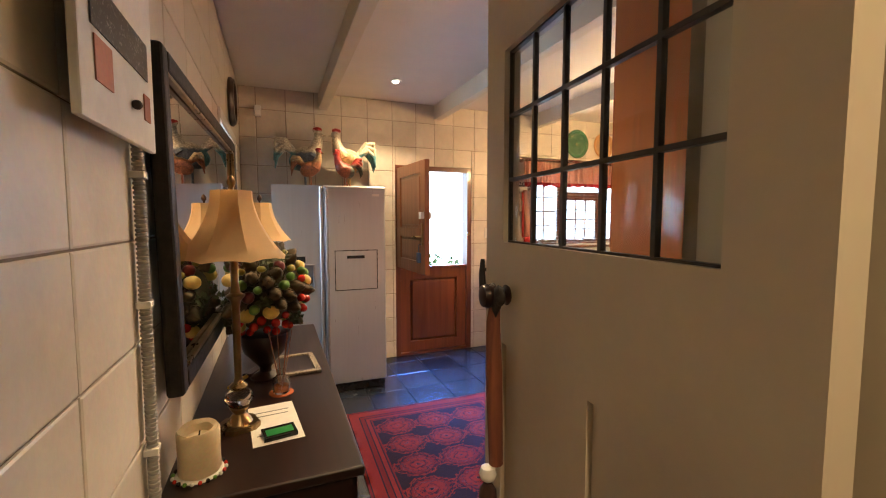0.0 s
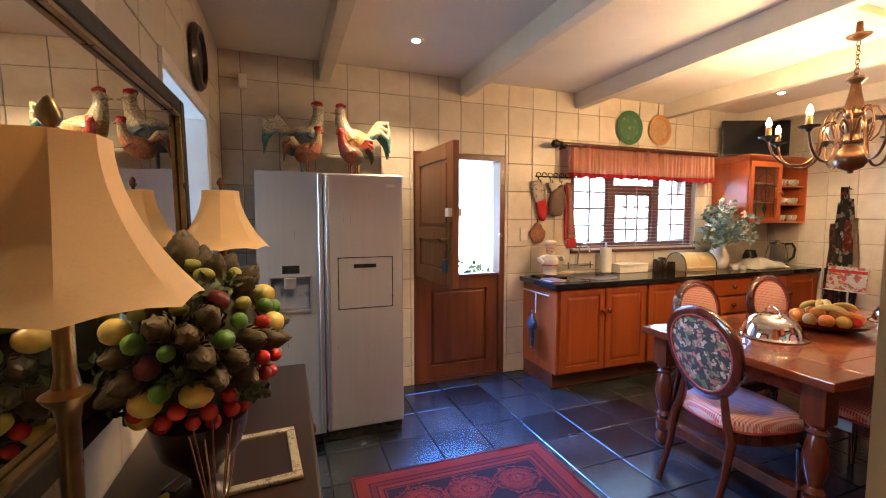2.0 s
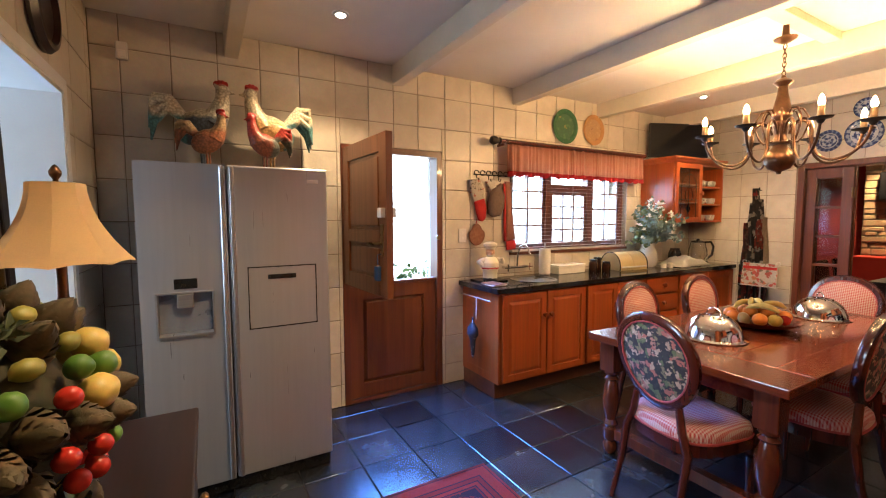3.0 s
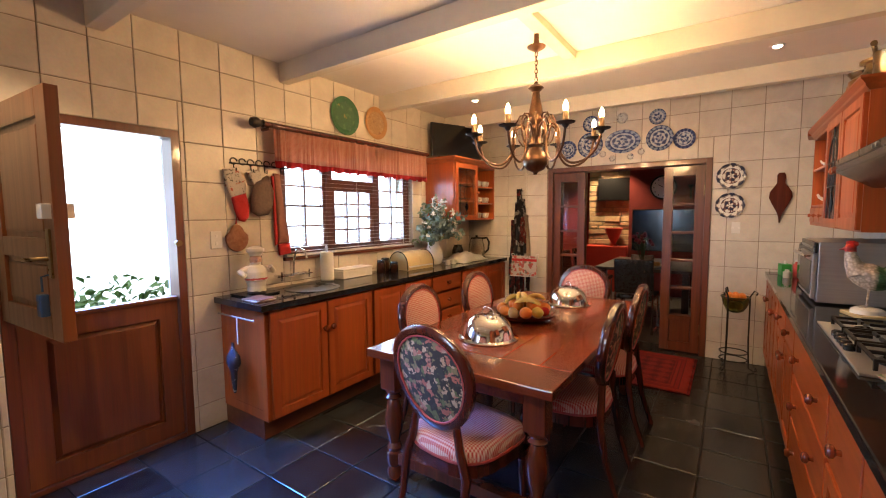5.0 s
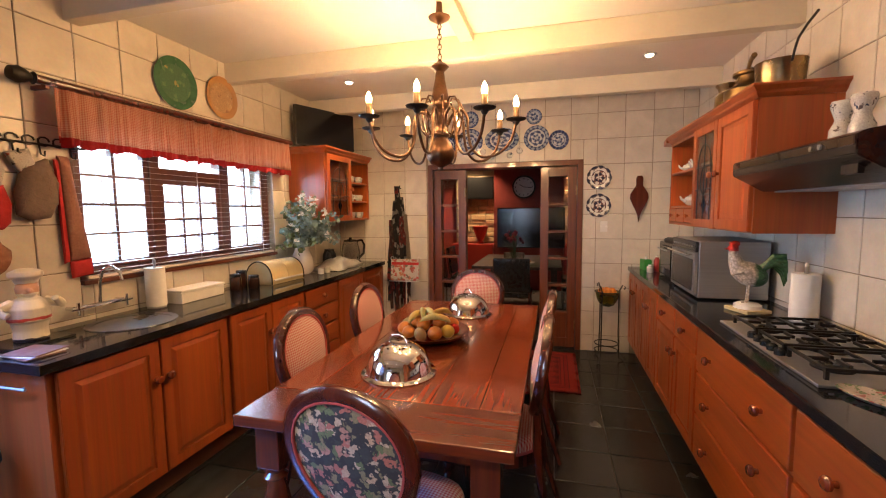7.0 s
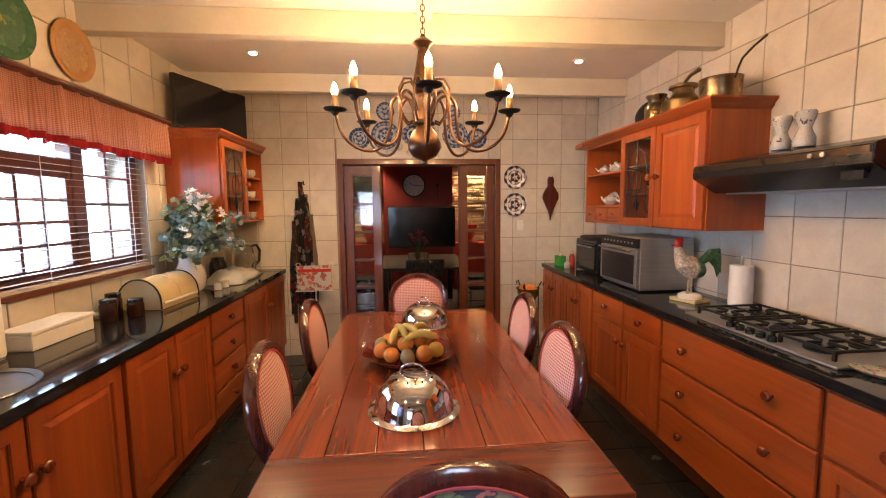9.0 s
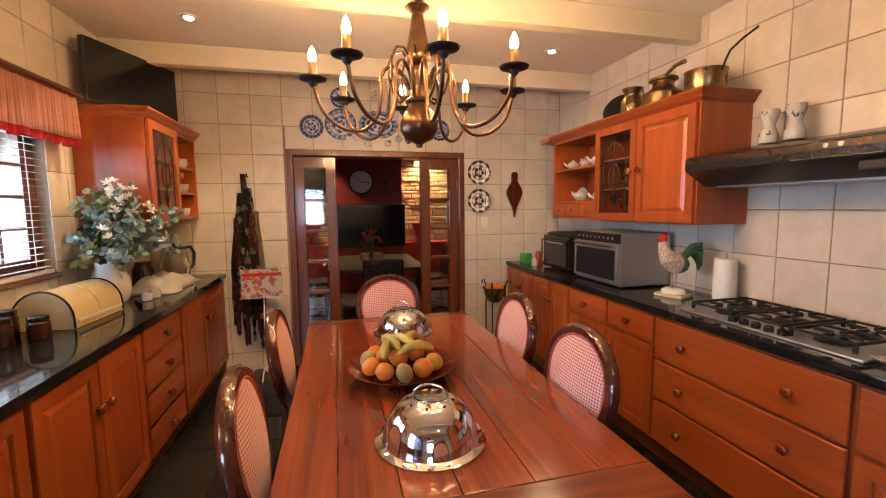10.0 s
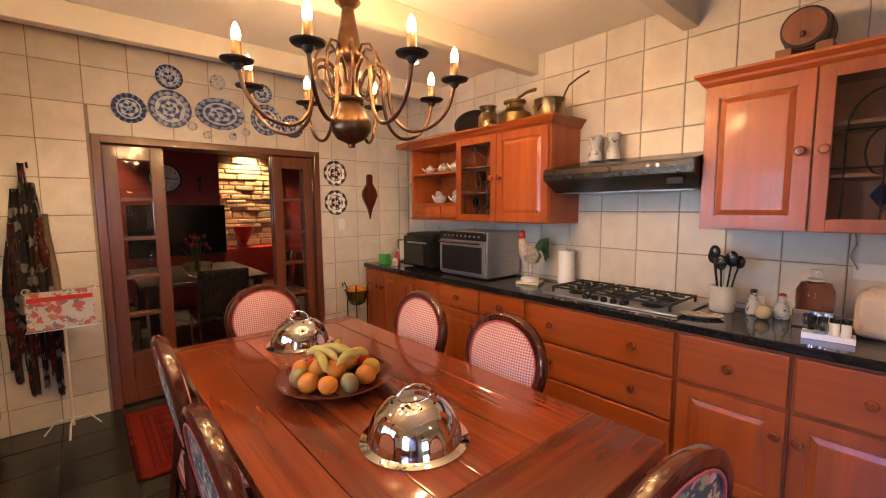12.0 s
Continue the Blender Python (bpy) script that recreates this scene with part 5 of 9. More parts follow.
for y0, y1, lab in ((0.75, 1.68, "alcove"), (2.97, 3.75, "alcove")):
    sh = solid("alcove_ledge", box(bmesh.new(), 9.0, DXE - 0.1, y0, y1, 0.001, 0.86, 0.01), M_REDB, "bright red painted alcove cabinet", "cabinet", "structure")
    st = solid("stone_lining", boxes((DXE - 0.09, DXE - 0.03, y0, y1, 0.861, 2.498)), M_GROUT, "rough stacked sandstone alcove lining", "wall", "structure")
    rng = random.Random(5)
    z = 0.87
    while z < 2.45:
        h = rng.uniform(0.06, 0.13)
        y = y0
        while y < y1 - 0.05:
            w = min(rng.uniform(0.14, 0.36), y1 - y)
            d = rng.uniform(0.02, 0.05)
            bm = box(bmesh.new(), DXE - 0.09 - d, DXE - 0.091, y + 0.006, y + w - 0.006, z + 0.005, z + h - 0.005, 0.012, 1)
            part("stone", bm, M_STONE, st)
            y += w
        z += h
    xl_ = DXE - 0.32 if y0 < 2 else 8.93
    lamp("alcove_light", "SPOT", pose(xl_, (y0 + y1) / 2, 2.47), 230, (1.0, 0.68, 0.34), 0.03, spot=115)
    dl = thing("downlight", "small recessed alcove downlight, lit", "light", group="downlights")
    part("bulb", lathe([(0.03, -0.002), (0.03, -0.006), (0, -0.008)], 14, m=pose(xl_, (y0 + y1) / 2, 2.5)), M_SPOT, dl)
tvd = thing("wall_television", "large black flat television on the chimney breast", "television")
part("screen", box(bmesh.new(), 8.97, 9.045, 1.66, 2.88, 0.80, 1.54, 0.008), M_SCREEN, tvd)
part("bezel", boxes((8.962, 8.969, 1.66, 2.88, 0.80, 0.815), (8.962, 8.969, 1.66, 2.88, 1.525, 1.54)), M_BLACKM, tvd)
wc = thing("wall_clock", "round pale wall clock above the television", "clock", pose(9.045, 2.40, 1.92, 0, -90))
part("rim", lathe([(0.20, 0), (0.215, 0.01), (0.21, 0.03), (0.19, 0.03), (0.185, 0.012)], 32), M_BLACKM, wc)
part("dial", lathe([(0.188, 0.004), (0.188, 0.012), (0, 0.013)], 32), M_PAPER, wc)
for k in range(12):
    a = 2 * math.pi * k / 12
    part("hour_mark", box(bmesh.new(), 0.15 * math.cos(a) - 0.012, 0.15 * math.cos(a) + 0.012, 0.15 * math.sin(a) - 0.006, 0.15 * math.sin(a) + 0.006, 0.0132, 0.0145), M_BLACK, wc)
for a, l in ((60, 0.09), (-95, 0.14)):
    part("hand", moved(boxes((0, l, -0.005, 0.005, 0.0146, 0.016)), pose(0, 0, 0, 0, 0, a)), M_BLACK, wc)
sc = thing("wall_sconce", "dark iron wall sconce on the red chimney", "sconce")
part("bracket", tube([(9.04, 1.98, 1.75), (8.98, 1.98, 1.72), (8.95, 1.98, 1.80), (8.96, 1.98, 1.88)], 0.014, 8), M_BLACKM, sc)
part("cup", lathe([(0.012, 0), (0.04, 0.03), (0.05, 0.07), (0.045, 0.075)], 14, m=pose(8.96, 1.98, 1.87)), M_BLACKM, sc)
stv = thing("television", "small black television on a wall bracket", "television")
part("screen", box(bmesh.new(), 9.22, 9.28, 2.99, 3.55, 1.72, 2.14, 0.01), M_SCREEN, stv)
part("bracket", boxes((9.28, 9.42, 3.24, 3.30, 1.9, 1.95)), M_BLACKM, stv)
for y in (1.36, 3.23):
    ur = thing("urn", "dark red glazed urn on the alcove ledge", "urn", pose(9.15, y, 0.861))
    part("body", lathe([(0.07, 0), (0.075, 0.02), (0.04, 0.05), (0.09, 0.14), (0.13, 0.25), (0.15, 0.32), (0.155, 0.33), (0.14, 0.33), (0.11, 0.22)], 24), M_REDB, ur)
dt = thing("dining_room_table", "dark dining room table laid with glassware", "table")
part("tabletop", box(bmesh.new(), 6.75, 8.3, 1.75, 2.95, 0.70, 0.74, 0.006), M_DARKW, dt)
for x in (6.85, 8.2):
    for y in (1.85, 2.85):
        part("leg", box(bmesh.new(), x - 0.04, x + 0.04, y - 0.04, y + 0.04, 0.0, 0.699, 0.004), M_DARKW, dt)
gb = thing("glass_bowl", "clear glass bowl of flowers on the dining table", "bowl", pose(7.1, 2.40, 0.741))
part("bowl", lathe([(0.05, 0), (0.10, 0.02), (0.14, 0.08), (0.15, 0.15), (0.146, 0.15), (0.13, 0.08), (0.09, 0.03), (0, 0.025)], 24), M_CRYSTAL, gb)
bm = bmesh.new()
rng = random.Random(8)
for k in range(26):
    a, r = rng.uniform(0, 6.28), rng.uniform(0, 0.16)
    tube([(0.02 * math.cos(a), 0.02 * math.sin(a), 0.05), (r * 0.6 * math.cos(a), r * 0.6 * math.sin(a), 0.25), (r * math.cos(a), r * math.sin(a), rng.uniform(0.3, 0.45))], 0.003, 4, bm)
part("stalk", bm, surface("stem_green", (0.05, 0.08, 0.03), None, 0.7), gb)
bm = bmesh.new()
for k in range(22):
    a, r = rng.uniform(0, 6.28), rng.uniform(0.02, 0.17)
    ball(rng.uniform(0.015, 0.03), pose(r * math.cos(a), r * math.sin(a), rng.uniform(0.3, 0.46)), bm, 7, 5, 0.3, k)
part("blossom", bm, surface("red_petals", (0.25, 0.02, 0.03), (0.12, 0.01, 0.02), 0.7), gb)
tu = thing("serving_dish", "white serving dish of bread rolls on the dining table", "dish", pose(6.95, 2.28, 0.741))
part("dish", lathe([(0.08, 0), (0.15, 0.02), (0.18, 0.045), (0.175, 0.045), (0.08, 0.012), (0, 0.01)], 22), M_PORC, tu)
for k in range(5):
    part("bread_roll", ball(0.045, pose(0.08 * math.cos(k * 1.26), 0.08 * math.sin(k * 1.26), 0.05) @ Matrix.Diagonal((1, 1, 0.7, 1)), None, 10, 6, 0.15, k), surface("bread_crust", (0.42, 0.22, 0.08), None, 0.7) if k == 0 else MATS["bread_crust"], tu)
for x, y, r in ((7.0, 1.5, 90), (7.7, 1.5, 90), (7.0, 3.2, -90), (7.7, 3.2, -90), (6.45, 2.35, 0)):
    dc = thing("dining_room_chair", "black leather chair with chromed frame", "chair", pose(x, y, 0, 0, 0, r), "dining room chairs")
    part("seat", box(bmesh.new(), -0.22, 0.24, -0.23, 0.23, 0.42, 0.48, 0.02, 3), M_BLACK, dc)
    part("backrest", moved(box(bmesh.new(), -0.03, 0.03, -0.22, 0.22, 0.0, 0.42, 0.02, 3), pose(-0.22, 0, 0.50, 0, -8)), M_BLACK, dc)
    for sy in (-0.21, 0.21):
        part("frame", tube([(0.22, sy, 0.41), (0.22, sy, 0.02), (-0.22, sy, 0.02), (-0.22, sy, 0.5), (-0.29, sy, 0.9)], 0.013, 8), M_CHROME, dc)

# ---- the side room through the west opening ----
M_YEL = surface("pale_yellow_paint", (0.62, 0.56, 0.28), (0.56, 0.50, 0.25), 0.8, 0, 3, 0.1)
solid("side_room_floor", boxes((-2.6, -0.49, 1.9, 5.0, -0.12, -0.002)), M_FGROUT, "dark floor of the side room", "floor", "structure")
solid("side_room_ceiling", boxes((-2.6, -0.49, 1.9, 5.0, 2.6, 2.7)), M_CEIL, "side room ceiling", "ceiling", "structure")
wall("side_room_wall_north", "y", 4.85, 0.15, -2.6, -0.49, 0, 2.6, [(-1.75, -0.75, 0.95, 1.95)], M_YEL, "pale yellow side room wall")
solid("side_room_wall_west", boxes((-2.7, -2.6, 1.9, 5.0, 0, 2.6)), M_YEL, "pale yellow side room wall", "wall", "structure")
solid("side_room_wall_south", boxes((-2.6, -0.49, 1.8, 1.9, 0, 2.6)), M_YEL, "pale yellow side room wall", "wall", "structure")
sw = thing("window_2", "side room window with security bars", "window", kind="structure")
part("window_frame", boxes((-1.75, -1.70, 4.88, 4.94, 0.95, 1.95), (-0.80, -0.75, 4.88, 4.94, 0.95, 1.95), (-1.70, -0.80, 4.88, 4.94, 0.95, 1.0), (-1.70, -0.80, 4.88, 4.94, 1.90, 1.95)), M_WHITE, sw)
for k in range(8):
    part("bar", boxes((-1.70, -0.80, 4.90, 4.915, 1.06 + 0.105 * k, 1.072 + 0.105 * k)), M_WHITE, sw)


def valance(x0, x1, y, z0, z1, hem, mat, hem_mat, label, seed):
    """A gathered valance hung on a rod, with a plain hem band."""
    th = thing("valance_curtain", label, "curtain")
    n = int((x1 - x0) / 0.006)
    rng = random.Random(seed)
    ph = [rng.uniform(0, 6.28) for _ in range(4)]
    for name, a, b, mt in (("cloth", z0 + hem, z1, mat), ("hem", z0, z0 + hem, hem_mat)):
        bm = bmesh.new()
        grid = []
        for j in range(7):
            z = a + (b - a) * j / 6
            s = 1 - (z - z0) / (z1 - z0) * 0.55
            row = []
            for i in range(n + 1):
                x = x0 + (x1 - x0) * i / n
                d = s * (0.030 * math.sin(x * 44 + ph[0] + 2.6 * math.sin(x * 7.3 + ph[1]) + 1.3 * math.sin(x * 17 + ph[2])) * (0.6 + 0.4 * math.sin(x * 5.1 + ph[3])) + 0.009 * math.sin(x * 117 + ph[2] + 2 * math.sin(x * 23)))
                zz = z + (0.010 * math.sin(x * 47 + ph[3] + 2 * math.sin(x * 7)) if a == z0 and j == 0 else 0)
                row.append(bm.verts.new((x, y + d, zz)))
            grid.append(row)
        for r0, r1 in zip(grid, grid[1:]):
            for i in range(n):
                bm.faces.new((r0[i], r0[i + 1], r1[i + 1], r1[i]))
        bmesh.ops.solidify(bm, geom=bm.faces[:], thickness=0.0015)
        o = part(name, smooth(bm, 80), mt, th)
        if name == "cloth":
            uv_plane(o, 0, 2)
    return th


M_VAL = checked("valance_gingham", (0.74, 0.44, 0.32), (0.56, 0.16, 0.09), 0.009)
M_HEM = surface("red_hem_cloth", (0.46, 0.02, 0.02), (0.40, 0.015, 0.015), 0.85, 0, 80, 0.2)
valance(-1.85, -0.65, 4.80, 1.62, 2.02, 0.05, M_HEM, M_HEM, "dark red gathered valance over the side room window", 3)
valance(2.68, 4.605, 4.262, 1.845, 2.135, 0.042, M_VAL, M_HEM, "red gingham valance with a plain red hem", 1)
rod = thing("curtain_rod", "dark turned wooden curtain rod above the window", "curtain rod")
part("pole", tube([(2.60, 4.262, 2.145), (4.63, 4.262, 2.145)], 0.022, 14), M_CHAIRW, rod)
part("finial", lathe([(0.02, 0), (0.03, 0.008), (0.018, 0.018), (0.03, 0.04), (0.04, 0.07), (0.03, 0.1), (0, 0.115)], 16, m=pose(2.61, 4.262, 2.145, 0, -90)), M_BLACKM, rod)
for x in (2.66, 4.60):
    part("bracket", box(bmesh.new(), x - 0.01, x + 0.01, 4.262, YN - 0.005, 2.11, 2.13, 0.003), M_FRAMEX, rod)

# ---- outdoors ----
solid("ground", boxes((-60, 60, 4.62, 120, -0.3, -0.15)), surface("pale_paving", (0.48, 0.46, 0.42), (0.40, 0.38, 0.35), 0.8, 0, 2, 0.2), "pale paved yard outside", "ground", "structure")
# a glowing sheet, put in for the overexposed white daylight beyond the openings
solid("backdrop", boxes((-8, 14, 8.0, 8.1, -0.15, 6.0)), glow("daylight_backdrop", (0.82, 0.91, 1.0), 2.6), "glowing white backdrop standing in for daylight outside the openings", "backdrop", "structure")
bm = bmesh.new()
rng = random.Random(2)
for k in range(2600):
    p = Vector((rng.uniform(0.6, 4.9), rng.uniform(6.2, 6.8), rng.uniform(-0.14, 0.86) * rng.uniform(0.8, 1.05)))
    q = Euler((rng.uniform(-1, 1), rng.uniform(-1, 1), rng.uniform(0, 6))).to_matrix()
    s = rng.uniform(0.08, 0.14)
    vs = [bm.verts.new(p + q @ Vector(c) * s) for c in ((-0.5, 0, 0), (0, -0.28, 0.08), (0.6, 0, 0), (0, 0.28, 0.08))]
    bm.faces.new(vs)
solid("hedge", bm, surface("hedge_leaf", (0.07, 0.15, 0.03), (0.12, 0.22, 0.06), 0.5, 0, 6, 0, vary=0), "low green hedge in the yard", "hedge", "stuff")

# ---- on the walls ----


def radial_print(name, r, ground, mid, ink, petals, rings, rough=0.16):
    """Painted ware: petals and rings about the middle of a plate of radius r, a little unsteady as brushwork is."""
    m, nt, b = nodes_for(name)
    N, L = nt.nodes.new, nt.links.new

    def op(kind, p, q=None):
        n = N("ShaderNodeMath")
        n.operation = kind
        for k, v in enumerate((p, q)):
            if isinstance(v, (int, float)):
                n.inputs[k].default_value = v
            elif v is not None:
                L(v, n.inputs[k])
        return n.outputs[0]
    tc = N("ShaderNodeTexCoord")
    sp = N("ShaderNodeSeparateXYZ")
    L(tc.outputs["Object"], sp.inputs[0])
    x, y = sp.outputs[0], sp.outputs[1]
    rad = op("SQRT", op("ADD", op("MULTIPLY", x, x), op("MULTIPLY", y, y)))
    ang = op("ARCTAN2", y, x)
    nz = N("ShaderNodeTexNoise")
    nz.inputs["Scale"].default_value, nz.inputs["Detail"].default_value = 5.5 / r, 4
    L(tc.outputs["Object"], nz.inputs[0])
    leaf = op("SINE", op("MULTIPLY", ang, petals))
    ring = op("SINE", op("MULTIPLY", rad, rings * 6.2832 / r))
    v = op("ADD", op("MULTIPLY", leaf, 0.15), op("MULTIPLY", ring, 0.17))
    v = op("ADD", op("ADD", v, -0.01), op("MULTIPLY", nz.outputs[0], 0.95))
    cr = N("ShaderNodeValToRGB")
    cr.color_ramp.interpolation = "CONSTANT"
    el = cr.color_ramp.elements
    el.new(0.5)
    for k, (p, c) in enumerate(((0.0, ink), (0.40, mid), (0.54, ground))):
        el[k].position, el[k].color = p, (*c, 1)
    L(v, cr.inputs[0])
    L(cr.outputs[0], b.inputs["Base Color"])
    b.inputs["Roughness"].default_value = rough
    return m


def plate(name, m, r, mat, mat2, label, group, oval=1.0, rim=0.72, band=None):
    """A dished plate facing its local z, with rim, a plain band round the well, and painted centre."""
    pl = thing(name, label, "plate", m @ Matrix.Diagonal((oval, 1, 1, 1)), group)
    part("rim", lathe([(r * 0.55, 0.002), (r * 0.98, 0.014), (r, 0.018), (r * 0.97, 0.02), (r * rim, 0.012), (r * rim - 0.003, 0.010)], 36), mat, pl)
    inner = rim * 0.86 if band else rim
    if band:
        part("band", lathe([(r * rim, 0.0105), (r * inner, 0.0098), (r * inner - 0.002, 0.0094)], 36), band, pl)
    part("centre", lathe([(r * inner, 0.0110), (r * 0.3, 0.0112), (0, 0.0113)], 36), mat2, pl)
    return pl


PALE, INK = (0.42, 0.46, 0.53), (0.030, 0.045, 0.130)
M_BLUEW = radial_print("blue_white_transfer", 0.09, PALE, (0.16, 0.21, 0.36), INK, 6, 2.5)
M_BLUED = radial_print("dark_blue_transfer", 0.10, (0.24, 0.29, 0.40), (0.07, 0.10, 0.22), INK, 16, 2.0)
M_BAND = surface("pale_glaze", PALE, (0.45, 0.49, 0.56), 0.15, 0, 10, 0.02, stain=0.1)
M_DELFT = patterned("delft_painting", (0.70, 0.69, 0.65), [(0.70, 0.69, 0.65), (0.05, 0.07, 0.14), (0.70, 0.69, 0.65), (0.14, 0.10, 0.09), (0.62, 0.6, 0.56)], 45, 0.15, 0.45)
M_WREATH = radial_print("dark_wreath_painting", 0.12, (0.62, 0.60, 0.55), (0.20, 0.17, 0.16), (0.03, 0.035, 0.06), 9, 3.0)
M_POSY = radial_print("dark_posy_painting", 0.075, (0.62, 0.60, 0.55), (0.16, 0.08, 0.07), (0.025, 0.03, 0.055), 5, 1.6)


def on_east(y, z):
    return Matrix.Translation((XR - 0.008, y, z)) @ pose(0, 0, 0, 0, -90)


def on_north(x, z):
    return Matrix.Translation((x, YN - 0.008, z)) @ pose(0, 0, 0, 90)


BL = "blue and white transferware wall plate"
for y, z, r in ((3.01, 2.21, 0.105), (2.75, 2.475, 0.09), (2.755, 2.24, 0.14), (2.05, 2.245, 0.13), (2.075, 2.465, 0.08), (1.825, 2.215, 0.10)):
    plate("wall_plate", on_east(y, z), r, M_BLUED, M_BLUEW, BL + ("" if r < 0.12 else ", large"), "plates over the French doors", band=M_BAND)
plate("wall_plate", on_east(2.412, 2.247) @ pose(0, 0, 0, 0, 0, 90), 0.125, M_BLUED, M_BLUEW, "oval blue and white transferware platter", "plates over the French doors", 1.45, band=M_BAND)
for y, z, r in ((2.42, 2.495, 0.06), (2.616, 2.128, 0.035), (2.512, 2.072, 0.033), (2.327, 2.08, 0.033), (2.223, 2.124, 0.035)):
    plate("miniature_plate", on_east(y, z), r, M_DELFT, M_DELFT, "tiny painted porcelain wall plate", "plates over the French doors")
for z in (1.818, 1.536):
    plate("wall_plate", on_east(1.422, z), 0.122, M_WREATH, M_POSY, "white plate with dark painted flower centre", "pair of painted plates", band=M_PORC)
plate("wall_plate", on_north(3.485, 2.376), 0.172, surface("green_glaze", (0.05, 0.16, 0.07), (0.03, 0.10, 0.05), 0.25), patterned("green_gold_motif", (0.05, 0.17, 0.075), [(0.05, 0.17, 0.075), (0.36, 0.33, 0.10), (0.10, 0.24, 0.10)], 22, 0.25, 0.4), "green glazed wall plate with gold motif", "plates over the window")
plate("wall_plate", on_north(3.895, 2.38), 0.158, surface("ochre_glaze", (0.50, 0.27, 0.09), (0.42, 0.21, 0.07), 0.3), patterned("ochre_motif", (0.52, 0.30, 0.11), [(0.52, 0.30, 0.11), (0.34, 0.15, 0.05), (0.6, 0.4, 0.18)], 22, 0.3, 0.4), "ochre wall plate with brown figure motif", "plates over the window")

bl = thing("bellows", "dark wooden fire bellows hung on the wall", "bellows")
out = [(0, -0.235), (0.012, -0.17), (0.025, -0.13), (0.06, -0.06), (0.085, 0.0), (0.08, 0.05), (0.05, 0.10), (0.03, 0.13), (0.032, 0.20), (0.02, 0.225), (-0.02, 0.225), (-0.032, 0.20), (-0.03, 0.13), (-0.05, 0.10), (-0.08, 0.05), (-0.085, 0.0), (-0.06, -0.06), (-0.025, -0.13), (-0.012, -0.17)]
part("board", slab(out, 0.0, 0.035, m=Matrix.Translation((XR - 0.007, 1.042, 1.60)) @ pose(0, 0, 0, 90, 0, -90), bevel=0.006), M_CHAIRW, bl)
part("nozzle", tube([(XR - 0.025, 1.042, 1.37), (XR - 0.025, 1.042, 1.44)], [0.006, 0.012], 8), M_BRASS, bl)


def wall_switch(m, w, h, label):
    s = thing("wall_switch", label, "switch", m)
    part("plate", box(bmesh.new(), -w / 2, w / 2, -h / 2, h / 2, 0, 0.01, 0.003), M_PORC, s)
    for k in (-0.025, 0.025):
        part("rocker", box(bmesh.new(), -0.009, 0.009, k - 0.011, k + 0.011, 0.01, 0.014, 0.002), M_PAPER, s)


wall_switch(on_north(2.27, 1.308), 0.075, 0.12, "white plastic wall switch beside the stable door")
wall_switch(on_east(1.366, 1.32), 0.11, 0.07, "white plastic wall switch beside the French doors")
pir = thing("alarm_sensor", "small white alarm sensor in the corner", "sensor")
part("housing", box(bmesh.new(), -0.115, -0.055, YN - 0.055, YN - 0.008, 2.39, 2.49, 0.012, 3), M_PORC, pir)
part("lens", box(bmesh.new(), -0.105, -0.065, YN - 0.062, YN - 0.055, 2.40, 2.44, 0.004), M_PAPER, pir)
wcl = thing("wall_clock", "round dark-framed wall clock with pale dial", "clock", Matrix.Translation((XL + 0.008, 3.49, 2.29)) @ pose(0, 0, 0, 0, 90))
part("rim", lathe([(0.12, 0), (0.165, 0.004), (0.168, 0.02), (0.15, 0.04), (0.13, 0.042), (0.122, 0.02)], 36), M_DARKW, wcl)
part("dial", lathe([(0.124, 0.01), (0.124, 0.016), (0, 0.017)], 36), M_PAPER, wcl)
for k in range(12):
    a = 2 * math.pi * k / 12
    part("hour_mark", box(bmesh.new(), 0.1 * math.cos(a) - 0.01, 0.1 * math.cos(a) + 0.01, 0.1 * math.sin(a) - 0.004, 0.1 * math.sin(a) + 0.004, 0.0172, 0.018), M_BLACK, wcl)
for a, l in ((150, 0.06), (250, 0.09)):
    part("hand", moved(boxes((0, l, -0.003, 0.003, 0.0182, 0.0192)), pose(0, 0, 0, 0, 0, a)), M_BLACK, wcl)

pn = thing("notice_panel", "white hanging notice board with photograph and stickers", "notice board")
part("board", box(bmesh.new(), XL + 0.045, XL + 0.058, 0.82, 1.19, 1.605, 2.02, 0.003), M_PAPER, pn)
part("photograph", boxes((XL + 0.0585, XL + 0.061, 0.86, 1.14, 1.74, 1.81)), patterned("dark_photo", (0.02, 0.02, 0.022), [(0.02, 0.02, 0.02), (0.12, 0.12, 0.12), (0.4, 0.4, 0.38)], 70, 0.3, 0.4), pn)
part("sticker", boxes((XL + 0.0585, XL + 0.0605, 0.87, 0.94, 1.665, 1.73)), surface("pink_sticker", (0.6, 0.26, 0.16), None, 0.7), pn)
part("sticker", boxes((XL + 0.0585, XL + 0.0605, 1.11, 1.15, 1.66, 1.71)), surface("rust_sticker", (0.42, 0.14, 0.06), None, 0.7), pn)
part("clip", ball(0.009, pose(XL + 0.065, 1.04, 1.672), None, 10, 6), M_BLACKM, pn)
part("cleat", boxes((XL + 0.008, XL + 0.0445, 0.95, 1.05, 1.75, 1.9)), M_BLACKM, pn)
cd = thing("cable_conduit", "grey corrugated cable conduit running down the wall", "conduit")
bm = bmesh.new()
prof = []
z = 0.80
while z < 1.66:
    prof += [(0.0125, z), (0.0125, z + 0.005), (0.010, z + 0.006), (0.010, z + 0.009)]
    z += 0.010
lathe(prof, 10, bm, pose(XL + 0.022, 1.20, 0))
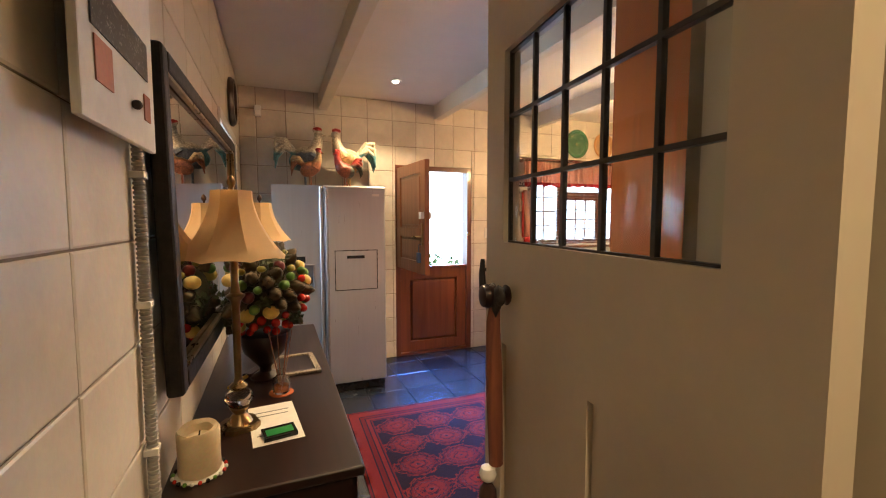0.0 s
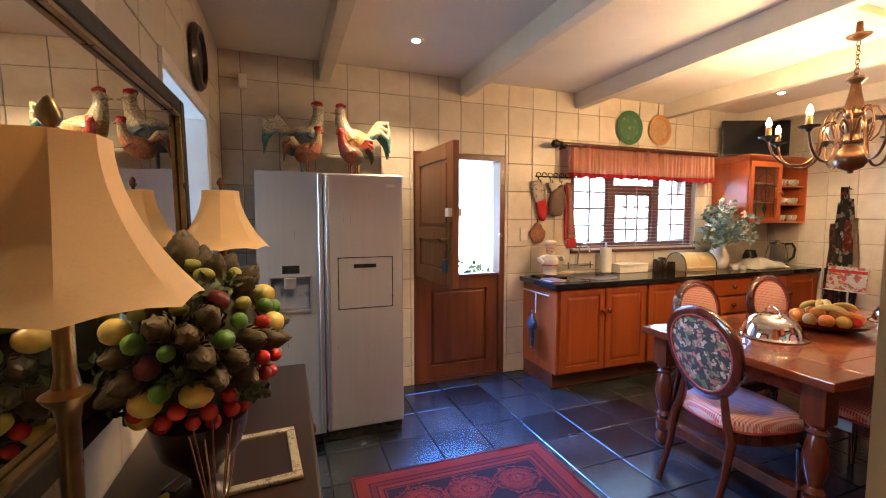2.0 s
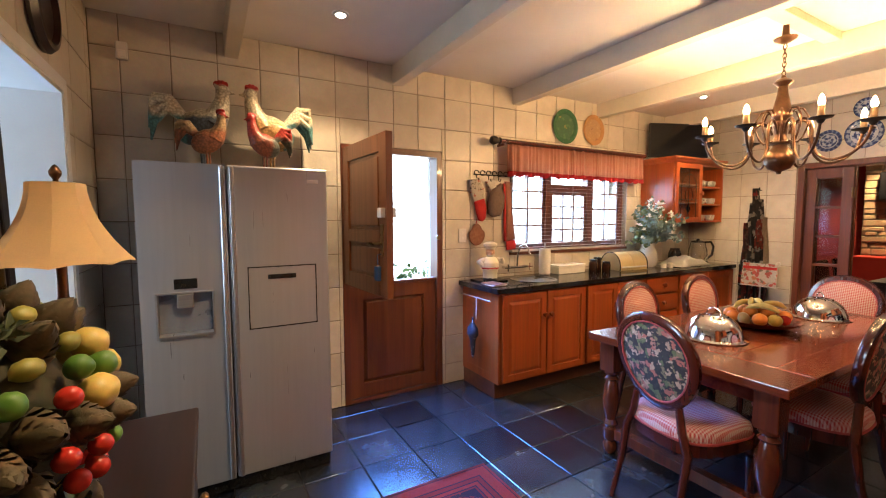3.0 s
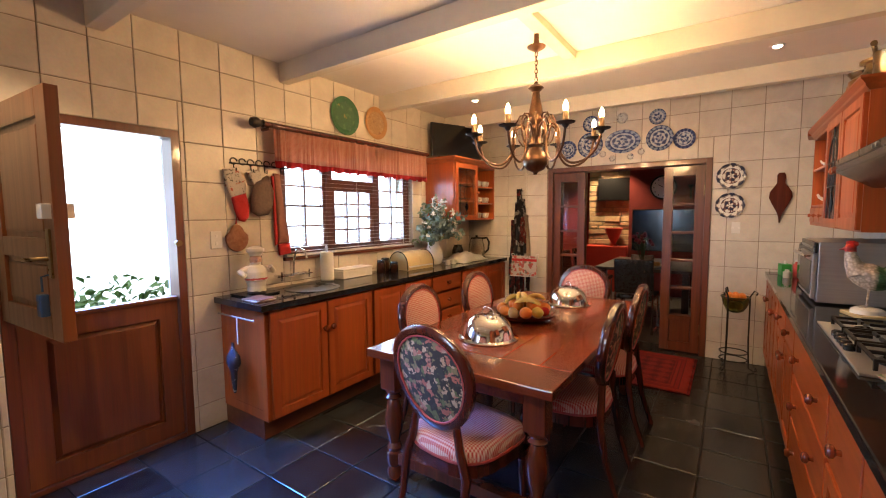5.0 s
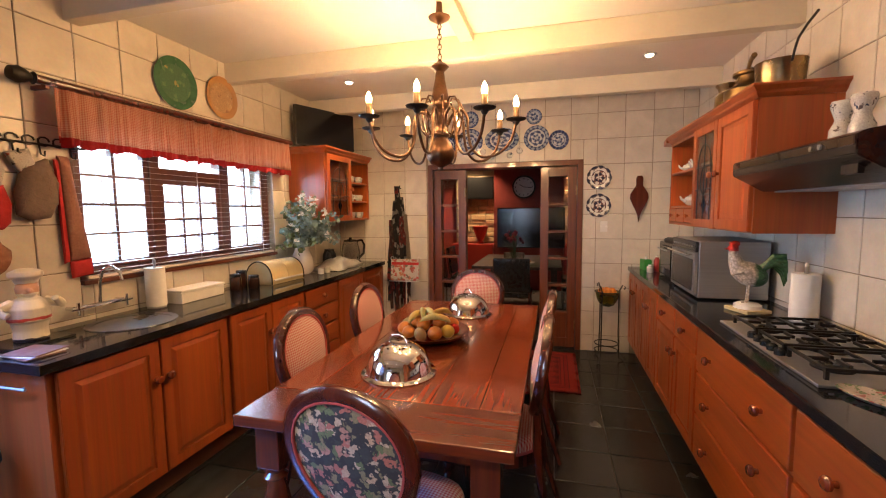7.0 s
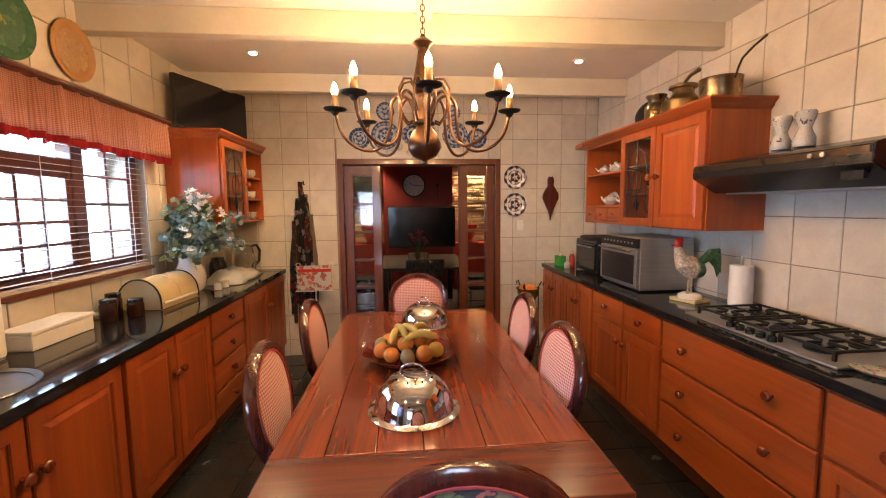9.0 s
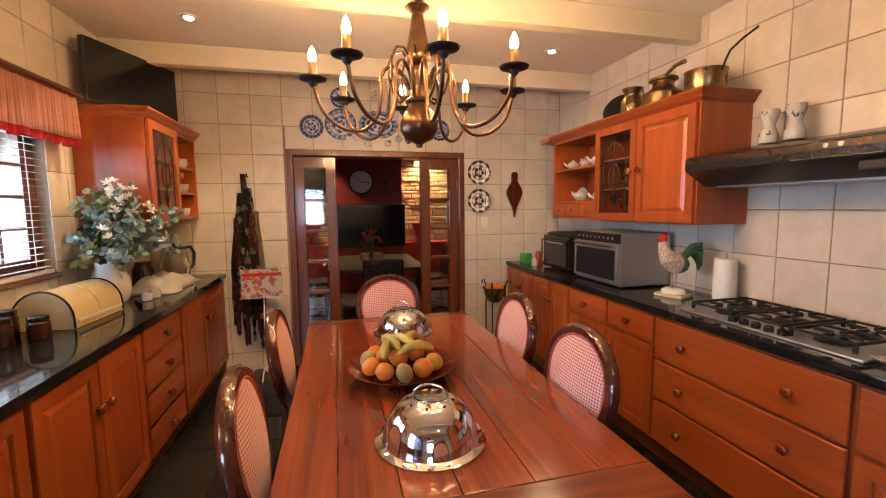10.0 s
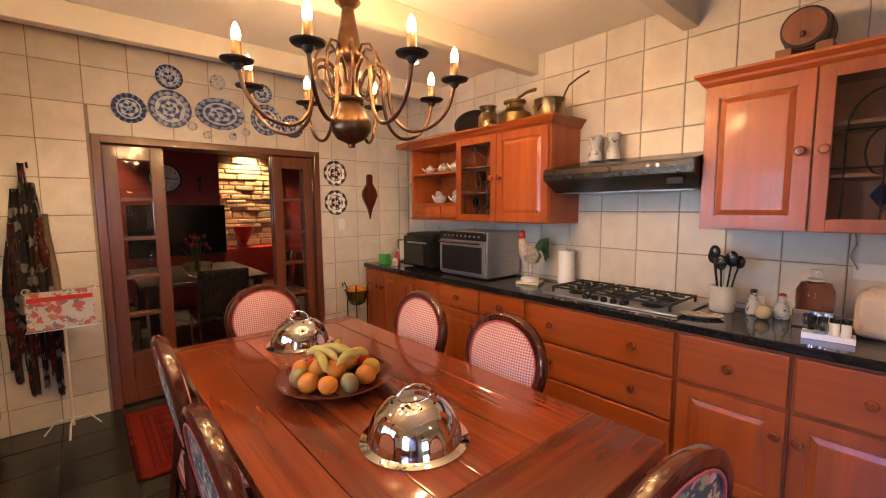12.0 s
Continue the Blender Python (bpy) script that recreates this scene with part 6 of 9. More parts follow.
for z in (0.95, 1.28, 1.56):
    part("clip", box(bmesh.new(), XL + 0.007, XL + 0.036, 1.184, 1.216, z - 0.008, z + 0.008, 0.003), M_PORC, cd)
part("hose", bm, surface("grey_pvc", (0.42, 0.40, 0.37), None, 0.5), cd)

# ---- rugs ----


def rug_material(name, ax, ay, w, h, ground, field, motif, rows):
    """A woven rug with border bands and rows of lozenge medallions, laid out in its own plane."""
    m, nt, b = nodes_for(name)
    N, L = nt.nodes.new, nt.links.new

    def op(kind, a, c=None):
        n = N("ShaderNodeMath")
        n.operation = kind
        for k, v in enumerate((a, c)):
            if v is None:
                continue
            if isinstance(v, (int, float)):
                n.inputs[k].default_value = v
            else:
                L(v, n.inputs[k])
        return n.outputs[0]
    tc = N("ShaderNodeTexCoord")
    sp = N("ShaderNodeSeparateXYZ")
    L(tc.outputs["Object"], sp.inputs[0])
    x, y = sp.outputs[0], sp.outputs[1]
    ex = op("SUBTRACT", w / 2, op("ABSOLUTE", x))
    ey = op("SUBTRACT", h / 2, op("ABSOLUTE", y))
    edge = op("MINIMUM", ex, ey)
    fx, fy = (w - 0.36) / rows, (h - 0.36) / max(1, round((h - 0.36) / ((w - 0.36) / rows) * 1.1))
    pu = op("ABSOLUTE", op("SUBTRACT", op("FRACT", op("DIVIDE", op("ADD", x, fx * 40 + (w - 0.36) / 2), fx)), 0.5))
    pv = op("ABSOLUTE", op("SUBTRACT", op("FRACT", op("DIVIDE", op("ADD", y, fy * 40 + (h - 0.36) / 2), fy)), 0.5))
    gul = op("MAXIMUM", op("MAXIMUM", pu, op("MULTIPLY", pv, 1.1)), op("MULTIPLY", op("ADD", pu, pv), 0.78))
    step = op("MULTIPLY", op("FRACT", op("MULTIPLY", op("ADD", pu, op("MULTIPLY", pv, 1.0)), 9.0)), 0.05)
    loz = op("ADD", gul, step)
    nz = N("ShaderNodeTexNoise")
    nz.inputs["Scale"].default_value = 45
    L(tc.outputs["Object"], nz.inputs[0])
    loz = op("ADD", loz, op("MULTIPLY", op("SUBTRACT", nz.outputs[0], 0.5), 0.24))
    cr = N("ShaderNodeValToRGB")
    cr.color_ramp.interpolation = "CONSTANT"
    el = cr.color_ramp.elements
    pale = tuple(0.5 * (a + c) + 0.06 for a, c in zip(ground, field))
    cols = [(0.0, motif), (0.05, pale), (0.08, field), (0.17, motif), (0.20, field), (0.31, motif), (0.335, pale), (0.35, ground), (0.42, motif), (0.47, field), (0.52, motif)]
    while len(el) < len(cols):
        el.new(0.5)
    for k, (p, c) in enumerate(cols):
        el[k].position, el[k].color = p, (*c, 1)
    L(loz, cr.inputs[0])
    cb = N("ShaderNodeValToRGB")
    cb.color_ramp.interpolation = "CONSTANT"
    el = cb.color_ramp.elements
    cols = [(0.0, ground), (0.07, motif), (0.10, field), (0.42, motif), (0.46, ground), (0.60, motif), (0.64, field), (0.76, motif), (0.8, ground)]
    while len(el) < len(cols):
        el.new(0.5)
    for k, (p, c) in enumerate(cols):
        el[k].position, el[k].color = p, (*c, 1)
    L(op("MULTIPLY", edge, 5.0), cb.inputs[0])
    mx = N("ShaderNodeMix")
    mx.data_type = "RGBA"
    L(op("LESS_THAN", edge, 0.17), mx.inputs[0])
    L(cr.outputs[0], mx.inputs[6])
    L(cb.outputs[0], mx.inputs[7])
    n2 = N("ShaderNodeTexNoise")
    n2.inputs["Scale"].default_value = 220
    L(tc.outputs["Object"], n2.inputs[0])
    ml = N("ShaderNodeMix")
    ml.data_type, ml.blend_type = "RGBA", "MULTIPLY"
    ml.inputs[0].default_value = 0.55
    L(mx.outputs[2], ml.inputs[6])
    L(n2.outputs[0], ml.inputs[7])
    L(ml.outputs[2], b.inputs["Base Color"])
    b.inputs["Roughness"].default_value = 0.95
    bp = N("ShaderNodeBump")
    bp.inputs["Strength"].default_value, bp.inputs["Distance"].default_value = 0.5, 0.003
    L(n2.outputs[0], bp.inputs["Height"])
    L(bp.outputs[0], b.inputs["Normal"])
    return m


def rug(m, w, h, mat, label):
    r = thing("rug", label, "rug", m)
    bm = bmesh.new()
    nx, ny = 24, 36
    g = [[bm.verts.new((-w / 2 + w * i / nx, -h / 2 + h * j / ny, 0.006 + 0.0015 * noise.noise(Vector((i * 0.5, j * 0.5, w))))) for i in range(nx + 1)] for j in range(ny + 1)]
    for j in range(ny):
        for i in range(nx):
            bm.faces.new((g[j][i], g[j][i + 1], g[j + 1][i + 1], g[j + 1][i]))
    bmesh.ops.solidify(bm, geom=bm.faces[:], thickness=0.006)
    part("woven_field", smooth(bm, 60), mat, r)
    return r


rug(pose(1.07, 2.28, 0.001, 0, 0, -1), 1.20, 1.84, rug_material("kitchen_rug", 0, 1, 1.20, 1.84, (0.26, 0.020, 0.014), (0.36, 0.034, 0.018), (0.030, 0.016, 0.028), 3), "red and navy oriental rug with medallions")
rug(pose(5.07, 2.41, 0.001), 1.01, 1.56, rug_material("door_rug", 0, 1, 1.01, 1.56, (0.36, 0.02, 0.016), (0.42, 0.032, 0.02), (0.19, 0.014, 0.012), 5), "bright red patterned rug before the French doors")

# ---- on the table ----


def cloche(x, y, turn):
    d = thing("cloche", "polished stainless steel food dome with vented top", "dome", pose(x, y, TZ + 0.001, 0, 0, turn), "food domes")
    part("dome", lathe([(0.172, 0.0), (0.174, 0.004), (0.160, 0.008), (0.152, 0.012), (0.148, 0.03), (0.138, 0.065), (0.118, 0.098), (0.09, 0.122), (0.055, 0.138), (0.052, 0.1385), (0.02, 0.143), (0, 0.144)], 48), M_CHROME, d)
    part("handle", tube([(-0.055, 0, 0.136), (-0.05, 0, 0.155), (-0.03, 0, 0.172), (0, 0, 0.178), (0.03, 0, 0.172), (0.05, 0, 0.155), (0.055, 0, 0.136)], 0.004, 8), M_CHROME, d)
    for k in range(8):
        a = 2 * math.pi * k / 8
        part("vent_hole", ball(0.0045, pose(0.072 * math.cos(a), 0.072 * math.sin(a), 0.131), None, 8, 5), M_BLACK, d)
    return d


cloche(2.885, 2.555, 70)
cloche(4.06, 2.46, 40)
bw = thing("fruit_bowl", "shallow dark red wooden bowl on the table", "bowl", pose(3.42, 2.565, TZ + 0.001))
part("bowl", lathe([(0.10, 0.0), (0.14, 0.006), (0.20, 0.025), (0.232, 0.048), (0.236, 0.052), (0.225, 0.05), (0.18, 0.028), (0.12, 0.014), (0, 0.012)], 40), wood("bowl_wood", (0.20, 0.02, 0.012), (0.13, 0.012, 0.008), 0, 0.25, 0.4), bw)
M_ORANGE = surface("orange_peel", (0.72, 0.24, 0.02), (0.62, 0.19, 0.015), 0.42, 0, 20, 0.4, fine=220, dist=0.002)
M_LEMON = surface("lemon_peel", (0.72, 0.46, 0.06), (0.62, 0.40, 0.05), 0.42, 0, 20, 0.3, fine=200, dist=0.002)
M_BANANA = surface("banana_skin", (0.72, 0.54, 0.14), (0.58, 0.44, 0.10), 0.5, 0, 14, 0.1, fine=60, stain=0.35)
M_MANGO = surface("mango_skin", (0.42, 0.16, 0.08), (0.30, 0.30, 0.10), 0.4, 0, 16, 0.1)
M_TOMATO = surface("tomato_skin", (0.55, 0.035, 0.02), (0.45, 0.025, 0.015), 0.2, 0, 20, 0.03)
M_LIME = surface("green_fruit", (0.11, 0.25, 0.03), (0.07, 0.18, 0.02), 0.4, 0, 20, 0.2)
rng = random.Random(11)
ring = [("orange", M_ORANGE, 0.038), ("mango", M_MANGO, 0.034), ("orange", M_ORANGE, 0.042), ("lemon", M_LEMON, 0.040), ("tomato", M_TOMATO, 0.034), ("orange", M_ORANGE, 0.041), ("orange", M_ORANGE, 0.040), ("tomato", M_TOMATO, 0.033), ("orange", M_ORANGE, 0.039), ("mango", M_MANGO, 0.036), ("orange", M_ORANGE, 0.040)]
for k, (nm, mt, r) in enumerate(ring):
    a = 2 * math.pi * k / len(ring) + 2.5
    f = thing(nm, {"orange": "ripe orange in the fruit bowl", "lemon": "yellow grapefruit in the fruit bowl", "mango": "reddish mango in the fruit bowl", "tomato": "red tomato in the fruit bowl"}[nm], "fruit", pose(3.42 + 0.145 * math.cos(a), 2.565 + 0.145 * math.sin(a), TZ + 0.028 + r, rng.uniform(-30, 30), 0, rng.uniform(0, 360)), "fruit in the bowl")
    part("skin", ball(r, Matrix.Diagonal((1, 1, 0.92 if nm != "mango" else 1.2, 1)), None, 16, 10, 0.04, k), mt, f)
for k, (dx, dy, r) in enumerate(((0.05, 0.03, 0.041), (-0.05, 0.02, 0.04), (0.0, -0.06, 0.04), (0.0, 0.075, 0.036))):
    f = thing("orange", "ripe orange in the fruit bowl", "fruit", pose(3.42 + dx, 2.565 + dy, TZ + 0.055 + r), "fruit in the bowl")
    part("skin", ball(r, None, None, 16, 10, 0.03, k), M_ORANGE, f)
for k, (dx, dy, a, h) in enumerate(((0.02, 0.045, 20, 0.160), (0.0, 0.0, 38, 0.166), (0.07, -0.05, -35, 0.150), (-0.055, -0.05, 105, 0.146), (-0.02, 0.07, -12, 0.150))):
    f = thing("banana", "ripe spotted banana on the fruit bowl", "banana", pose(3.42 + dx, 2.565 + dy, TZ + h - 0.02, 0, 0, a), "fruit in the bowl")
    pts = [(0.13 * math.sin(radians(t)), 0, 0.13 * (math.cos(radians(t)) - 1) + 0.02) for t in range(-42, 43, 7)]
    part("skin", tube(pts, [0.006, 0.012, 0.016, 0.0175, 0.018, 0.018, 0.018, 0.0175, 0.017, 0.016, 0.013, 0.008, 0.005], 8), M_BANANA, f)

# ---- on the sink counter ----
WT = 0.913
sk = thing("sink", "round stainless steel sink set in black granite", "sink", pose(2.85, 4.08, 0))
part("basin", lathe([(0.0, 0.76), (0.02, 0.757), (0.15, 0.76), (0.172, 0.78), (0.178, 0.86), (0.182, 0.912), (0.205, 0.9175), (0.208, 0.914), (0.186, 0.908)], 40), surface("sink_steel", (0.26, 0.26, 0.265), (0.21, 0.21, 0.215), 0.3, 1.0, 3, 0.02), sk)
tap = thing("tap", "chrome wall-mounted bridge tap with swan neck", "tap")
part("bridge", tube([(2.72, YN - 0.06, 1.0), (2.98, YN - 0.06, 1.0)], 0.012, 10), M_CHROME, tap)
part("spout", tube([(2.85, YN - 0.06, 1.0), (2.85, YN - 0.07, 1.12), (2.85, YN - 0.10, 1.19), (2.85, YN - 0.16, 1.215), (2.85, YN - 0.22, 1.185), (2.85, YN - 0.235, 1.14)], 0.009, 10), M_CHROME, tap)
for x in (2.72, 2.98):
    part("wall_stem", tube([(x, YN - 0.008, 1.0), (x, YN - 0.06, 1.0)], 0.011, 10), M_CHROME, tap)
    part("tap_head", boxes((x - 0.035, x + 0.035, YN - 0.095, YN - 0.083, 0.994, 1.006), (x - 0.006, x + 0.006, YN - 0.095, YN - 0.083, 0.965, 1.035), bevel=0.003), M_CHROME, tap)
    part("tap_stem", tube([(x, YN - 0.06, 1.0), (x, YN - 0.09, 1.0)], 0.009, 8), M_CHROME, tap)


def paper_roll(x, y, h, r, label):
    p = thing("paper_towel_roll", label, "paper towel", pose(x, y, WT))
    part("roll", lathe([(r, 0.012), (r + 0.001, 0.03), (r, h), (0.018, h), (0.018, h - 0.01)], 28), M_PAPER, p)
    part("holder", lathe([(r * 0.95, 0), (r * 0.95, 0.008), (0.008, 0.01), (0.008, h + 0.03), (0.011, h + 0.035), (0.006, h + 0.055), (0, h + 0.055)], 20), M_STEEL, p)


paper_roll(3.16, 4.27, 0.25, 0.055, "white paper towel roll standing by the sink")
paper_roll(3.60, 0.63, 0.25, 0.06, "white paper towel roll on a steel holder")
bxw = thing("storage_box", "long low white box behind the sink", "box")
part("body", box(bmesh.new(), 3.26, 3.62, 4.18, 4.33, WT, WT + 0.07, 0.006), M_PAPER, bxw)
part("lid", box(bmesh.new(), 3.255, 3.625, 4.175, 4.335, WT + 0.071, WT + 0.088, 0.005), M_PAPER, bxw)
M_JAM = surface("jar_contents", (0.06, 0.022, 0.012), (0.03, 0.012, 0.008), 0.15)
for x, y, h in ((3.76, 4.20, 0.12), (3.88, 4.25, 0.13), (3.86, 4.12, 0.10)):
    j = thing("jar", "preserve jar with dark lid beside bread bin", "jar", pose(x, y, WT), "preserve jars")
    part("glass", lathe([(0.038, 0), (0.042, 0.006), (0.042, h * 0.75), (0.036, h * 0.82), (0.036, h * 0.85)], 20), M_JAM, j)
    part("lid", lathe([(0.039, h * 0.85), (0.039, h), (0.034, h + 0.003), (0, h + 0.003)], 20), M_BLACK, j)
bb = thing("bread_bin", "cream enamel roll-top bread bin with black edging", "bread bin", pose(4.20, 4.17, WT, 0, 0, -4))
prof = [(-0.13, 0.0), (-0.13, 0.03)] + [(-0.13 * math.cos(radians(a)), 0.05 + 0.135 * math.sin(radians(a))) for a in range(0, 181, 15)] + [(0.13, 0.0)]
M_ENAMEL = surface("cream_enamel", (0.66, 0.54, 0.30), (0.60, 0.48, 0.26), 0.25, 0, 5, 0.05)
bm = bmesh.new()
l = [bm.verts.new((-0.20, y, max(0.001, z))) for y, z in prof]
r = [bm.verts.new((0.20, y, max(0.001, z))) for y, z in prof]
bm.faces.new(l)
bm.faces.new(r)
for k in range(len(prof)):
    bm.faces.new((l[k], l[(k + 1) % len(prof)], r[(k + 1) % len(prof)], r[k]))
bmesh.ops.recalc_face_normals(bm, faces=bm.faces)
part("shell", smooth(bm, 35), M_ENAMEL, bb)
for x in (-0.20, 0.0, 0.20):
    part("edge", tube([(x, y * 1.01, max(0.005, z * 1.01)) for y, z in (prof if x else prof[2:-1])], 0.0055 if x else 0.003, 6), M_BLACK if x else M_ENAMEL, bb)
part("lid_grip", box(bmesh.new(), -0.18, 0.18, -0.142, -0.128, 0.03, 0.045, 0.003), M_PORC, bb)

va = thing("vase", "white waisted ceramic vase on the worktop", "vase", pose(4.62, 4.18, WT))
part("body", lathe([(r_ * 1.25, z_ * 1.18) for r_, z_ in [(0.055, 0), (0.075, 0.02), (0.085, 0.07), (0.078, 0.13), (0.055, 0.19), (0.06, 0.24), (0.068, 0.255), (0.062, 0.255), (0.05, 0.19), (0.06, 0.12)]], 28), M_PORC, va)
bq = thing("bouquet", "eucalyptus and white flower bouquet in the vase", "bouquet", pose(4.61, 4.13, WT + 0.30))
rng = random.Random(21)
M_EUC = surface("eucalyptus_leaf", (0.22, 0.30, 0.29), (0.12, 0.19, 0.16), 0.6, 0, 30, 0.1, vary=0)
M_EUC2 = surface("olive_leaf", (0.14, 0.17, 0.06), (0.09, 0.12, 0.04), 0.6, 0, 30, 0.1)
st, lf, lf2, fw_ = bmesh.new(), bmesh.new(), bmesh.new(), bmesh.new()
for k in range(105):
    a, el = rng.uniform(0, 2 * math.pi), rng.uniform(-0.15, 1.45)
    ln = rng.uniform(0.24, 0.50)
    d = Vector((math.cos(a) * math.cos(el) * (0.95 if math.cos(a) < 0 else 0.55), math.sin(a) * math.cos(el) * (0.95 if math.sin(a) < 0 else 0.35), math.sin(el)))
    pts = [Vector((0, 0, 0)) + d * ln * s + Vector((0, 0, 0.05 * s * (1 - s))) for s in (0, 0.35, 0.7, 1.0)]
    tube(pts, [0.003, 0.0025, 0.002, 0.001], 4, st)
    tgt = lf if k % 3 else lf2
    for j in range(20):
        s = rng.uniform(0.25, 1.0)
        p = d * ln * s + Vector((0, 0, 0.05 * s * (1 - s)))
        q = Euler((rng.uniform(0, 6), rng.uniform(-1.2, 1.2), rng.uniform(0, 6))).to_matrix()
        w = rng.uniform(0.024, 0.042)
        vs = [tgt.verts.new(p + q @ Vector(c) * w) for c in ((0, 0, 0), (0.5, -0.45, 0.1), (1.1, -0.3, 0.05), (1.35, 0, 0), (1.1, 0.3, 0.05), (0.5, 0.45, 0.1))]
        tgt.faces.new(vs)
for k in range(34):
    a, el, ln = rng.uniform(0, 6.28), rng.uniform(0.05, 1.4), rng.uniform(0.30, 0.46)
    c = Vector((math.cos(a) * math.cos(el) * (1 if math.cos(a) < 0 else 0.6), -abs(math.sin(a)) * math.cos(el) * 0.8, math.sin(el))) * ln
    for j in range(9):
        q = Euler((rng.uniform(-0.9, 0.9), rng.uniform(-0.9, 0.9), j * 0.7)).to_matrix()
        vs = [fw_.verts.new(c + q @ Vector(v) * 0.026) for v in ((0, 0, 0), (0.6, -0.4, 0.5), (1.2, 0, 0.8), (0.6, 0.4, 0.5))]
        fw_.faces.new(vs)
part("stalk", st, M_EUC2, bq)
part("foliage", lf, M_EUC, bq, "grey-green eucalyptus leaves")
part("foliage", lf2, M_EUC2, bq, "olive-green leaves")
part("blossom", fw_, M_PAPER, bq, "cream-white blossoms")
for k, (x, y) in enumerate(((4.62, 3.99), (4.72, 3.98))):
    mg = thing("egg_cup", "small white china cup on the worktop", "cup", pose(x, y, WT), "small white cups")
    part("cup", lathe([(0.022, 0), (0.028, 0.004), (0.03, 0.045), (0.031, 0.05), (0.027, 0.05), (0.025, 0.01), (0, 0.008)], 18), M_PORC, mg)
    part("handle", tube([(0.028, 0, 0.04), (0.045, 0, 0.035), (0.045, 0, 0.018), (0.029, 0, 0.012)], 0.003, 6), M_PORC, mg)
cl = thing("tea_towel", "crumpled white tea towel over dishes", "cloth")
bm = bmesh.new()
g = []
for j in range(22):
    row = []
    for i in range(30):
        u, v = i / 29, j / 21
        e = math.sin(math.pi * u) ** 0.6 * math.sin(math.pi * v) ** 0.6
        h = e * (0.10 + 0.06 * noise.noise(Vector((u * 5, v * 4, 2))) + 0.018 * noise.noise(Vector((u * 14, v * 10, 5))))
        row.append(bm.verts.new((4.80 + 0.60 * u + 0.03 * noise.noise(Vector((u * 3, v * 3, 0))), 3.90 + 0.34 * v + 0.02 * noise.noise(Vector((u * 4, v * 2, 9))), WT + 0.004 + max(0, h))))
    g.append(row)
for j in range(21):
    for i in range(29):
        bm.faces.new((g[j][i], g[j][i + 1], g[j + 1][i + 1], g[j + 1][i]))
bmesh.ops.solidify(bm, geom=bm.faces[:], thickness=0.002)
part("cloth", smooth(bm, 80), surface("white_linen", (0.82, 0.80, 0.75), (0.76, 0.73, 0.68), 0.9, 0, 12, 0.2, fine=250), cl)
kt = thing("kettle", "glass and black kettle in the corner", "kettle", pose(5.45, 4.10, WT) @ Matrix.Scale(1.25, 4))
part("base", lathe([(0.085, 0), (0.09, 0.01), (0.085, 0.025), (0, 0.028)], 26), M_BLACK, kt)
part("jug", lathe([(0.08, 0.028), (0.085, 0.05), (0.082, 0.12), (0.065, 0.19), (0.06, 0.2), (0.057, 0.2), (0.076, 0.1), (0.07, 0.035)], 26), M_CRYSTAL, kt)
part("lid", lathe([(0.062, 0.2), (0.06, 0.212), (0.015, 0.22), (0.012, 0.235), (0, 0.236)], 22), M_BLACK, kt)
part("handle", tube([(0.055, -0.03, 0.2), (0.11, -0.06, 0.205), (0.13, -0.075, 0.16), (0.12, -0.07, 0.08), (0.085, -0.04, 0.04)], 0.011, 8), M_BLACK, kt)
cf = thing("coffee_pot", "dark coffee jug behind the tea towel", "jug", pose(5.22, 4.24, WT))
part("body", lathe([(0.07, 0), (0.075, 0.02), (0.07, 0.12), (0.05, 0.17), (0.055, 0.18), (0, 0.185)], 22), M_BLACK, cf)
part("handle", tube([(-0.05, -0.02, 0.16), (-0.11, -0.04, 0.15), (-0.11, -0.04, 0.06), (-0.065, -0.02, 0.04)], 0.009, 8), M_BLACK, cf)

# the chef figurine, one plain shape


def banded(name, height, bands):
    """Glaze colours in bands up a figure, from foot to top."""
    m, nt, b = nodes_for(name)
    N, L = nt.nodes.new, nt.links.new
    tc, sp, nz = N("ShaderNodeTexCoord"), N("ShaderNodeSeparateXYZ"), N("ShaderNodeTexNoise")
    nz.inputs["Scale"].default_value = 28
    L(tc.outputs["Object"], sp.inputs[0])
    L(tc.outputs["Object"], nz.inputs[0])
    mr, ad = N("ShaderNodeMath"), N("ShaderNodeMath")
    mr.operation, mr.inputs[1].default_value = "DIVIDE", height
    L(sp.outputs[2], mr.inputs[0])
    ad.operation, ad.inputs[1].default_value = "MULTIPLY_ADD", 0.05
    L(nz.outputs[0], ad.inputs[0])
    L(mr.outputs[0], ad.inputs[2])
    cr = N("ShaderNodeValToRGB")
    cr.color_ramp.interpolation = "CONSTANT"
    el = cr.color_ramp.elements
    while len(el) < len(bands):
        el.new(0.5)
    for k, (p, c) in enumerate(bands):
        el[k].position, el[k].color = p, (*c, 1)
    L(ad.outputs[0], cr.inputs[0])
    L(cr.outputs[0], b.inputs["Base Color"])
    b.inputs["Roughness"].default_value = 0.4
    return m


CREAM = (0.64, 0.58, 0.46)
M_CHEF = banded("painted_figurine", 0.34, [(0.0, (0.03, 0.025, 0.03)), (0.07, CREAM), (0.31, (0.36, 0.03, 0.02)), (0.345, CREAM), (0.67, (0.50, 0.28, 0.17)), (0.80, CREAM)])
bm = bmesh.new()
lathe([(0.060, 0), (0.064, 0.01), (0.060, 0.05), (0.074, 0.11), (0.072, 0.15), (0.05, 0.19), (0.03, 0.20), (0.04, 0.22), (0.042, 0.24), (0.036, 0.26), (0.042, 0.268), (0.044, 0.278), (0.062, 0.297), (0.06, 0.316), (0.03, 0.33), (0, 0.332)], 24, bm)
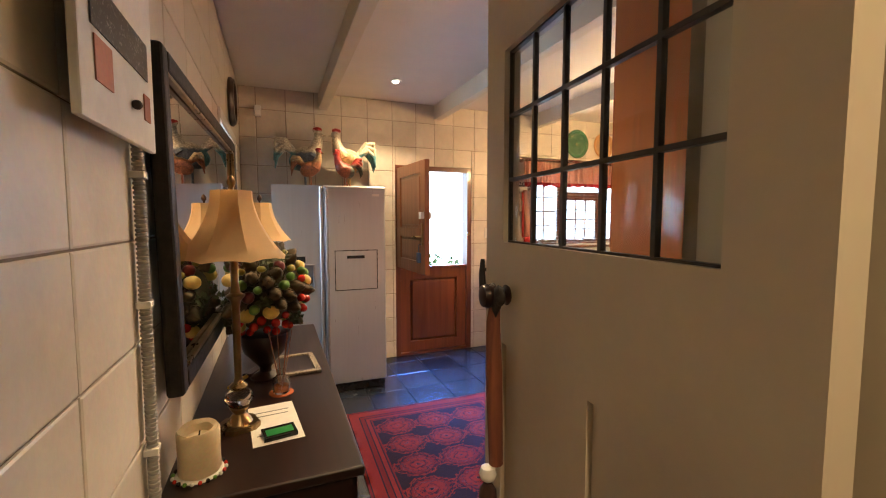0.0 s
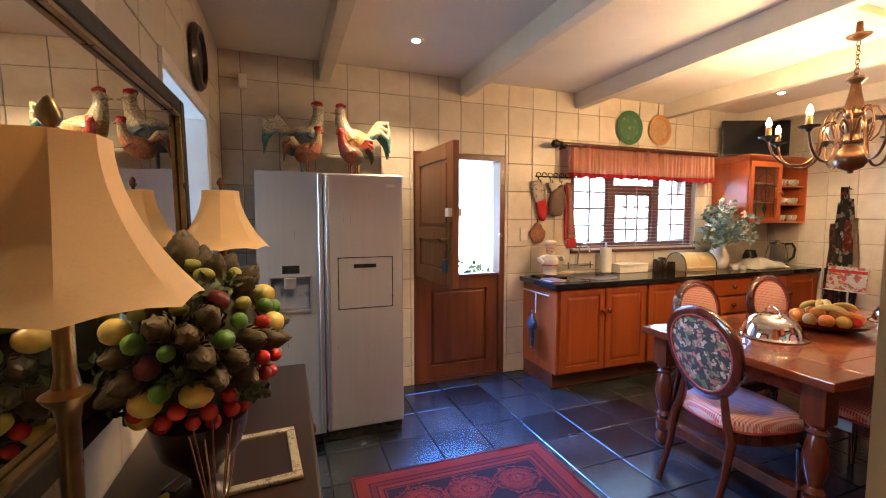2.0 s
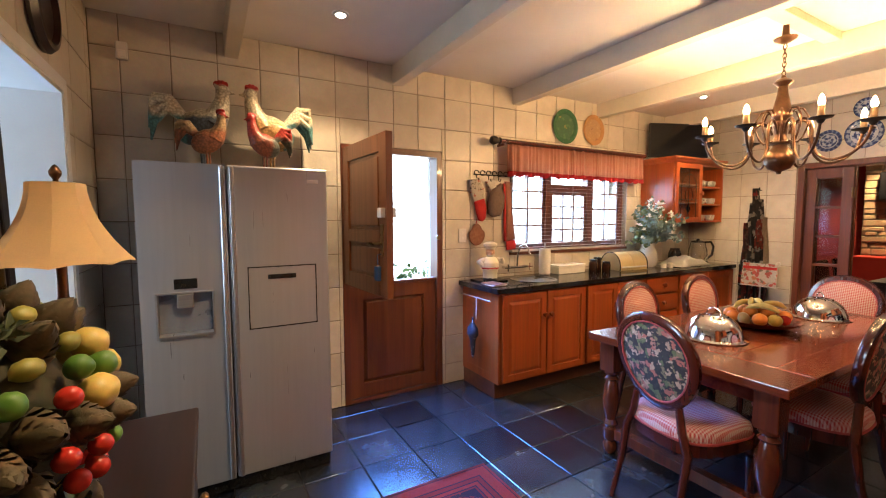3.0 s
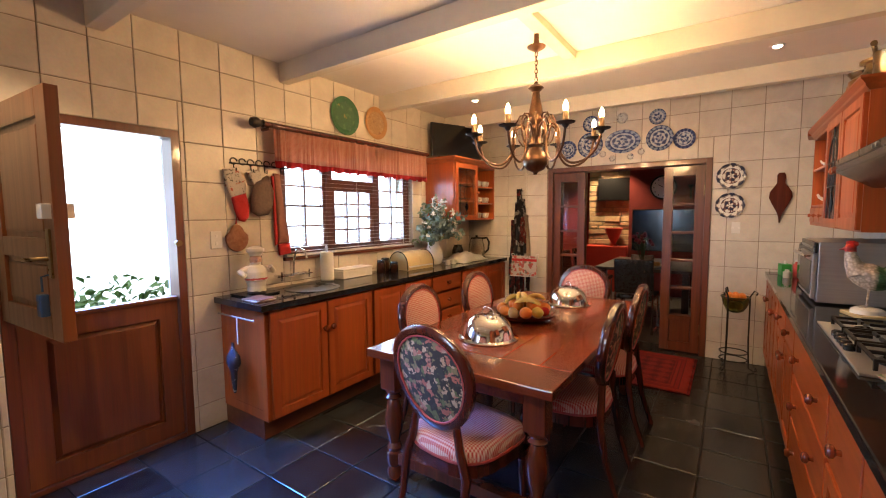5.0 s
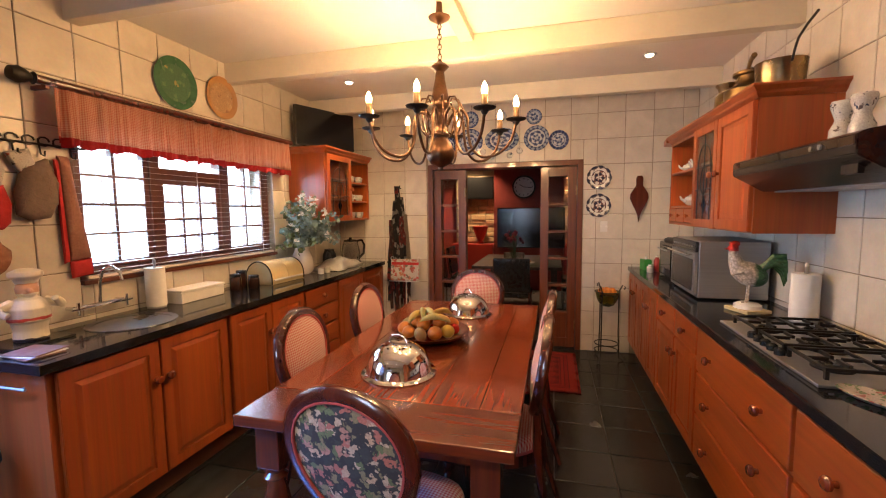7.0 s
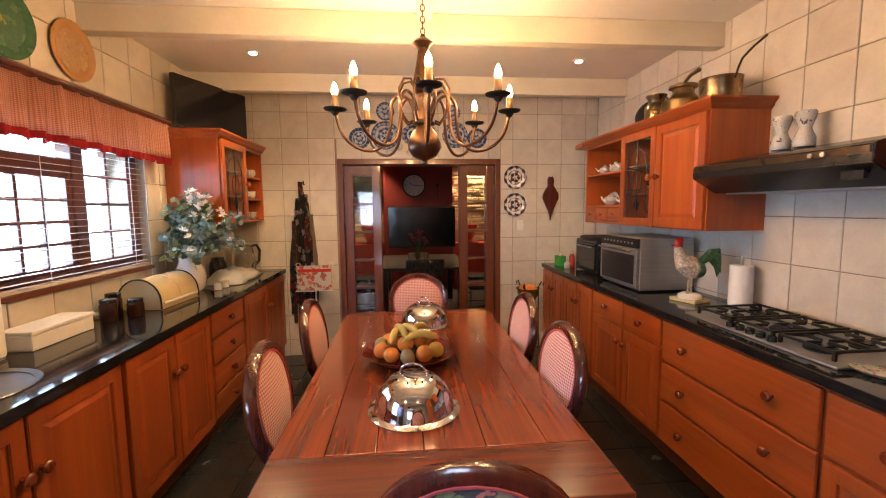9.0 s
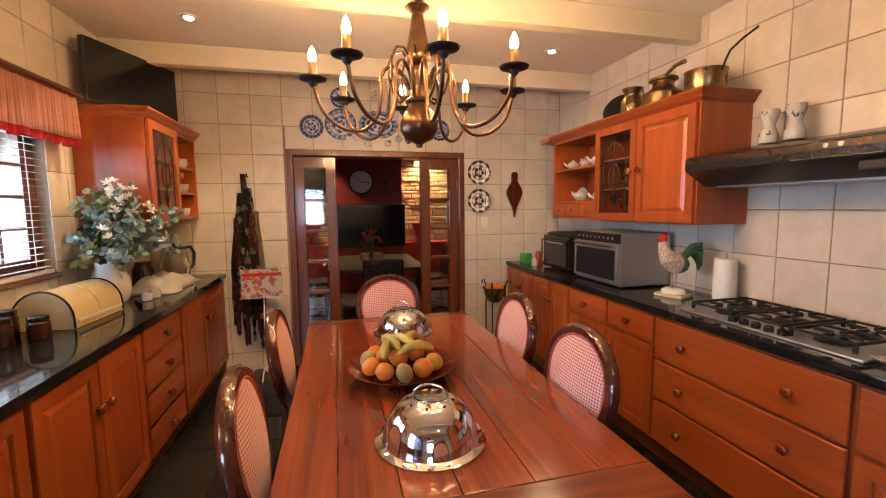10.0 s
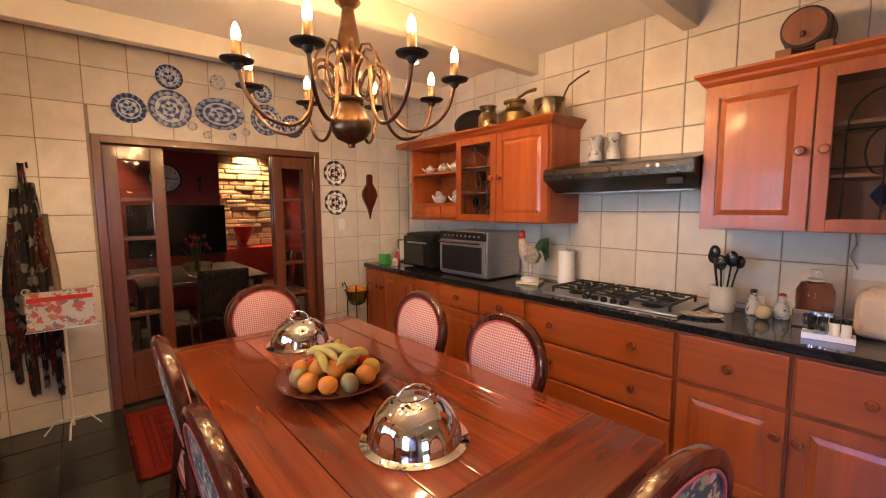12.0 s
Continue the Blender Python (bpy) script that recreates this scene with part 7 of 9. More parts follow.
for s in (-1, 1):
    tube([(s * 0.055, 0, 0.175), (s * 0.11, -0.03, 0.155), (s * 0.08, -0.065, 0.16 + s * 0.03)], [0.024, 0.022, 0.016], 8, bm)
lathe([(0.069, 0.088), (0.077, 0.092), (0.077, 0.102), (0.069, 0.106)], 24, bm)
ball(0.012, pose(0, -0.045, 0.232), bm, 8, 6)
ball(0.03, Matrix.Translation((0, -0.03, 0.218)) @ Matrix.Diagonal((1, 0.7, 0.5, 1)), bm, 10, 6)
chef = solid("chef_figurine", bm, M_CHEF, "cream ceramic chef figurine beside the sink", "figurine")
chef.matrix_world = pose(2.46, 4.20, WT + 0.012, 0, 0, -20)
skin = chef.modifiers.new("skin", "REMESH")
skin.mode, skin.voxel_size, skin.use_smooth_shade = "VOXEL", 0.004, True
tray = thing("tray", "dark tray under the ceramic figurine", "tray")
part("plate", box(bmesh.new(), 2.33, 2.58, 4.10, 4.32, WT, WT + 0.011, 0.004), M_BLACK, tray)
for k in range(3):
    mz = thing("booklet", "printed booklet stacked at the counter end", "booklet", pose(2.335, 3.99, WT + 0.006 * k, 0, 0, 8 * k - 6), "booklets on the counter")
    part("pages", box(bmesh.new(), -0.07, 0.07, -0.1, 0.07, 0.0005, 0.0055, 0.001), M_PAPER if k % 2 else surface("booklet_cover", (0.16, 0.05, 0.04), (0.3, 0.2, 0.16), 0.5), mz)

# ---- hooks, mitts and towel ----
hk = thing("hook_rack", "black wrought iron hook rack with leaf scrolls", "rack")
bm = bmesh.new()
for k in range(7):
    x = 2.42 + 0.065 * k
    pts = [(x + 0.025 * math.cos(a * 0.7), YN - 0.016, 1.865 + 0.022 * math.sin(a * 0.7)) for a in range(9)]
    tube(pts, 0.0045, 5, bm)
tube([(2.39, YN - 0.015, 1.85), (2.87, YN - 0.015, 1.85)], 0.006, 6, bm)
part("scroll_bar", bm, M_BLACKM, hk)
for x in (2.42, 2.55, 2.66, 2.80):
    part("hook", tube([(x, YN - 0.012, 1.85), (x, YN - 0.02, 1.80), (x, YN - 0.045, 1.79), (x, YN - 0.05, 1.815)], 0.004, 6), M_BLACKM, hk)


def cushion(outline, depth, m):
    """A padded flat shape: the outline swells towards its middle."""
    bm = bmesh.new()
    n = len(outline)
    cx, cy = sum(p[0] for p in outline) / n, sum(p[1] for p in outline) / n
    rings = []
    for s, d in ((1, 0), (0.97, 0.55), (0.8, 0.9), (0.4, 1.0)):
        rings.append([bm.verts.new((cx + (x - cx) * s, cy + (y - cy) * s, d * depth)) for x, y in outline])
    bk = [bm.verts.new((x, y, -0.004)) for x, y in outline]
    for a, b in zip([bk] + rings, rings):
        for k in range(n):
            bm.faces.new((a[k], a[(k + 1) % n], b[(k + 1) % n], b[k]))
    bm.faces.new(rings[-1])
    bm.faces.new(bk[::-1])
    bmesh.ops.recalc_face_normals(bm, faces=bm.faces)
    bmesh.ops.transform(bm, matrix=m, verts=bm.verts)
    return smooth(bm, 50)


NW = Matrix.Translation((0, YN - 0.03, 0)) @ pose(0, 0, 0, 90)
M_PRINT = patterned("mitt_print", (0.66, 0.60, 0.52), [(0.66, 0.60, 0.52), (0.10, 0.08, 0.06), (0.5, 0.1, 0.05), (0.66, 0.60, 0.52)], 38, 0.9, 0.45)
om = thing("oven_mitt", "red oven mitt with printed cuff on a hook", "oven mitt")
part("cuff", cushion([(2.33, 1.80), (2.44, 1.82), (2.50, 1.70), (2.48, 1.63), (2.38, 1.60), (2.345, 1.68)], 0.02, NW), M_PRINT, om)
part("mitt", cushion([(2.38, 1.61), (2.485, 1.64), (2.51, 1.55), (2.50, 1.46), (2.47, 1.43), (2.43, 1.44), (2.405, 1.50)], 0.028, NW), surface("red_quilting", (0.50, 0.02, 0.02), (0.42, 0.015, 0.015), 0.85, 0, 60, 0.4), om)
om2 = thing("oven_mitt", "grey-brown quilted oven mitt on a hook", "oven mitt")
part("cuff", cushion([(2.50, 1.79), (2.60, 1.82), (2.625, 1.74), (2.56, 1.69)], 0.02, NW), M_PRINT, om2)
part("mitt", cushion([(2.56, 1.72), (2.67, 1.78), (2.71, 1.66), (2.70, 1.55), (2.66, 1.48), (2.58, 1.47), (2.53, 1.50), (2.525, 1.60)], 0.04, NW), surface("taupe_quilting", (0.15, 0.10, 0.08), (0.20, 0.14, 0.11), 0.9, 0, 50, 0.4), om2)
tt = thing("hand_towel", "folded checked hand towel with red trim on a hook", "towel")
part("cloth", cushion([(2.72, 1.80), (2.77, 1.80), (2.80, 1.55), (2.845, 1.26), (2.74, 1.25), (2.735, 1.50)], 0.022, NW), surface("towel_weave", (0.34, 0.17, 0.12), (0.28, 0.12, 0.09), 0.95, 0, 80, 0.4), tt)
part("hem", cushion([(2.74, 1.249), (2.845, 1.259), (2.85, 1.17), (2.745, 1.16)], 0.02, NW), M_HEM, tt)
part("edge", cushion([(2.705, 1.78), (2.722, 1.78), (2.738, 1.25), (2.715, 1.24)], 0.014, NW), M_HEM, tt)
ph = thing("pot_holder", "round brown pot holder hanging below the mitts", "pot holder")
part("pad", cushion([(2.41 + 0.085 * math.sin(radians(a)) * (1 - 0.3 * (math.cos(radians(a)) > 0.5)), 1.315 + 0.10 * math.cos(radians(a))) for a in range(0, 360, 20)], 0.02, NW), surface("brown_quilt", (0.30, 0.14, 0.08), (0.22, 0.09, 0.05), 0.9, 0, 40, 0.4), ph)
part("loop", tube([(2.41, YN - 0.03, 1.415), (2.415, YN - 0.03, 1.47), (2.405, YN - 0.03, 1.415)], 0.004, 5), M_HEM, ph)
rl = thing("bag_holder", "steel rail with hanging patterned plastic-bag holder", "bag holder")
part("rail", tube([(2.245, 3.90, 0.80), (2.245, 4.33, 0.80)], 0.006, 8), M_STEEL, rl)
for y in (3.93, 4.30):
    part("bracket", tube([(2.262, y, 0.80), (2.245, y, 0.80)], 0.005, 6), M_STEEL, rl)
part("strap", boxes((2.238, 2.242, 4.085, 4.095, 0.62, 0.80)), M_PAPER, rl)
bm = bmesh.new()
lathe([(0.01, 0.30), (0.02, 0.33), (0.028, 0.40), (0.03, 0.44), (0.045, 0.47), (0.065, 0.50), (0.06, 0.55), (0.03, 0.585), (0.015, 0.60), (0.012, 0.64)], 16, bm, pose(2.205, 4.09, 0) @ Matrix.Diagonal((0.55, 1, 1, 1)))
part("bag", bm, patterned("navy_white_print", (0.02, 0.02, 0.04), [(0.02, 0.02, 0.04), (0.02, 0.02, 0.05), (0.5, 0.5, 0.5), (0.015, 0.015, 0.03)], 40, 0.8, 0.4), rl)

# ---- on and in the wall cabinets ----
tv = thing("television", "black flat television on top of the corner cabinet", "television", pose(5.04, 4.13, 2.124, 0, 0, -22))
part("bezel", box(bmesh.new(), -0.36, 0.36, -0.018, 0.02, 0.02, 0.40, 0.006), M_BLACK, tv)
part("screen", boxes((-0.347, 0.347, -0.0195, -0.0185, 0.042, 0.388)), M_SCREEN, tv)
part("stand", boxes((-0.12, 0.12, -0.09, 0.09, 0.0, 0.012), (-0.02, 0.02, -0.015, 0.015, 0.012, 0.03)), M_BLACK, tv)
rngc = random.Random(3)
M_CUP = patterned("cup_print", (0.70, 0.67, 0.62), [(0.70, 0.67, 0.62), (0.4, 0.1, 0.06), (0.70, 0.67, 0.62), (0.12, 0.2, 0.1)], 60, 0.2, 0.35)


def cup(x, y, z, s=1.0, label="small patterned china cup on a shelf", name="cup", group="cups on the shelves"):
    c = thing(name, label, "cup", pose(x, y, z, 0, 0, rngc.uniform(0, 360)) @ Matrix.Scale(s, 4), group)
    part("cup", lathe([(0.02, 0), (0.024, 0.003), (0.033, 0.03), (0.036, 0.06), (0.034, 0.06), (0.03, 0.03), (0.02, 0.008), (0, 0.007)], 16), M_CUP, c)
    part("handle", tube([(0.033, 0, 0.05), (0.052, 0, 0.045), (0.05, 0, 0.025), (0.03, 0, 0.02)], 0.003, 5), M_PORC, c)


for z in (1.426, 1.619, 1.819):
    for k in range(4):
        cup(5.31 + 0.1 * k, 4.02 + 0.03 * (k % 2), z, 1.1)
        if k < 3:
            cup(5.35 + 0.1 * k, 4.14, z, 1.1)


def teapot(x, y, z, s, turn):
    t = thing("teapot", "small white china teapot with floral print", "teapot", pose(x, y, z, 0, 0, turn) @ Matrix.Scale(s, 4), "teaware on the open shelves")
    part("pot", lathe([(0.03, 0), (0.045, 0.012), (0.055, 0.035), (0.045, 0.06), (0.025, 0.068), (0.022, 0.075), (0.008, 0.08), (0.009, 0.09), (0, 0.093)], 18), M_CUP, t)
    part("spout", tube([(0.05, 0, 0.03), (0.075, 0, 0.045), (0.085, 0, 0.065)], [0.012, 0.008, 0.006], 8), M_PORC, t)
    part("handle", tube([(-0.045, 0, 0.055), (-0.08, 0, 0.055), (-0.08, 0, 0.025), (-0.05, 0, 0.02)], 0.004, 6), M_PORC, t)


teapot(4.98, 0.80, 1.794, 0.9, 60)
teapot(4.80, 0.79, 1.794, 1.0, 120)
teapot(4.62, 0.80, 1.794, 1.05, 80)
teapot(4.85, 0.80, 1.519, 1.15, 100)
teapot(4.62, 0.79, 1.519, 0.95, 70)
for x in (4.98, 4.73):
    pl = thing("saucer", "white saucer with floral rim on the shelf", "saucer", pose(x, 0.70, 1.57, 75), "teaware on the open shelves")
    part("disc", lathe([(0.02, 0), (0.05, 0.004), (0.068, 0.012), (0.066, 0.014), (0.02, 0.004)], 22), M_CUP, pl)
for k in range(8):
    gl = thing("wine_glass", "clear wine glass behind the leaded door", "glass", pose(4.14 + 0.085 * (k % 4), 0.74, 1.605 if k < 4 else 1.40), "glasses in the cabinet")
    part("glass", lathe([(0.03, 0), (0.004, 0.005), (0.004, 0.06), (0.03, 0.09), (0.034, 0.13), (0.031, 0.15), (0.03, 0.15), (0.033, 0.13), (0.028, 0.092)], 14), M_CRYSTAL, gl)

CT = 2.104
p1 = thing("milk_can", "old brass milk can on the wall cabinet", "milk can", pose(4.24, 0.80, CT))
part("can", lathe([(0.07, 0), (0.075, 0.01), (0.072, 0.10), (0.05, 0.125), (0.055, 0.15), (0.068, 0.165), (0.07, 0.175), (0.05, 0.178), (0, 0.178)], 24), M_BRASS, p1)
part("handle", tube([(0, -0.07, 0.09), (0, -0.10, 0.12), (0, -0.08, 0.17)], 0.005, 6), M_BRASS, p1)
p2 = thing("copper_kettle", "old brass pan with lidded pot and long handle", "pan", pose(3.98, 0.78, CT))
part("pan", lathe([(0.10, 0), (0.125, 0.005), (0.125, 0.07), (0.115, 0.08), (0.08, 0.10), (0.065, 0.12), (0.065, 0.15), (0.085, 0.155), (0.085, 0.17), (0.03, 0.19), (0, 0.192)], 28), M_BRASS, p2)
part("handle", tube([(-0.05, 0.03, 0.175), (-0.16, 0.06, 0.195), (-0.25, 0.08, 0.19)], [0.01, 0.012, 0.014], 8), M_BRASS, p2)
p3 = thing("saucepan", "tarnished brass saucepan with upright iron handle", "pan", pose(3.68, 0.76, CT))
part("pan", lathe([(0.10, 0), (0.105, 0.005), (0.108, 0.12), (0.112, 0.125), (0.104, 0.125), (0.1, 0.01), (0, 0.008)], 28), M_BRASS, p3)
part("handle", tube([(-0.105, 0.0, 0.10), (-0.125, 0.0, 0.15), (-0.15, 0.0, 0.19), (-0.22, 0.0, 0.225), (-0.30, 0, 0.25)], 0.006, 8), M_BLACKM, p3)
part("ear", tube([(0.10, 0.02, 0.09), (0.135, 0.01, 0.11), (0.13, -0.01, 0.06), (0.105, -0.02, 0.05)], 0.006, 6), M_BRASS, p3)
p4 = thing("serving_tray", "dark oval metal tray leaning on the wall", "tray", Matrix.Translation((4.62, 0.62, CT + 0.118)) @ pose(0, 0, 0, 78))
part("disc", lathe([(0.10, 0), (0.16, 0.004), (0.185, 0.018), (0.18, 0.02), (0.1, 0.005), (0, 0.004)], 30, m=Matrix.Diagonal((1.3, 0.62, 1, 1))), M_BLACKM, p4)
CT2 = 2.135
bk = thing("barrel", "small oak barrel on a wooden cradle", "barrel", pose(2.29, 0.76, CT2 + 0.03))
Bm = Matrix.Translation((0, 0.0, 0.095)) @ pose(0, 0, 0, 90)
part("barrel_body", lathe([(0.075, -0.10), (0.088, -0.06), (0.095, 0), (0.088, 0.06), (0.078, 0.10), (0.07, 0.10), (0.07, 0.088), (0, 0.088)], 28, m=Bm), M_DOORW, bk)
for z in (-0.085, -0.05, 0.05, 0.085):
    rr = 0.0955 - 0.2 * abs(z) ** 1.05 * 0.9
    part("hoop", lathe([(rr + 0.001, z - 0.008), (rr + 0.004, z - 0.008), (rr + 0.004, z + 0.008), (rr + 0.001, z + 0.008)], 28, m=Bm), M_BLACKM, bk)
part("tap", tube([(0, 0.095, 0.065), (0, 0.125, 0.065), (0, 0.125, 0.045)], 0.008, 8), M_FRAMEW, bk)
for x in (-0.07, 0.07):
    part("cradle", box(bmesh.new(), x - 0.03, x + 0.03, -0.09, 0.09, -0.029, 0.02, 0.004), M_DOORW, bk)
for x in (3.26, 3.39):
    s = thing("ceramic_jar", "waisted white Delft-style jar on the hood", "jar", pose(x, 0.64, 1.789), "jars on the hood")
    part("body", lathe([(0.042, 0), (0.045, 0.006), (0.044, 0.045), (0.03, 0.075), (0.026, 0.09), (0.032, 0.11), (0.042, 0.14), (0.044, 0.16), (0.04, 0.17), (0, 0.17)], 24), M_DELFT, s)

# ---- on the cooking counter ----
ov = thing("microwave_oven", "stainless steel compact oven with dark glass door", "oven", pose(4.35, 0.80, WT, 0, 0, 0))
part("case", box(bmesh.new(), -0.27, 0.27, -0.22, 0.17, 0.01, 0.375, 0.006), M_STEEL, ov)
dr_ = part("door", box(bmesh.new(), -0.265, 0.265, 0.172, 0.195, 0.03, 0.30, 0.004), M_STEEL, ov)
part("window", box(bmesh.new(), -0.235, 0.235, 0.194, 0.198, 0.05, 0.255, 0.003), M_BLACK, dr_)
part("handle", tube([(-0.24, 0.225, 0.285), (0.24, 0.225, 0.285)], 0.008, 8), M_CHROME, dr_)
for x in (-0.22, 0.22):
    part("handle_post", tube([(x, 0.195, 0.285), (x, 0.225, 0.285)], 0.005, 6), M_CHROME, dr_)
part("control_panel", box(bmesh.new(), -0.265, 0.265, 0.172, 0.19, 0.305, 0.37, 0.003), M_BLACK, ov)
for k in range(9):
    part("button", lathe([(0.007, 0), (0.007, 0.006), (0, 0.007)], 8, m=pose(-0.2 + 0.05 * k, 0.19, 0.338, -90)), M_STEEL, ov)
to = thing("toaster_oven", "black toaster oven with steel handle", "oven", pose(5.02, 0.79, WT))
part("case", box(bmesh.new(), -0.22, 0.22, -0.20, 0.15, 0.012, 0.30, 0.012), M_BLACK, to)
part("door", box(bmesh.new(), -0.21, 0.10, 0.151, 0.165, 0.03, 0.27, 0.004), M_GRANITE, to)
part("handle", tube([(-0.19, 0.19, 0.245), (0.09, 0.19, 0.245)], 0.007, 8), M_STEEL, to)
part("cloth", cushion([(-0.22, -0.15), (0.16, -0.17), (0.2, 0.12), (-0.05, 0.17), (-0.21, 0.12)], 0.03, pose(0, 0, 0.305)), M_BLACKM, to)
gbx = thing("soap_carton", "bright green carton on the counter end", "carton", pose(5.49, 1.0, WT, 0, 0, 12))
part("carton", box(bmesh.new(), -0.05, 0.05, -0.035, 0.035, 0, 0.10, 0.003), surface("green_print", (0.05, 0.36, 0.06), (0.04, 0.28, 0.05), 0.4), gbx)
part("nozzle", lathe([(0.01, 0.1), (0.01, 0.12), (0.006, 0.13), (0, 0.13)], 10), M_PORC, gbx)
for k, (x, y, h, c, nm) in enumerate(((5.36, 0.93, 0.15, (0.42, 0.03, 0.02), "red"), (5.30, 1.0, 0.07, (0.66, 0.6, 0.55), "white"))):
    bt = thing("bottle", f"small {nm} bottle with pale cap on counter", "bottle", pose(x, y, WT))
    part("body", lathe([(0.026, 0), (0.028, 0.005), (0.028, h * 0.7), (0.014, h * 0.85), (0.014, h * 0.9)], 16), surface(nm + "_label", c, None, 0.35), bt)
    part("cap", lathe([(0.016, h * 0.9), (0.016, h), (0, h + 0.002)], 12), M_PORC, bt)
pf = thing("photo_frame", "gilt wire picture frame on the counter end", "picture frame", pose(5.47, 0.72, WT, 0, 0, 70))
part("frame", boxes((-0.11, -0.095, -0.008, 0.008, 0, 0.24), (0.095, 0.11, -0.008, 0.008, 0, 0.24), (-0.095, 0.095, -0.008, 0.008, 0.225, 0.24), (-0.095, 0.095, -0.008, 0.008, 0, 0.015)), M_BRASS, pf)
part("picture", boxes((-0.095, 0.095, -0.003, 0.003, 0.015, 0.225)), M_PAPER, pf)


def rooster_mesh(s, legs=True, plump=1.0):
    """One plain rooster shape about 0.45 s tall, facing +x."""
    bm = bmesh.new()
    if plump > 1:
        ball(0.10 * plump, Matrix.Translation((0.02, 0, 0.20)) @ pose(0, 0, 0, 0, -40) @ Matrix.Diagonal((1.1, 0.8, 0.9, 1)), bm, 18, 12, 0.05, 2)
        for sy in (-1, 1):
            tube([(0.0, sy * 0.035, 0.14), (0.01, sy * 0.035, 0.02)], [0.05, 0.022], 10, bm)
    ball(0.10, Matrix.Translation((0, 0, 0.22)) @ pose(0, 0, 0, 0, -25) @ Matrix.Diagonal((1.25, 0.72, 0.9, 1)), bm, 20, 14, 0.04, 1)
    tube([(0.05, 0, 0.24), (0.09, 0, 0.31), (0.105, 0, 0.37), (0.105, 0, 0.41)], [0.075, 0.05, 0.036, 0.03], 14, bm)
    ball(0.036, pose(0.108, 0, 0.415), bm, 12, 8)
    lathe([(0.012, 0), (0.006, 0.02), (0, 0.034)], 8, bm, pose(0.14, 0, 0.41, 0, 100))
    for k in range(4):
        ball(0.016, Matrix.Translation((0.125 - 0.016 * k, 0, 0.452 + 0.006 * (1 - abs(k - 1.5)))) @ Matrix.Diagonal((0.8, 0.45, 1.2, 1)), bm, 8, 6)
    ball(0.016, Matrix.Translation((0.128, 0, 0.375)) @ Matrix.Diagonal((0.7, 0.5, 1.4, 1)), bm, 8, 6)
    for k in range(9):
        a = radians(-34 + 8.5 * k)
        y = (k % 3 - 1) * 0.02
        pts = [(-0.06, y * 0.4, 0.25), (-0.12 - 0.03 * math.cos(a), y, 0.30 + 0.06 * math.sin(a) + 0.03), (-0.175 - 0.035 * math.cos(a), y, 0.30 + 0.13 * math.sin(a)), (-0.195 - 0.03 * math.cos(a * 1.2), y, 0.22 + 0.15 * math.sin(a))]
        tube(pts, [0.024, 0.024, 0.019, 0.005], 6, bm)
    for sy in (-1, 1):
        ball(0.07, Matrix.Translation((-0.02, sy * 0.058, 0.225)) @ pose(0, 0, 0, 0, -20) @ Matrix.Diagonal((1.15, 0.3, 0.62, 1)), bm, 12, 8)
        if legs:
            tube([(0.0, sy * 0.03, 0.15), (0.005, sy * 0.03, 0.01)], 0.008, 6, bm)
            for a in (-35, 0, 35):
                tube([(0.005, sy * 0.03, 0.006), (0.005 + 0.045 * math.cos(radians(a)), sy * 0.03 + 0.045 * math.sin(radians(a)), 0.004)], 0.005, 5, bm)
    moved(bm, Matrix.Scale(s, 4))
    return bm


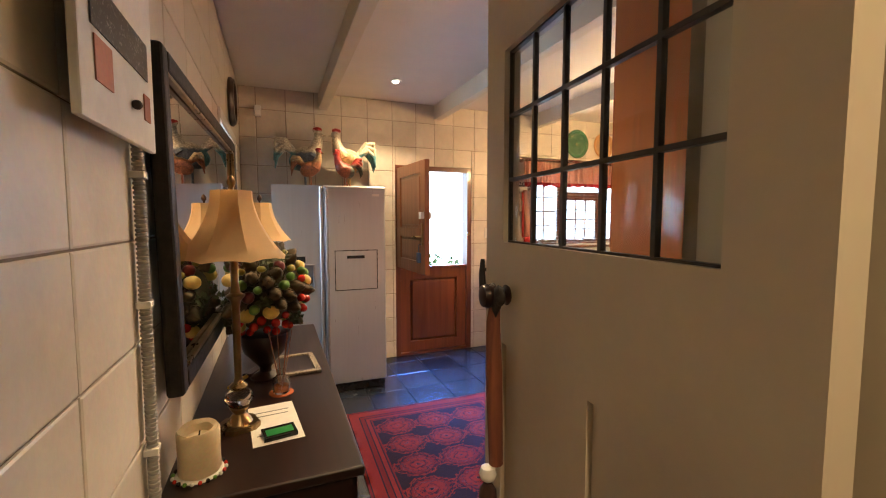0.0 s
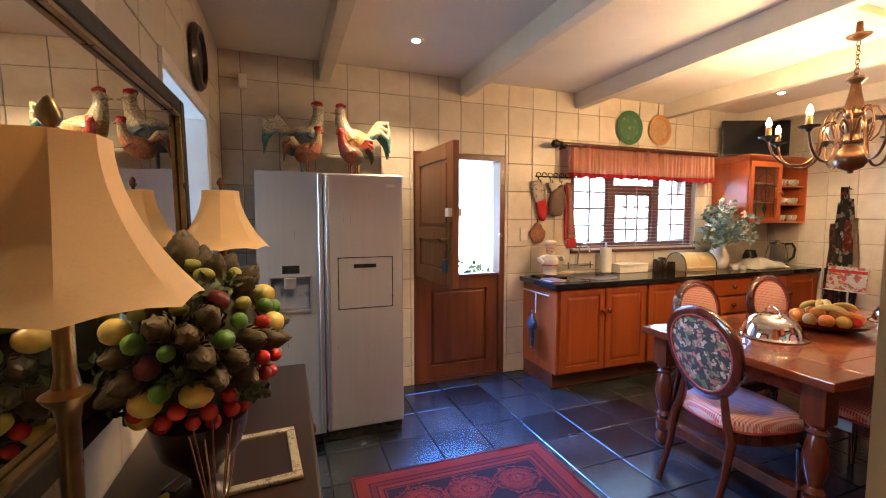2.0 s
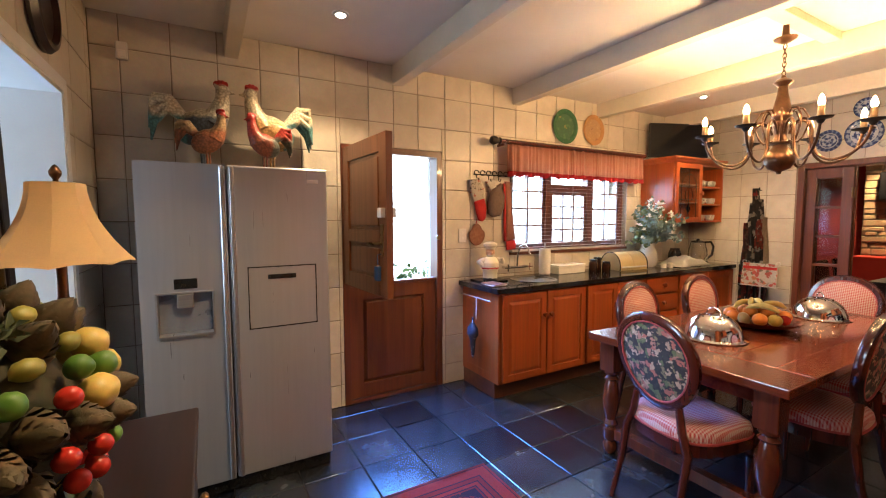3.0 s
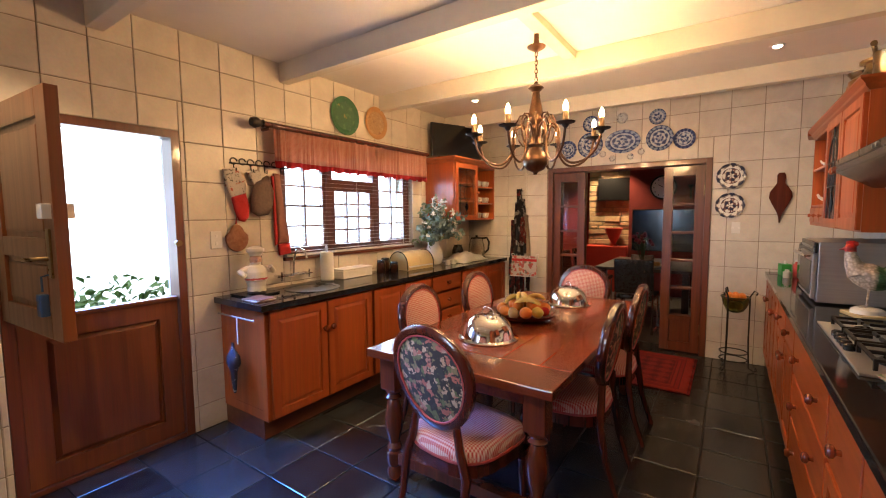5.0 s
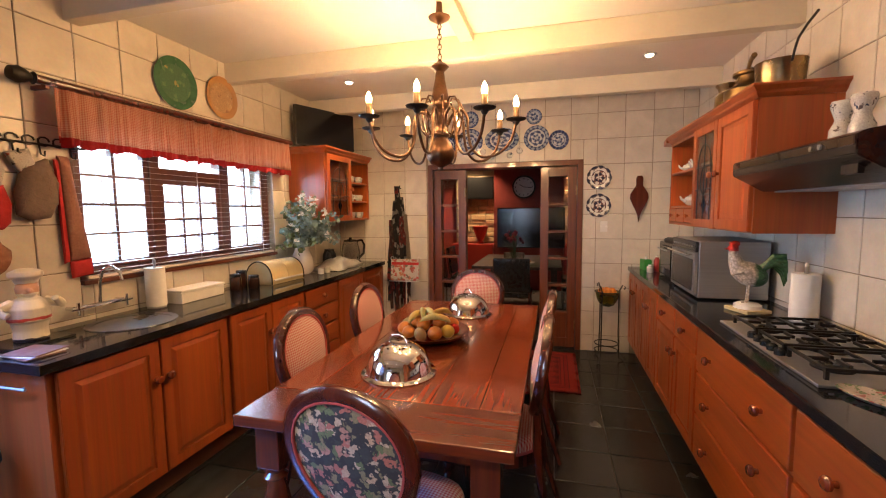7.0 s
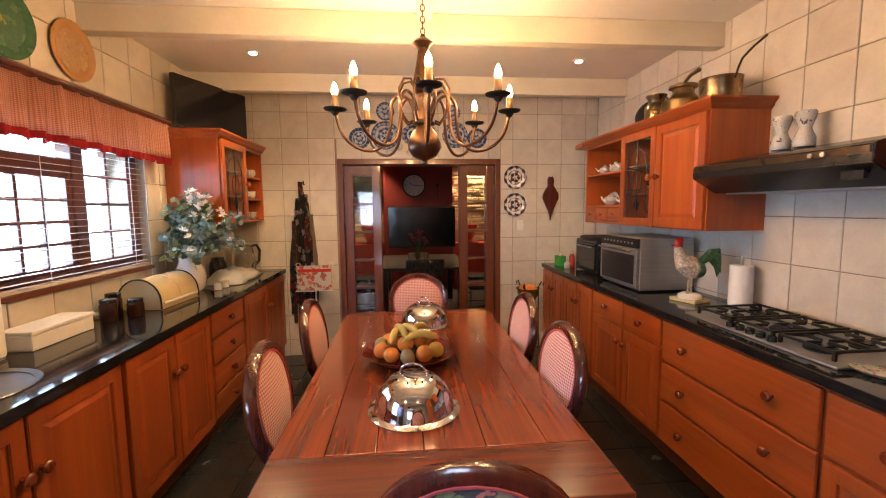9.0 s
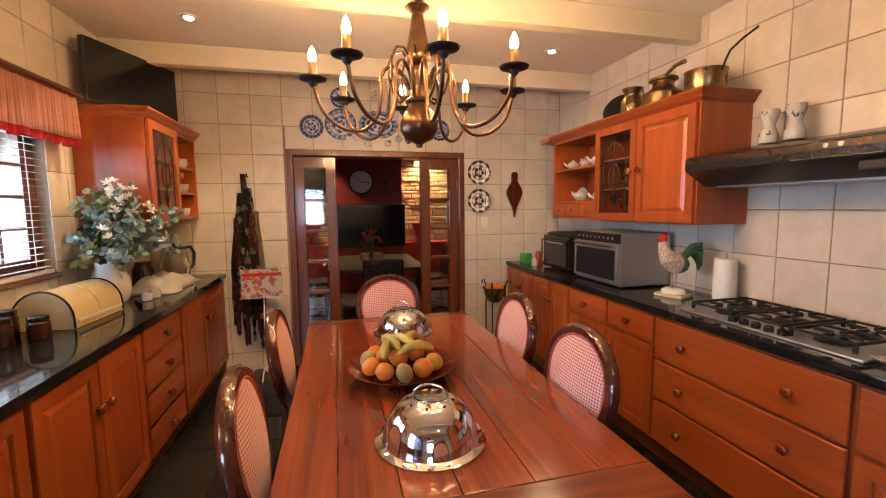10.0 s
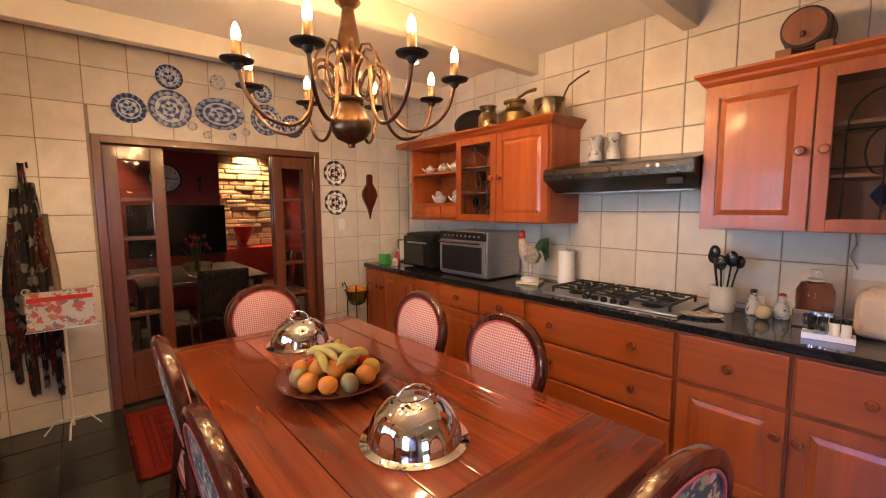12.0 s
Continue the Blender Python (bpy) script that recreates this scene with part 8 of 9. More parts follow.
def rooster_material(name, body, tail, neck, comb, split):
    """Painted by the figure's own shape: tail, body, neck and comb bands along its length and height."""
    m, nt, b = nodes_for(name)
    N, L = nt.nodes.new, nt.links.new
    tc = N("ShaderNodeTexCoord")
    sp = N("ShaderNodeSeparateXYZ")
    L(tc.outputs["Object"], sp.inputs[0])
    nz = N("ShaderNodeTexNoise")
    nz.inputs["Scale"].default_value = 26
    L(tc.outputs["Object"], nz.inputs[0])

    def step(src, lo, hi):
        r = N("ShaderNodeMapRange")
        ad = N("ShaderNodeMath")
        ad.operation = "MULTIPLY_ADD"
        ad.inputs[1].default_value = 0.05
        L(nz.outputs[0], ad.inputs[0])
        L(src, ad.inputs[2])
        r.inputs[1].default_value, r.inputs[2].default_value = lo + 0.025, hi + 0.025
        L(ad.outputs[0], r.inputs[0])
        return r.outputs[0]

    def mixc(f, a, c):
        x = N("ShaderNodeMix")
        x.data_type = "RGBA"
        L(f, x.inputs[0])
        if isinstance(a, tuple):
            x.inputs[6].default_value = (*a, 1)
        else:
            L(a, x.inputs[6])
        x.inputs[7].default_value = (*c, 1)
        return x.outputs[2]
    c = mixc(step(sp.outputs[0], split[0], split[0] + 0.02), tail, body)
    c = mixc(step(sp.outputs[2], split[1], split[1] + 0.03), c, neck) if split[1] else c
    c2 = N("ShaderNodeMix")
    c2.data_type = "RGBA"
    L(step(sp.outputs[2], split[2], split[2] + 0.008), c2.inputs[0])
    L(c, c2.inputs[6])
    c2.inputs[7].default_value = (*comb, 1)
    ml = N("ShaderNodeMix")
    ml.data_type, ml.blend_type = "RGBA", "MULTIPLY"
    ml.inputs[0].default_value = 0.6
    n3 = N("ShaderNodeTexVoronoi")
    n3.inputs["Scale"].default_value = 75
    L(tc.outputs["Object"], n3.inputs[0])
    inv = N("ShaderNodeMapRange")
    inv.inputs[1].default_value, inv.inputs[2].default_value = 0.75, 0.15
    inv.inputs[3].default_value, inv.inputs[4].default_value = 0.15, 1.0
    L(n3.outputs[0], inv.inputs[0])
    L(c2.outputs[2], ml.inputs[6])
    L(inv.outputs[0], ml.inputs[7])
    L(ml.outputs[2], b.inputs["Base Color"])
    b.inputs["Roughness"].default_value = 0.35
    bp = N("ShaderNodeBump")
    bp.inputs["Strength"].default_value, bp.inputs["Distance"].default_value = 0.4, 0.004
    L(n3.outputs[0], bp.inputs["Height"])
    L(bp.outputs[0], b.inputs["Normal"])
    return m


def statue(name, bm, mat, m, label):
    o = solid(name, bm, mat, label, "figurine")
    o.matrix_world = m
    skin = o.modifiers.new("skin", "REMESH")
    skin.mode, skin.voxel_size, skin.use_smooth_shade = "VOXEL", 0.0042, True
    return o


FT_ = 1.737
RED = (0.45, 0.02, 0.015)
statue("rooster_figurine", rooster_mesh(1.15), rooster_material("rooster_teal", (0.07, 0.09, 0.13), (0.10, 0.27, 0.29), (0.70, 0.62, 0.46), RED, (-0.08, 0.29, 0.5)), pose(0.30, 4.17, FT_ + 0.02, 0, 0, -8), "painted metal rooster with teal tail on refrigerator")
statue("rooster_figurine", rooster_mesh(1.15), rooster_material("rooster_amber", (0.66, 0.40, 0.16), (0.13, 0.30, 0.32), (0.72, 0.64, 0.46), RED, (-0.08, 0.31, 0.5)), pose(0.70, 4.17, FT_ + 0.02, 0, 0, 188), "painted metal rooster with amber body on refrigerator")
statue("hen_figurine", rooster_mesh(0.72), rooster_material("hen_russet", (0.42, 0.15, 0.07), (0.30, 0.09, 0.04), (0.50, 0.34, 0.18), RED, (-0.06, 0.2, 0.29)), pose(0.33, 3.95, FT_, 0, 0, -20), "painted russet hen figurine on the refrigerator")
statue("hen_figurine", rooster_mesh(0.72), rooster_material("hen_red", (0.36, 0.10, 0.05), (0.14, 0.15, 0.12), (0.48, 0.05, 0.03), RED, (-0.03, 0.19, 0.29)), pose(0.63, 3.95, FT_, 0, 0, 195), "painted red hen figurine on the refrigerator")
bs = thing("figurine_base", "cream plinth under the counter rooster", "plinth", pose(3.80, 0.80, WT, 0, 0, 20))
part("plinth", box(bmesh.new(), -0.085, 0.085, -0.075, 0.075, 0.0, 0.02, 0.004), M_ENAMEL, bs)
part("mound", lathe([(0.07, 0.02), (0.068, 0.04), (0.05, 0.05), (0, 0.052)], 20), M_PORC, bs)
statue("rooster_figurine", rooster_mesh(0.74, plump=0.9), rooster_material("rooster_white", (0.62, 0.52, 0.42), (0.05, 0.15, 0.06), (0.60, 0.42, 0.28), RED, (-0.03, 0.0, 0.285)), pose(3.80, 0.80, WT + 0.05, 0, 0, 78), "white ceramic rooster with green tail on the counter")
cr_ = thing("utensil_crock", "cream crock of black kitchen utensils", "crock", pose(2.58, 0.70, WT))
part("crock", lathe([(0.05, 0), (0.058, 0.01), (0.062, 0.08), (0.056, 0.13), (0.06, 0.14), (0.055, 0.14), (0.05, 0.12), (0.05, 0.02)], 26), surface("cream_stoneware", (0.72, 0.67, 0.55), (0.66, 0.60, 0.48), 0.3, 0, 10, 0.05), cr_)
for k, (dx, dy, h, w) in enumerate(((0.02, 0.01, 0.30, 0.028), (-0.02, 0.015, 0.27, 0.032), (0.03, -0.02, 0.27, 0.03), (-0.03, -0.015, 0.25, 0.026), (0.0, 0.03, 0.25, 0.03))):
    bm = tube([(dx * 0.5, dy * 0.5, 0.03), (dx * 1.6, dy * 1.4, 0.20), (dx * 2.0, dy * 1.8, h)], 0.005, 6)
    ball(w, Matrix.Translation((dx * 2.1, dy * 1.9, h + 0.02)) @ Matrix.Diagonal((1, 0.4, 1.35, 1)), bm, 10, 7)
    part("utensil", bm, M_BLACK, cr_, "black nylon ladle or spoon")
for x, y, h, cc in ((2.45, 0.66, 0.13, M_BLACKM), (2.33, 0.66, 0.125, M_TOMATO)):
    c = thing("cruet", "painted ceramic oil cruet with stopper", "cruet", pose(x, y, WT), "cruet set")
    part("body", lathe([(0.03, 0), (0.034, 0.006), (0.032, 0.06), (0.016, 0.09), (0.016, 0.11), (0.018, 0.115)], 18), M_DELFT, c)
    part("stopper", lathe([(0.014, 0.115), (0.016, h), (0, h + 0.006)], 12), cc, c)
    part("handle", tube([(-0.016, 0, 0.1), (-0.045, 0, 0.095), (-0.045, 0, 0.06), (-0.032, 0, 0.05)], 0.004, 6), M_PORC, c)
c = thing("garlic_pot", "small round cream pot beside cruets", "pot", pose(2.39, 0.74, WT))
part("body", ball(0.035, pose(0, 0, 0.034), None, 16, 10), M_ENAMEL, c)
part("knob", lathe([(0.008, 0.066), (0.01, 0.075), (0, 0.08)], 10), M_ENAMEL, c)
cm = thing("glass_dispenser", "ribbed dark glass canister on a steel base", "canister", pose(2.20, 0.72, WT, 0, 0, 5))
part("base", box(bmesh.new(), -0.075, 0.075, -0.06, 0.06, 0.0, 0.085, 0.006), M_CHROME, cm)
for z in (0.03, 0.062):
    part("knob", lathe([(0.014, 0), (0.014, 0.012), (0, 0.014)], 12, m=pose(0.02, 0.06, z, -90)), M_BLACK, cm)
part("canister", lathe([(0.068, 0.086), (0.072, 0.10), (0.072, 0.17), (0.055, 0.21), (0.035, 0.215)], 12), clear_glass("smoked_glass", (0.35, 0.16, 0.12)), cm)
part("stopper", lathe([(0.033, 0.216), (0.035, 0.225), (0.015, 0.235), (0.025, 0.255), (0.022, 0.268), (0, 0.27)], 14), M_CRYSTAL, cm)
brd = thing("bread_crock", "large pale terracotta bread crock", "crock", pose(1.93, 0.72, WT))
part("body", box(bmesh.new(), -0.13, 0.13, -0.10, 0.10, 0.0, 0.20, 0.05, 5), surface("pale_terracotta", (0.58, 0.47, 0.38), (0.50, 0.40, 0.31), 0.7, 0, 10, 0.2), brd)
part("lid", lathe([(0.10, 0.196), (0.09, 0.215), (0.05, 0.228), (0, 0.23)], 26), MATS["pale_terracotta"], brd)
tr2 = thing("condiment_tray", "white tray of small condiment jars", "tray", pose(2.12, 0.93, WT, 0, 0, 6))
part("tray", boxes((-0.085, 0.085, -0.04, 0.04, 0, 0.008), (-0.085, 0.085, -0.04, -0.034, 0.008, 0.025), (-0.085, 0.085, 0.034, 0.04, 0.008, 0.025), (-0.085, -0.079, -0.034, 0.034, 0.008, 0.025), (0.079, 0.085, -0.034, 0.034, 0.008, 0.025)), M_PORC, tr2)
for k, mt in enumerate((M_PORC, M_PAPER, M_CRYSTAL, M_CRYSTAL)):
    jj = thing("spice_jar", "small spice jar with black lid", "jar", tr2.matrix_world @ pose(-0.055 + 0.037 * k, 0.0, 0.0085), "jars on the condiment tray")
    part("glass", lathe([(0.016, 0), (0.017, 0.003), (0.017, 0.06), (0.014, 0.066)], 14), mt, jj)
    part("lid", lathe([(0.0175, 0.0665), (0.0175, 0.085), (0, 0.087)], 14), M_BLACK, jj)
sr = thing("spoon_rest", "painted rooster-pattern spoon rest", "spoon rest", pose(2.61, 0.92, WT, 0, 0, 30))
part("dish", lathe([(0.05, 0), (0.06, 0.004), (0.075, 0.014), (0.072, 0.016), (0.04, 0.005), (0, 0.004)], 24, m=Matrix.Diagonal((1.4, 0.8, 1, 1))), patterned("spoon_rest_print", (0.62, 0.56, 0.48), [(0.62, 0.56, 0.48), (0.4, 0.04, 0.03), (0.1, 0.25, 0.08)], 40, 0.3, 0.5), sr)
sk2 = thing("power_socket", "white double power socket on the tiles", "socket", Matrix.Translation((2.02, YS + 0.008, 1.17)) @ pose(0, 0, 0, -90))
part("plate", box(bmesh.new(), -0.075, 0.075, -0.04, 0.04, 0, 0.01, 0.003), M_PORC, sk2)
cb = thing("power_cable", "grey power cable hanging from the wall cabinet", "cable")
part("cable", tube([(2.10, YS + 0.015, 1.364), (2.09, YS + 0.02, 1.30), (2.11, YS + 0.022, 1.24), (2.08, YS + 0.02, 1.18)], 0.004, 6), MATS["grey_pvc"], cb)

# ---- by the French doors ----
ap = thing("aprons", "bunch of patterned aprons and bags hanging on the wall", "aprons")
M_AP1 = patterned("dark_apron_print", (0.025, 0.02, 0.022), [(0.03, 0.025, 0.03), (0.40, 0.03, 0.03), (0.55, 0.5, 0.44), (0.03, 0.025, 0.03), (0.50, 0.44, 0.36), (0.05, 0.03, 0.03)], 15, 0.9, 0.6)
M_AP2 = patterned("red_ribbons", (0.12, 0.03, 0.025), [(0.12, 0.03, 0.025), (0.30, 0.03, 0.03), (0.2, 0.12, 0.08), (0.06, 0.03, 0.03)], 26, 0.9, 0.6)
M_AP3 = surface("string_bag", (0.46, 0.36, 0.26), (0.36, 0.27, 0.19), 0.9, 0, 40, 0.5)


def drape(y0, y1, z0, z1, d, top, seed, mat, name):
    """Hanging folds that gather at the hook and widen below."""
    bm = bmesh.new()
    g = []
    for j in range(13):
        v = j / 12
        z = z1 + (z0 - z1) * v
        row = []
        for i in range(21):
            u = i / 20
            wv = top + (1 - top) * min(1, v * 1.35) ** 1.1
            yc = (y0 + y1) / 2
            y = yc + (u - 0.5) * (y1 - y0) * wv + 0.012 * noise.noise(Vector((u * 3, v * 3, seed)))
            x = XR - 0.012 - d * math.sin(math.pi * u) ** 0.5 * (0.5 + 0.5 * abs(math.sin(u * 11 + seed + v))) - 0.004
            zz = z + (0.03 * noise.noise(Vector((u * 6, seed, 1))) if j == 12 else 0)
            row.append(bm.verts.new((x, y, zz)))
        g.append(row)
    for a, b in zip(g, g[1:]):
        for i in range(20):
            bm.faces.new((a[i], a[i + 1], b[i + 1], b[i]))
    bmesh.ops.solidify(bm, geom=bm.faces[:], thickness=0.002)
    part(name, smooth(bm, 80), mat, ap)


M_AP4 = patterned("red_kitchen_print", (0.30, 0.03, 0.025), [(0.30, 0.03, 0.025), (0.46, 0.05, 0.04), (0.5, 0.42, 0.34), (0.10, 0.02, 0.02)], 30, 0.9, 0.55)
drape(3.53, 3.75, 0.72, 1.62, 0.07, 0.2, 1.0, M_AP1, "apron")
drape(3.49, 3.63, 0.80, 1.66, 0.10, 0.25, 2.3, M_AP1, "apron")
drape(3.46, 3.56, 0.74, 1.46, 0.06, 0.3, 4.0, M_AP3, "string_bag")
drape(3.56, 3.64, 1.28, 1.78, 0.11, 0.35, 9.0, M_AP1, "bag")
drape(3.50, 3.58, 1.12, 1.44, 0.13, 0.4, 5.5, M_AP4, "oven_cloth")
drape(3.63, 3.71, 0.95, 1.40, 0.12, 0.3, 6.4, M_AP2, "cloth")
rngd = random.Random(6)
for k in range(11):
    yk = 3.47 + 0.024 * k
    zb = rngd.uniform(0.22, 0.58)
    drape(yk, yk + rngd.uniform(0.018, 0.04), zb, rngd.uniform(0.80, 0.95), rngd.uniform(0.02, 0.06), 0.9, 11.0 + k, (M_AP2, M_AP1, M_AP4)[k % 3], "ribbon_tail")
part("hook", tube([(XR - 0.008, 3.57, 1.76), (XR - 0.05, 3.57, 1.76), (XR - 0.055, 3.57, 1.79)], 0.006, 6), M_BLACKM, ap)
for y, z in ((3.66, 0.30), (3.50, 0.25)):
    part("apron_string", tube([(XR - 0.03, y, 0.75), (XR - 0.025, y + 0.01, 0.5), (XR - 0.03, y - 0.005, z)], 0.005, 5), M_AP1, ap)
mr_ = thing("magazine_stand", "pale wrought iron stand holding cookery magazines", "stand")
part("post", tube([(5.50, 3.46, 0.05), (5.53, 3.46, 0.95)], 0.008, 8), M_PORC, mr_)
for dx, dy in ((-0.13, 0.02), (0.05, 0.15), (0.05, -0.14)):
    part("foot", tube([(5.50, 3.46, 0.10), (5.50 + dx * 0.6, 3.46 + dy * 0.6, 0.09), (5.50 + dx, 3.46 + dy, 0.006)], 0.006, 6), M_PORC, mr_)
part("shelf", tube([(5.46, 3.29, 0.72), (5.46, 3.64, 0.72), (5.52, 3.64, 0.72), (5.52, 3.29, 0.72)], 0.004, 6, closed=True), M_PORC, mr_)
for s in (-1, 1):
    part("scroll", tube([(5.53, 3.465 + s * (0.16 + 0.02 * math.cos(a)), 0.97 + 0.02 * math.sin(a)) for a in (3.1, 2.0, 1.0, 0, -1, -2)], 0.004, 5), M_PORC, mr_)
mgz = thing("magazines", "cookery magazines with red dishes on the cover", "magazine")
part("cover", moved(box(bmesh.new(), -0.004, 0.004, -0.165, 0.165, 0, 0.24, 0.001), pose(5.475, 3.465, 0.727, 0, 10)), patterned("food_cover", (0.55, 0.50, 0.42), [(0.42, 0.05, 0.02), (0.5, 0.15, 0.04), (0.55, 0.5, 0.42), (0.16, 0.13, 0.07), (0.5, 0.06, 0.03)], 26, 0.3, 0.6), mgz)
part("title_band", moved(boxes((-0.006, -0.0045, -0.16, 0.16, 0.175, 0.205)), pose(5.475, 3.465, 0.727, 0, 10)), M_HEM, mgz)
part("pages", moved(box(bmesh.new(), 0.005, 0.02, -0.16, 0.16, 0, 0.235, 0.001), pose(5.475, 3.465, 0.727, 0, 10)), M_PAPER, mgz)
ps = thing("fruit_stand", "black wrought iron stand with a hanging fruit basket", "stand", pose(5.46, 1.345, 0))
for k in range(3):
    a = 2 * math.pi * k / 3 + 0.5
    ca, sa = math.cos(a), math.sin(a)
    pts = [(0.17 * ca, 0.17 * sa, 0.045), (0.185 * ca, 0.185 * sa, 0.02), (0.16 * ca, 0.16 * sa, 0.006), (0.12 * ca, 0.12 * sa, 0.03), (0.11 * ca, 0.11 * sa, 0.30), (0.11 * ca, 0.11 * sa, 0.70), (0.14 * ca, 0.14 * sa, 0.755), (0.165 * ca, 0.165 * sa, 0.74), (0.155 * ca, 0.155 * sa, 0.715)]
    part("leg", tube(pts, 0.007, 7), M_BLACKM, ps)
for z, r in ((0.10, 0.11), (0.17, 0.11), (0.69, 0.115)):
    part("ring", tube([(r * math.cos(t), r * math.sin(t), z) for t in [2 * math.pi * k / 24 for k in range(24)]], 0.005, 6, closed=True), M_BLACKM, ps)
part("basket", lathe([(0.03, 0.54), (0.07, 0.56), (0.10, 0.62), (0.112, 0.69), (0.108, 0.69), (0.096, 0.62), (0.066, 0.565), (0, 0.545)], 24), clear_glass("green_glass", (0.5, 0.55, 0.3)), ps)
for k in range(6):
    a = k * 1.05
    f = thing("orange", "orange in the iron fruit stand", "fruit", ps.matrix_world @ pose(0.055 * math.cos(a), 0.055 * math.sin(a), 0.69), "fruit in the stand")
    part("skin", ball(0.036, None, None, 12, 8, 0.03, k), M_ORANGE, f)
for k in range(3):
    f = thing("lemon", "lemon in the iron fruit stand", "fruit", ps.matrix_world @ pose(0.035 * math.cos(k * 2.1), 0.035 * math.sin(k * 2.1), 0.61), "fruit in the stand")
    part("skin", ball(0.03, Matrix.Diagonal((1, 1, 1.2, 1)), None, 12, 8, 0.03, k), M_LEMON, f)

# ---- on the dresser ----
cn = thing("candle", "broad cream pillar candle with a burnt hollow", "candle", pose(-0.165, 1.365, DZ + 0.009))
bm = lathe([(0.05, 0), (0.052, 0.004), (0.051, 0.06), (0.052, 0.11), (0.048, 0.118), (0.036, 0.112), (0.03, 0.095), (0, 0.092)], 28)
for v in bm.verts:
    if v.co.z > 0.1:
        v.co.z += 0.008 * noise.noise(v.co * 40)
part("wax", bm, surface("cream_wax", (0.66, 0.55, 0.36), (0.58, 0.46, 0.28), 0.45, 0, 14, 0.1), cn)
part("wick", tube([(0, 0, 0.09), (0.003, 0, 0.108)], 0.002, 5), M_BLACK, cn)
cm_ = thing("beaded_coaster", "beaded coaster beneath the pillar candle", "coaster", pose(-0.165, 1.365, DZ))
part("mat", lathe([(0.058, 0.001), (0.06, 0.004), (0.056, 0.008), (0, 0.008)], 26), M_PORC, cm_)
for k in range(22):
    a = 2 * math.pi * k / 22
    part("bead", ball(0.0055, pose(0.063 * math.cos(a), 0.063 * math.sin(a), 0.0065), None, 6, 5), (M_PORC, M_TOMATO, M_BLACK, M_LIME)[k % 4], cm_)
pp = thing("leaflet", "white printed leaflet under the table lamp", "leaflet", pose(0.02, 1.60, DZ + 0.0006, 0, 0, 6))
part("sheet", boxes((-0.075, 0.075, -0.15, 0.14, 0, 0.0008)), M_PAPER, pp)
part("print", boxes((-0.06, 0.06, -0.09, -0.085, 0.0009, 0.0013), (-0.06, 0.05, 0.05, 0.056, 0.0009, 0.0013), (-0.06, 0.055, 0.08, 0.086, 0.0009, 0.0013)), surface("grey_print", (0.2, 0.2, 0.2), None, 0.8), pp)
cdv = thing("card_box", "small green and black card box", "box", pose(0.035, 1.50, DZ + 0.002, 0, 0, 10))
part("box", box(bmesh.new(), -0.05, 0.05, -0.035, 0.035, 0, 0.014, 0.002), M_BLACK, cdv)
part("label", boxes((-0.04, 0.04, -0.025, 0.015, 0.0145, 0.0155)), surface("green_label", (0.03, 0.28, 0.06), None, 0.4), cdv)
df = thing("reed_diffuser", "glass reed diffuser on an orange coaster", "diffuser", pose(0.045, 1.84, DZ))
part("coaster", lathe([(0.045, 0.0005), (0.046, 0.004), (0, 0.005)], 22), surface("orange_felt", (0.62, 0.16, 0.04), None, 0.9), df, "orange round coaster")
part("bottle", lathe([(0.03, 0.0055), (0.032, 0.01), (0.032, 0.06), (0.013, 0.075), (0.013, 0.095), (0.011, 0.095), (0.011, 0.076), (0.028, 0.058), (0.028, 0.012), (0, 0.011)], 20), M_CRYSTAL, df)
part("oil", lathe([(0.027, 0.013), (0.027, 0.035), (0, 0.035)], 18), surface("amber_oil", (0.4, 0.14, 0.04), None, 0.1), df)
for k in range(7):
    a = k * 0.9
    part("reed", tube([(0.006 * math.cos(a), 0.006 * math.sin(a), 0.03), (0.045 * math.cos(a), 0.045 * math.sin(a), 0.25)], 0.0018, 5), M_DOORW, df)
mm = thing("place_mat", "dark tray mat with a woven beaded border", "mat", pose(0.105, 2.15, DZ + 0.001, 0, 0, 4))
part("mat", box(bmesh.new(), -0.075, 0.075, -0.115, 0.115, 0, 0.005, 0.001), M_DARKW, mm)
M_WOVEN = patterned("woven_mat", (0.42, 0.36, 0.27), [(0.42, 0.36, 0.27), (0.05, 0.04, 0.04), (0.42, 0.36, 0.27)], 90, 0.8, 0.5)
for q in ((-0.10, 0.10, -0.14, -0.1155), (-0.10, 0.10, 0.1155, 0.14), (-0.10, -0.0755, -0.115, 0.115), (0.0755, 0.10, -0.115, 0.115)):
    part("border", box(bmesh.new(), *q, 0.0, 0.012, 0.004), M_WOVEN, mm, "woven beaded border")
bn = thing("brush", "wooden-handled brush with yellow cord", "brush", pose(-0.10, 2.02, DZ + 0.014, 0, 0, 60))
part("handle", tube([(-0.10, 0, 0), (-0.03, 0, 0.004), (0.02, 0, 0.002)], [0.006, 0.011, 0.008], 8), M_LEMON, bn)
part("head", box(bmesh.new(), 0.02, 0.12, -0.02, 0.02, -0.012, 0.012, 0.005), M_DARKW, bn)

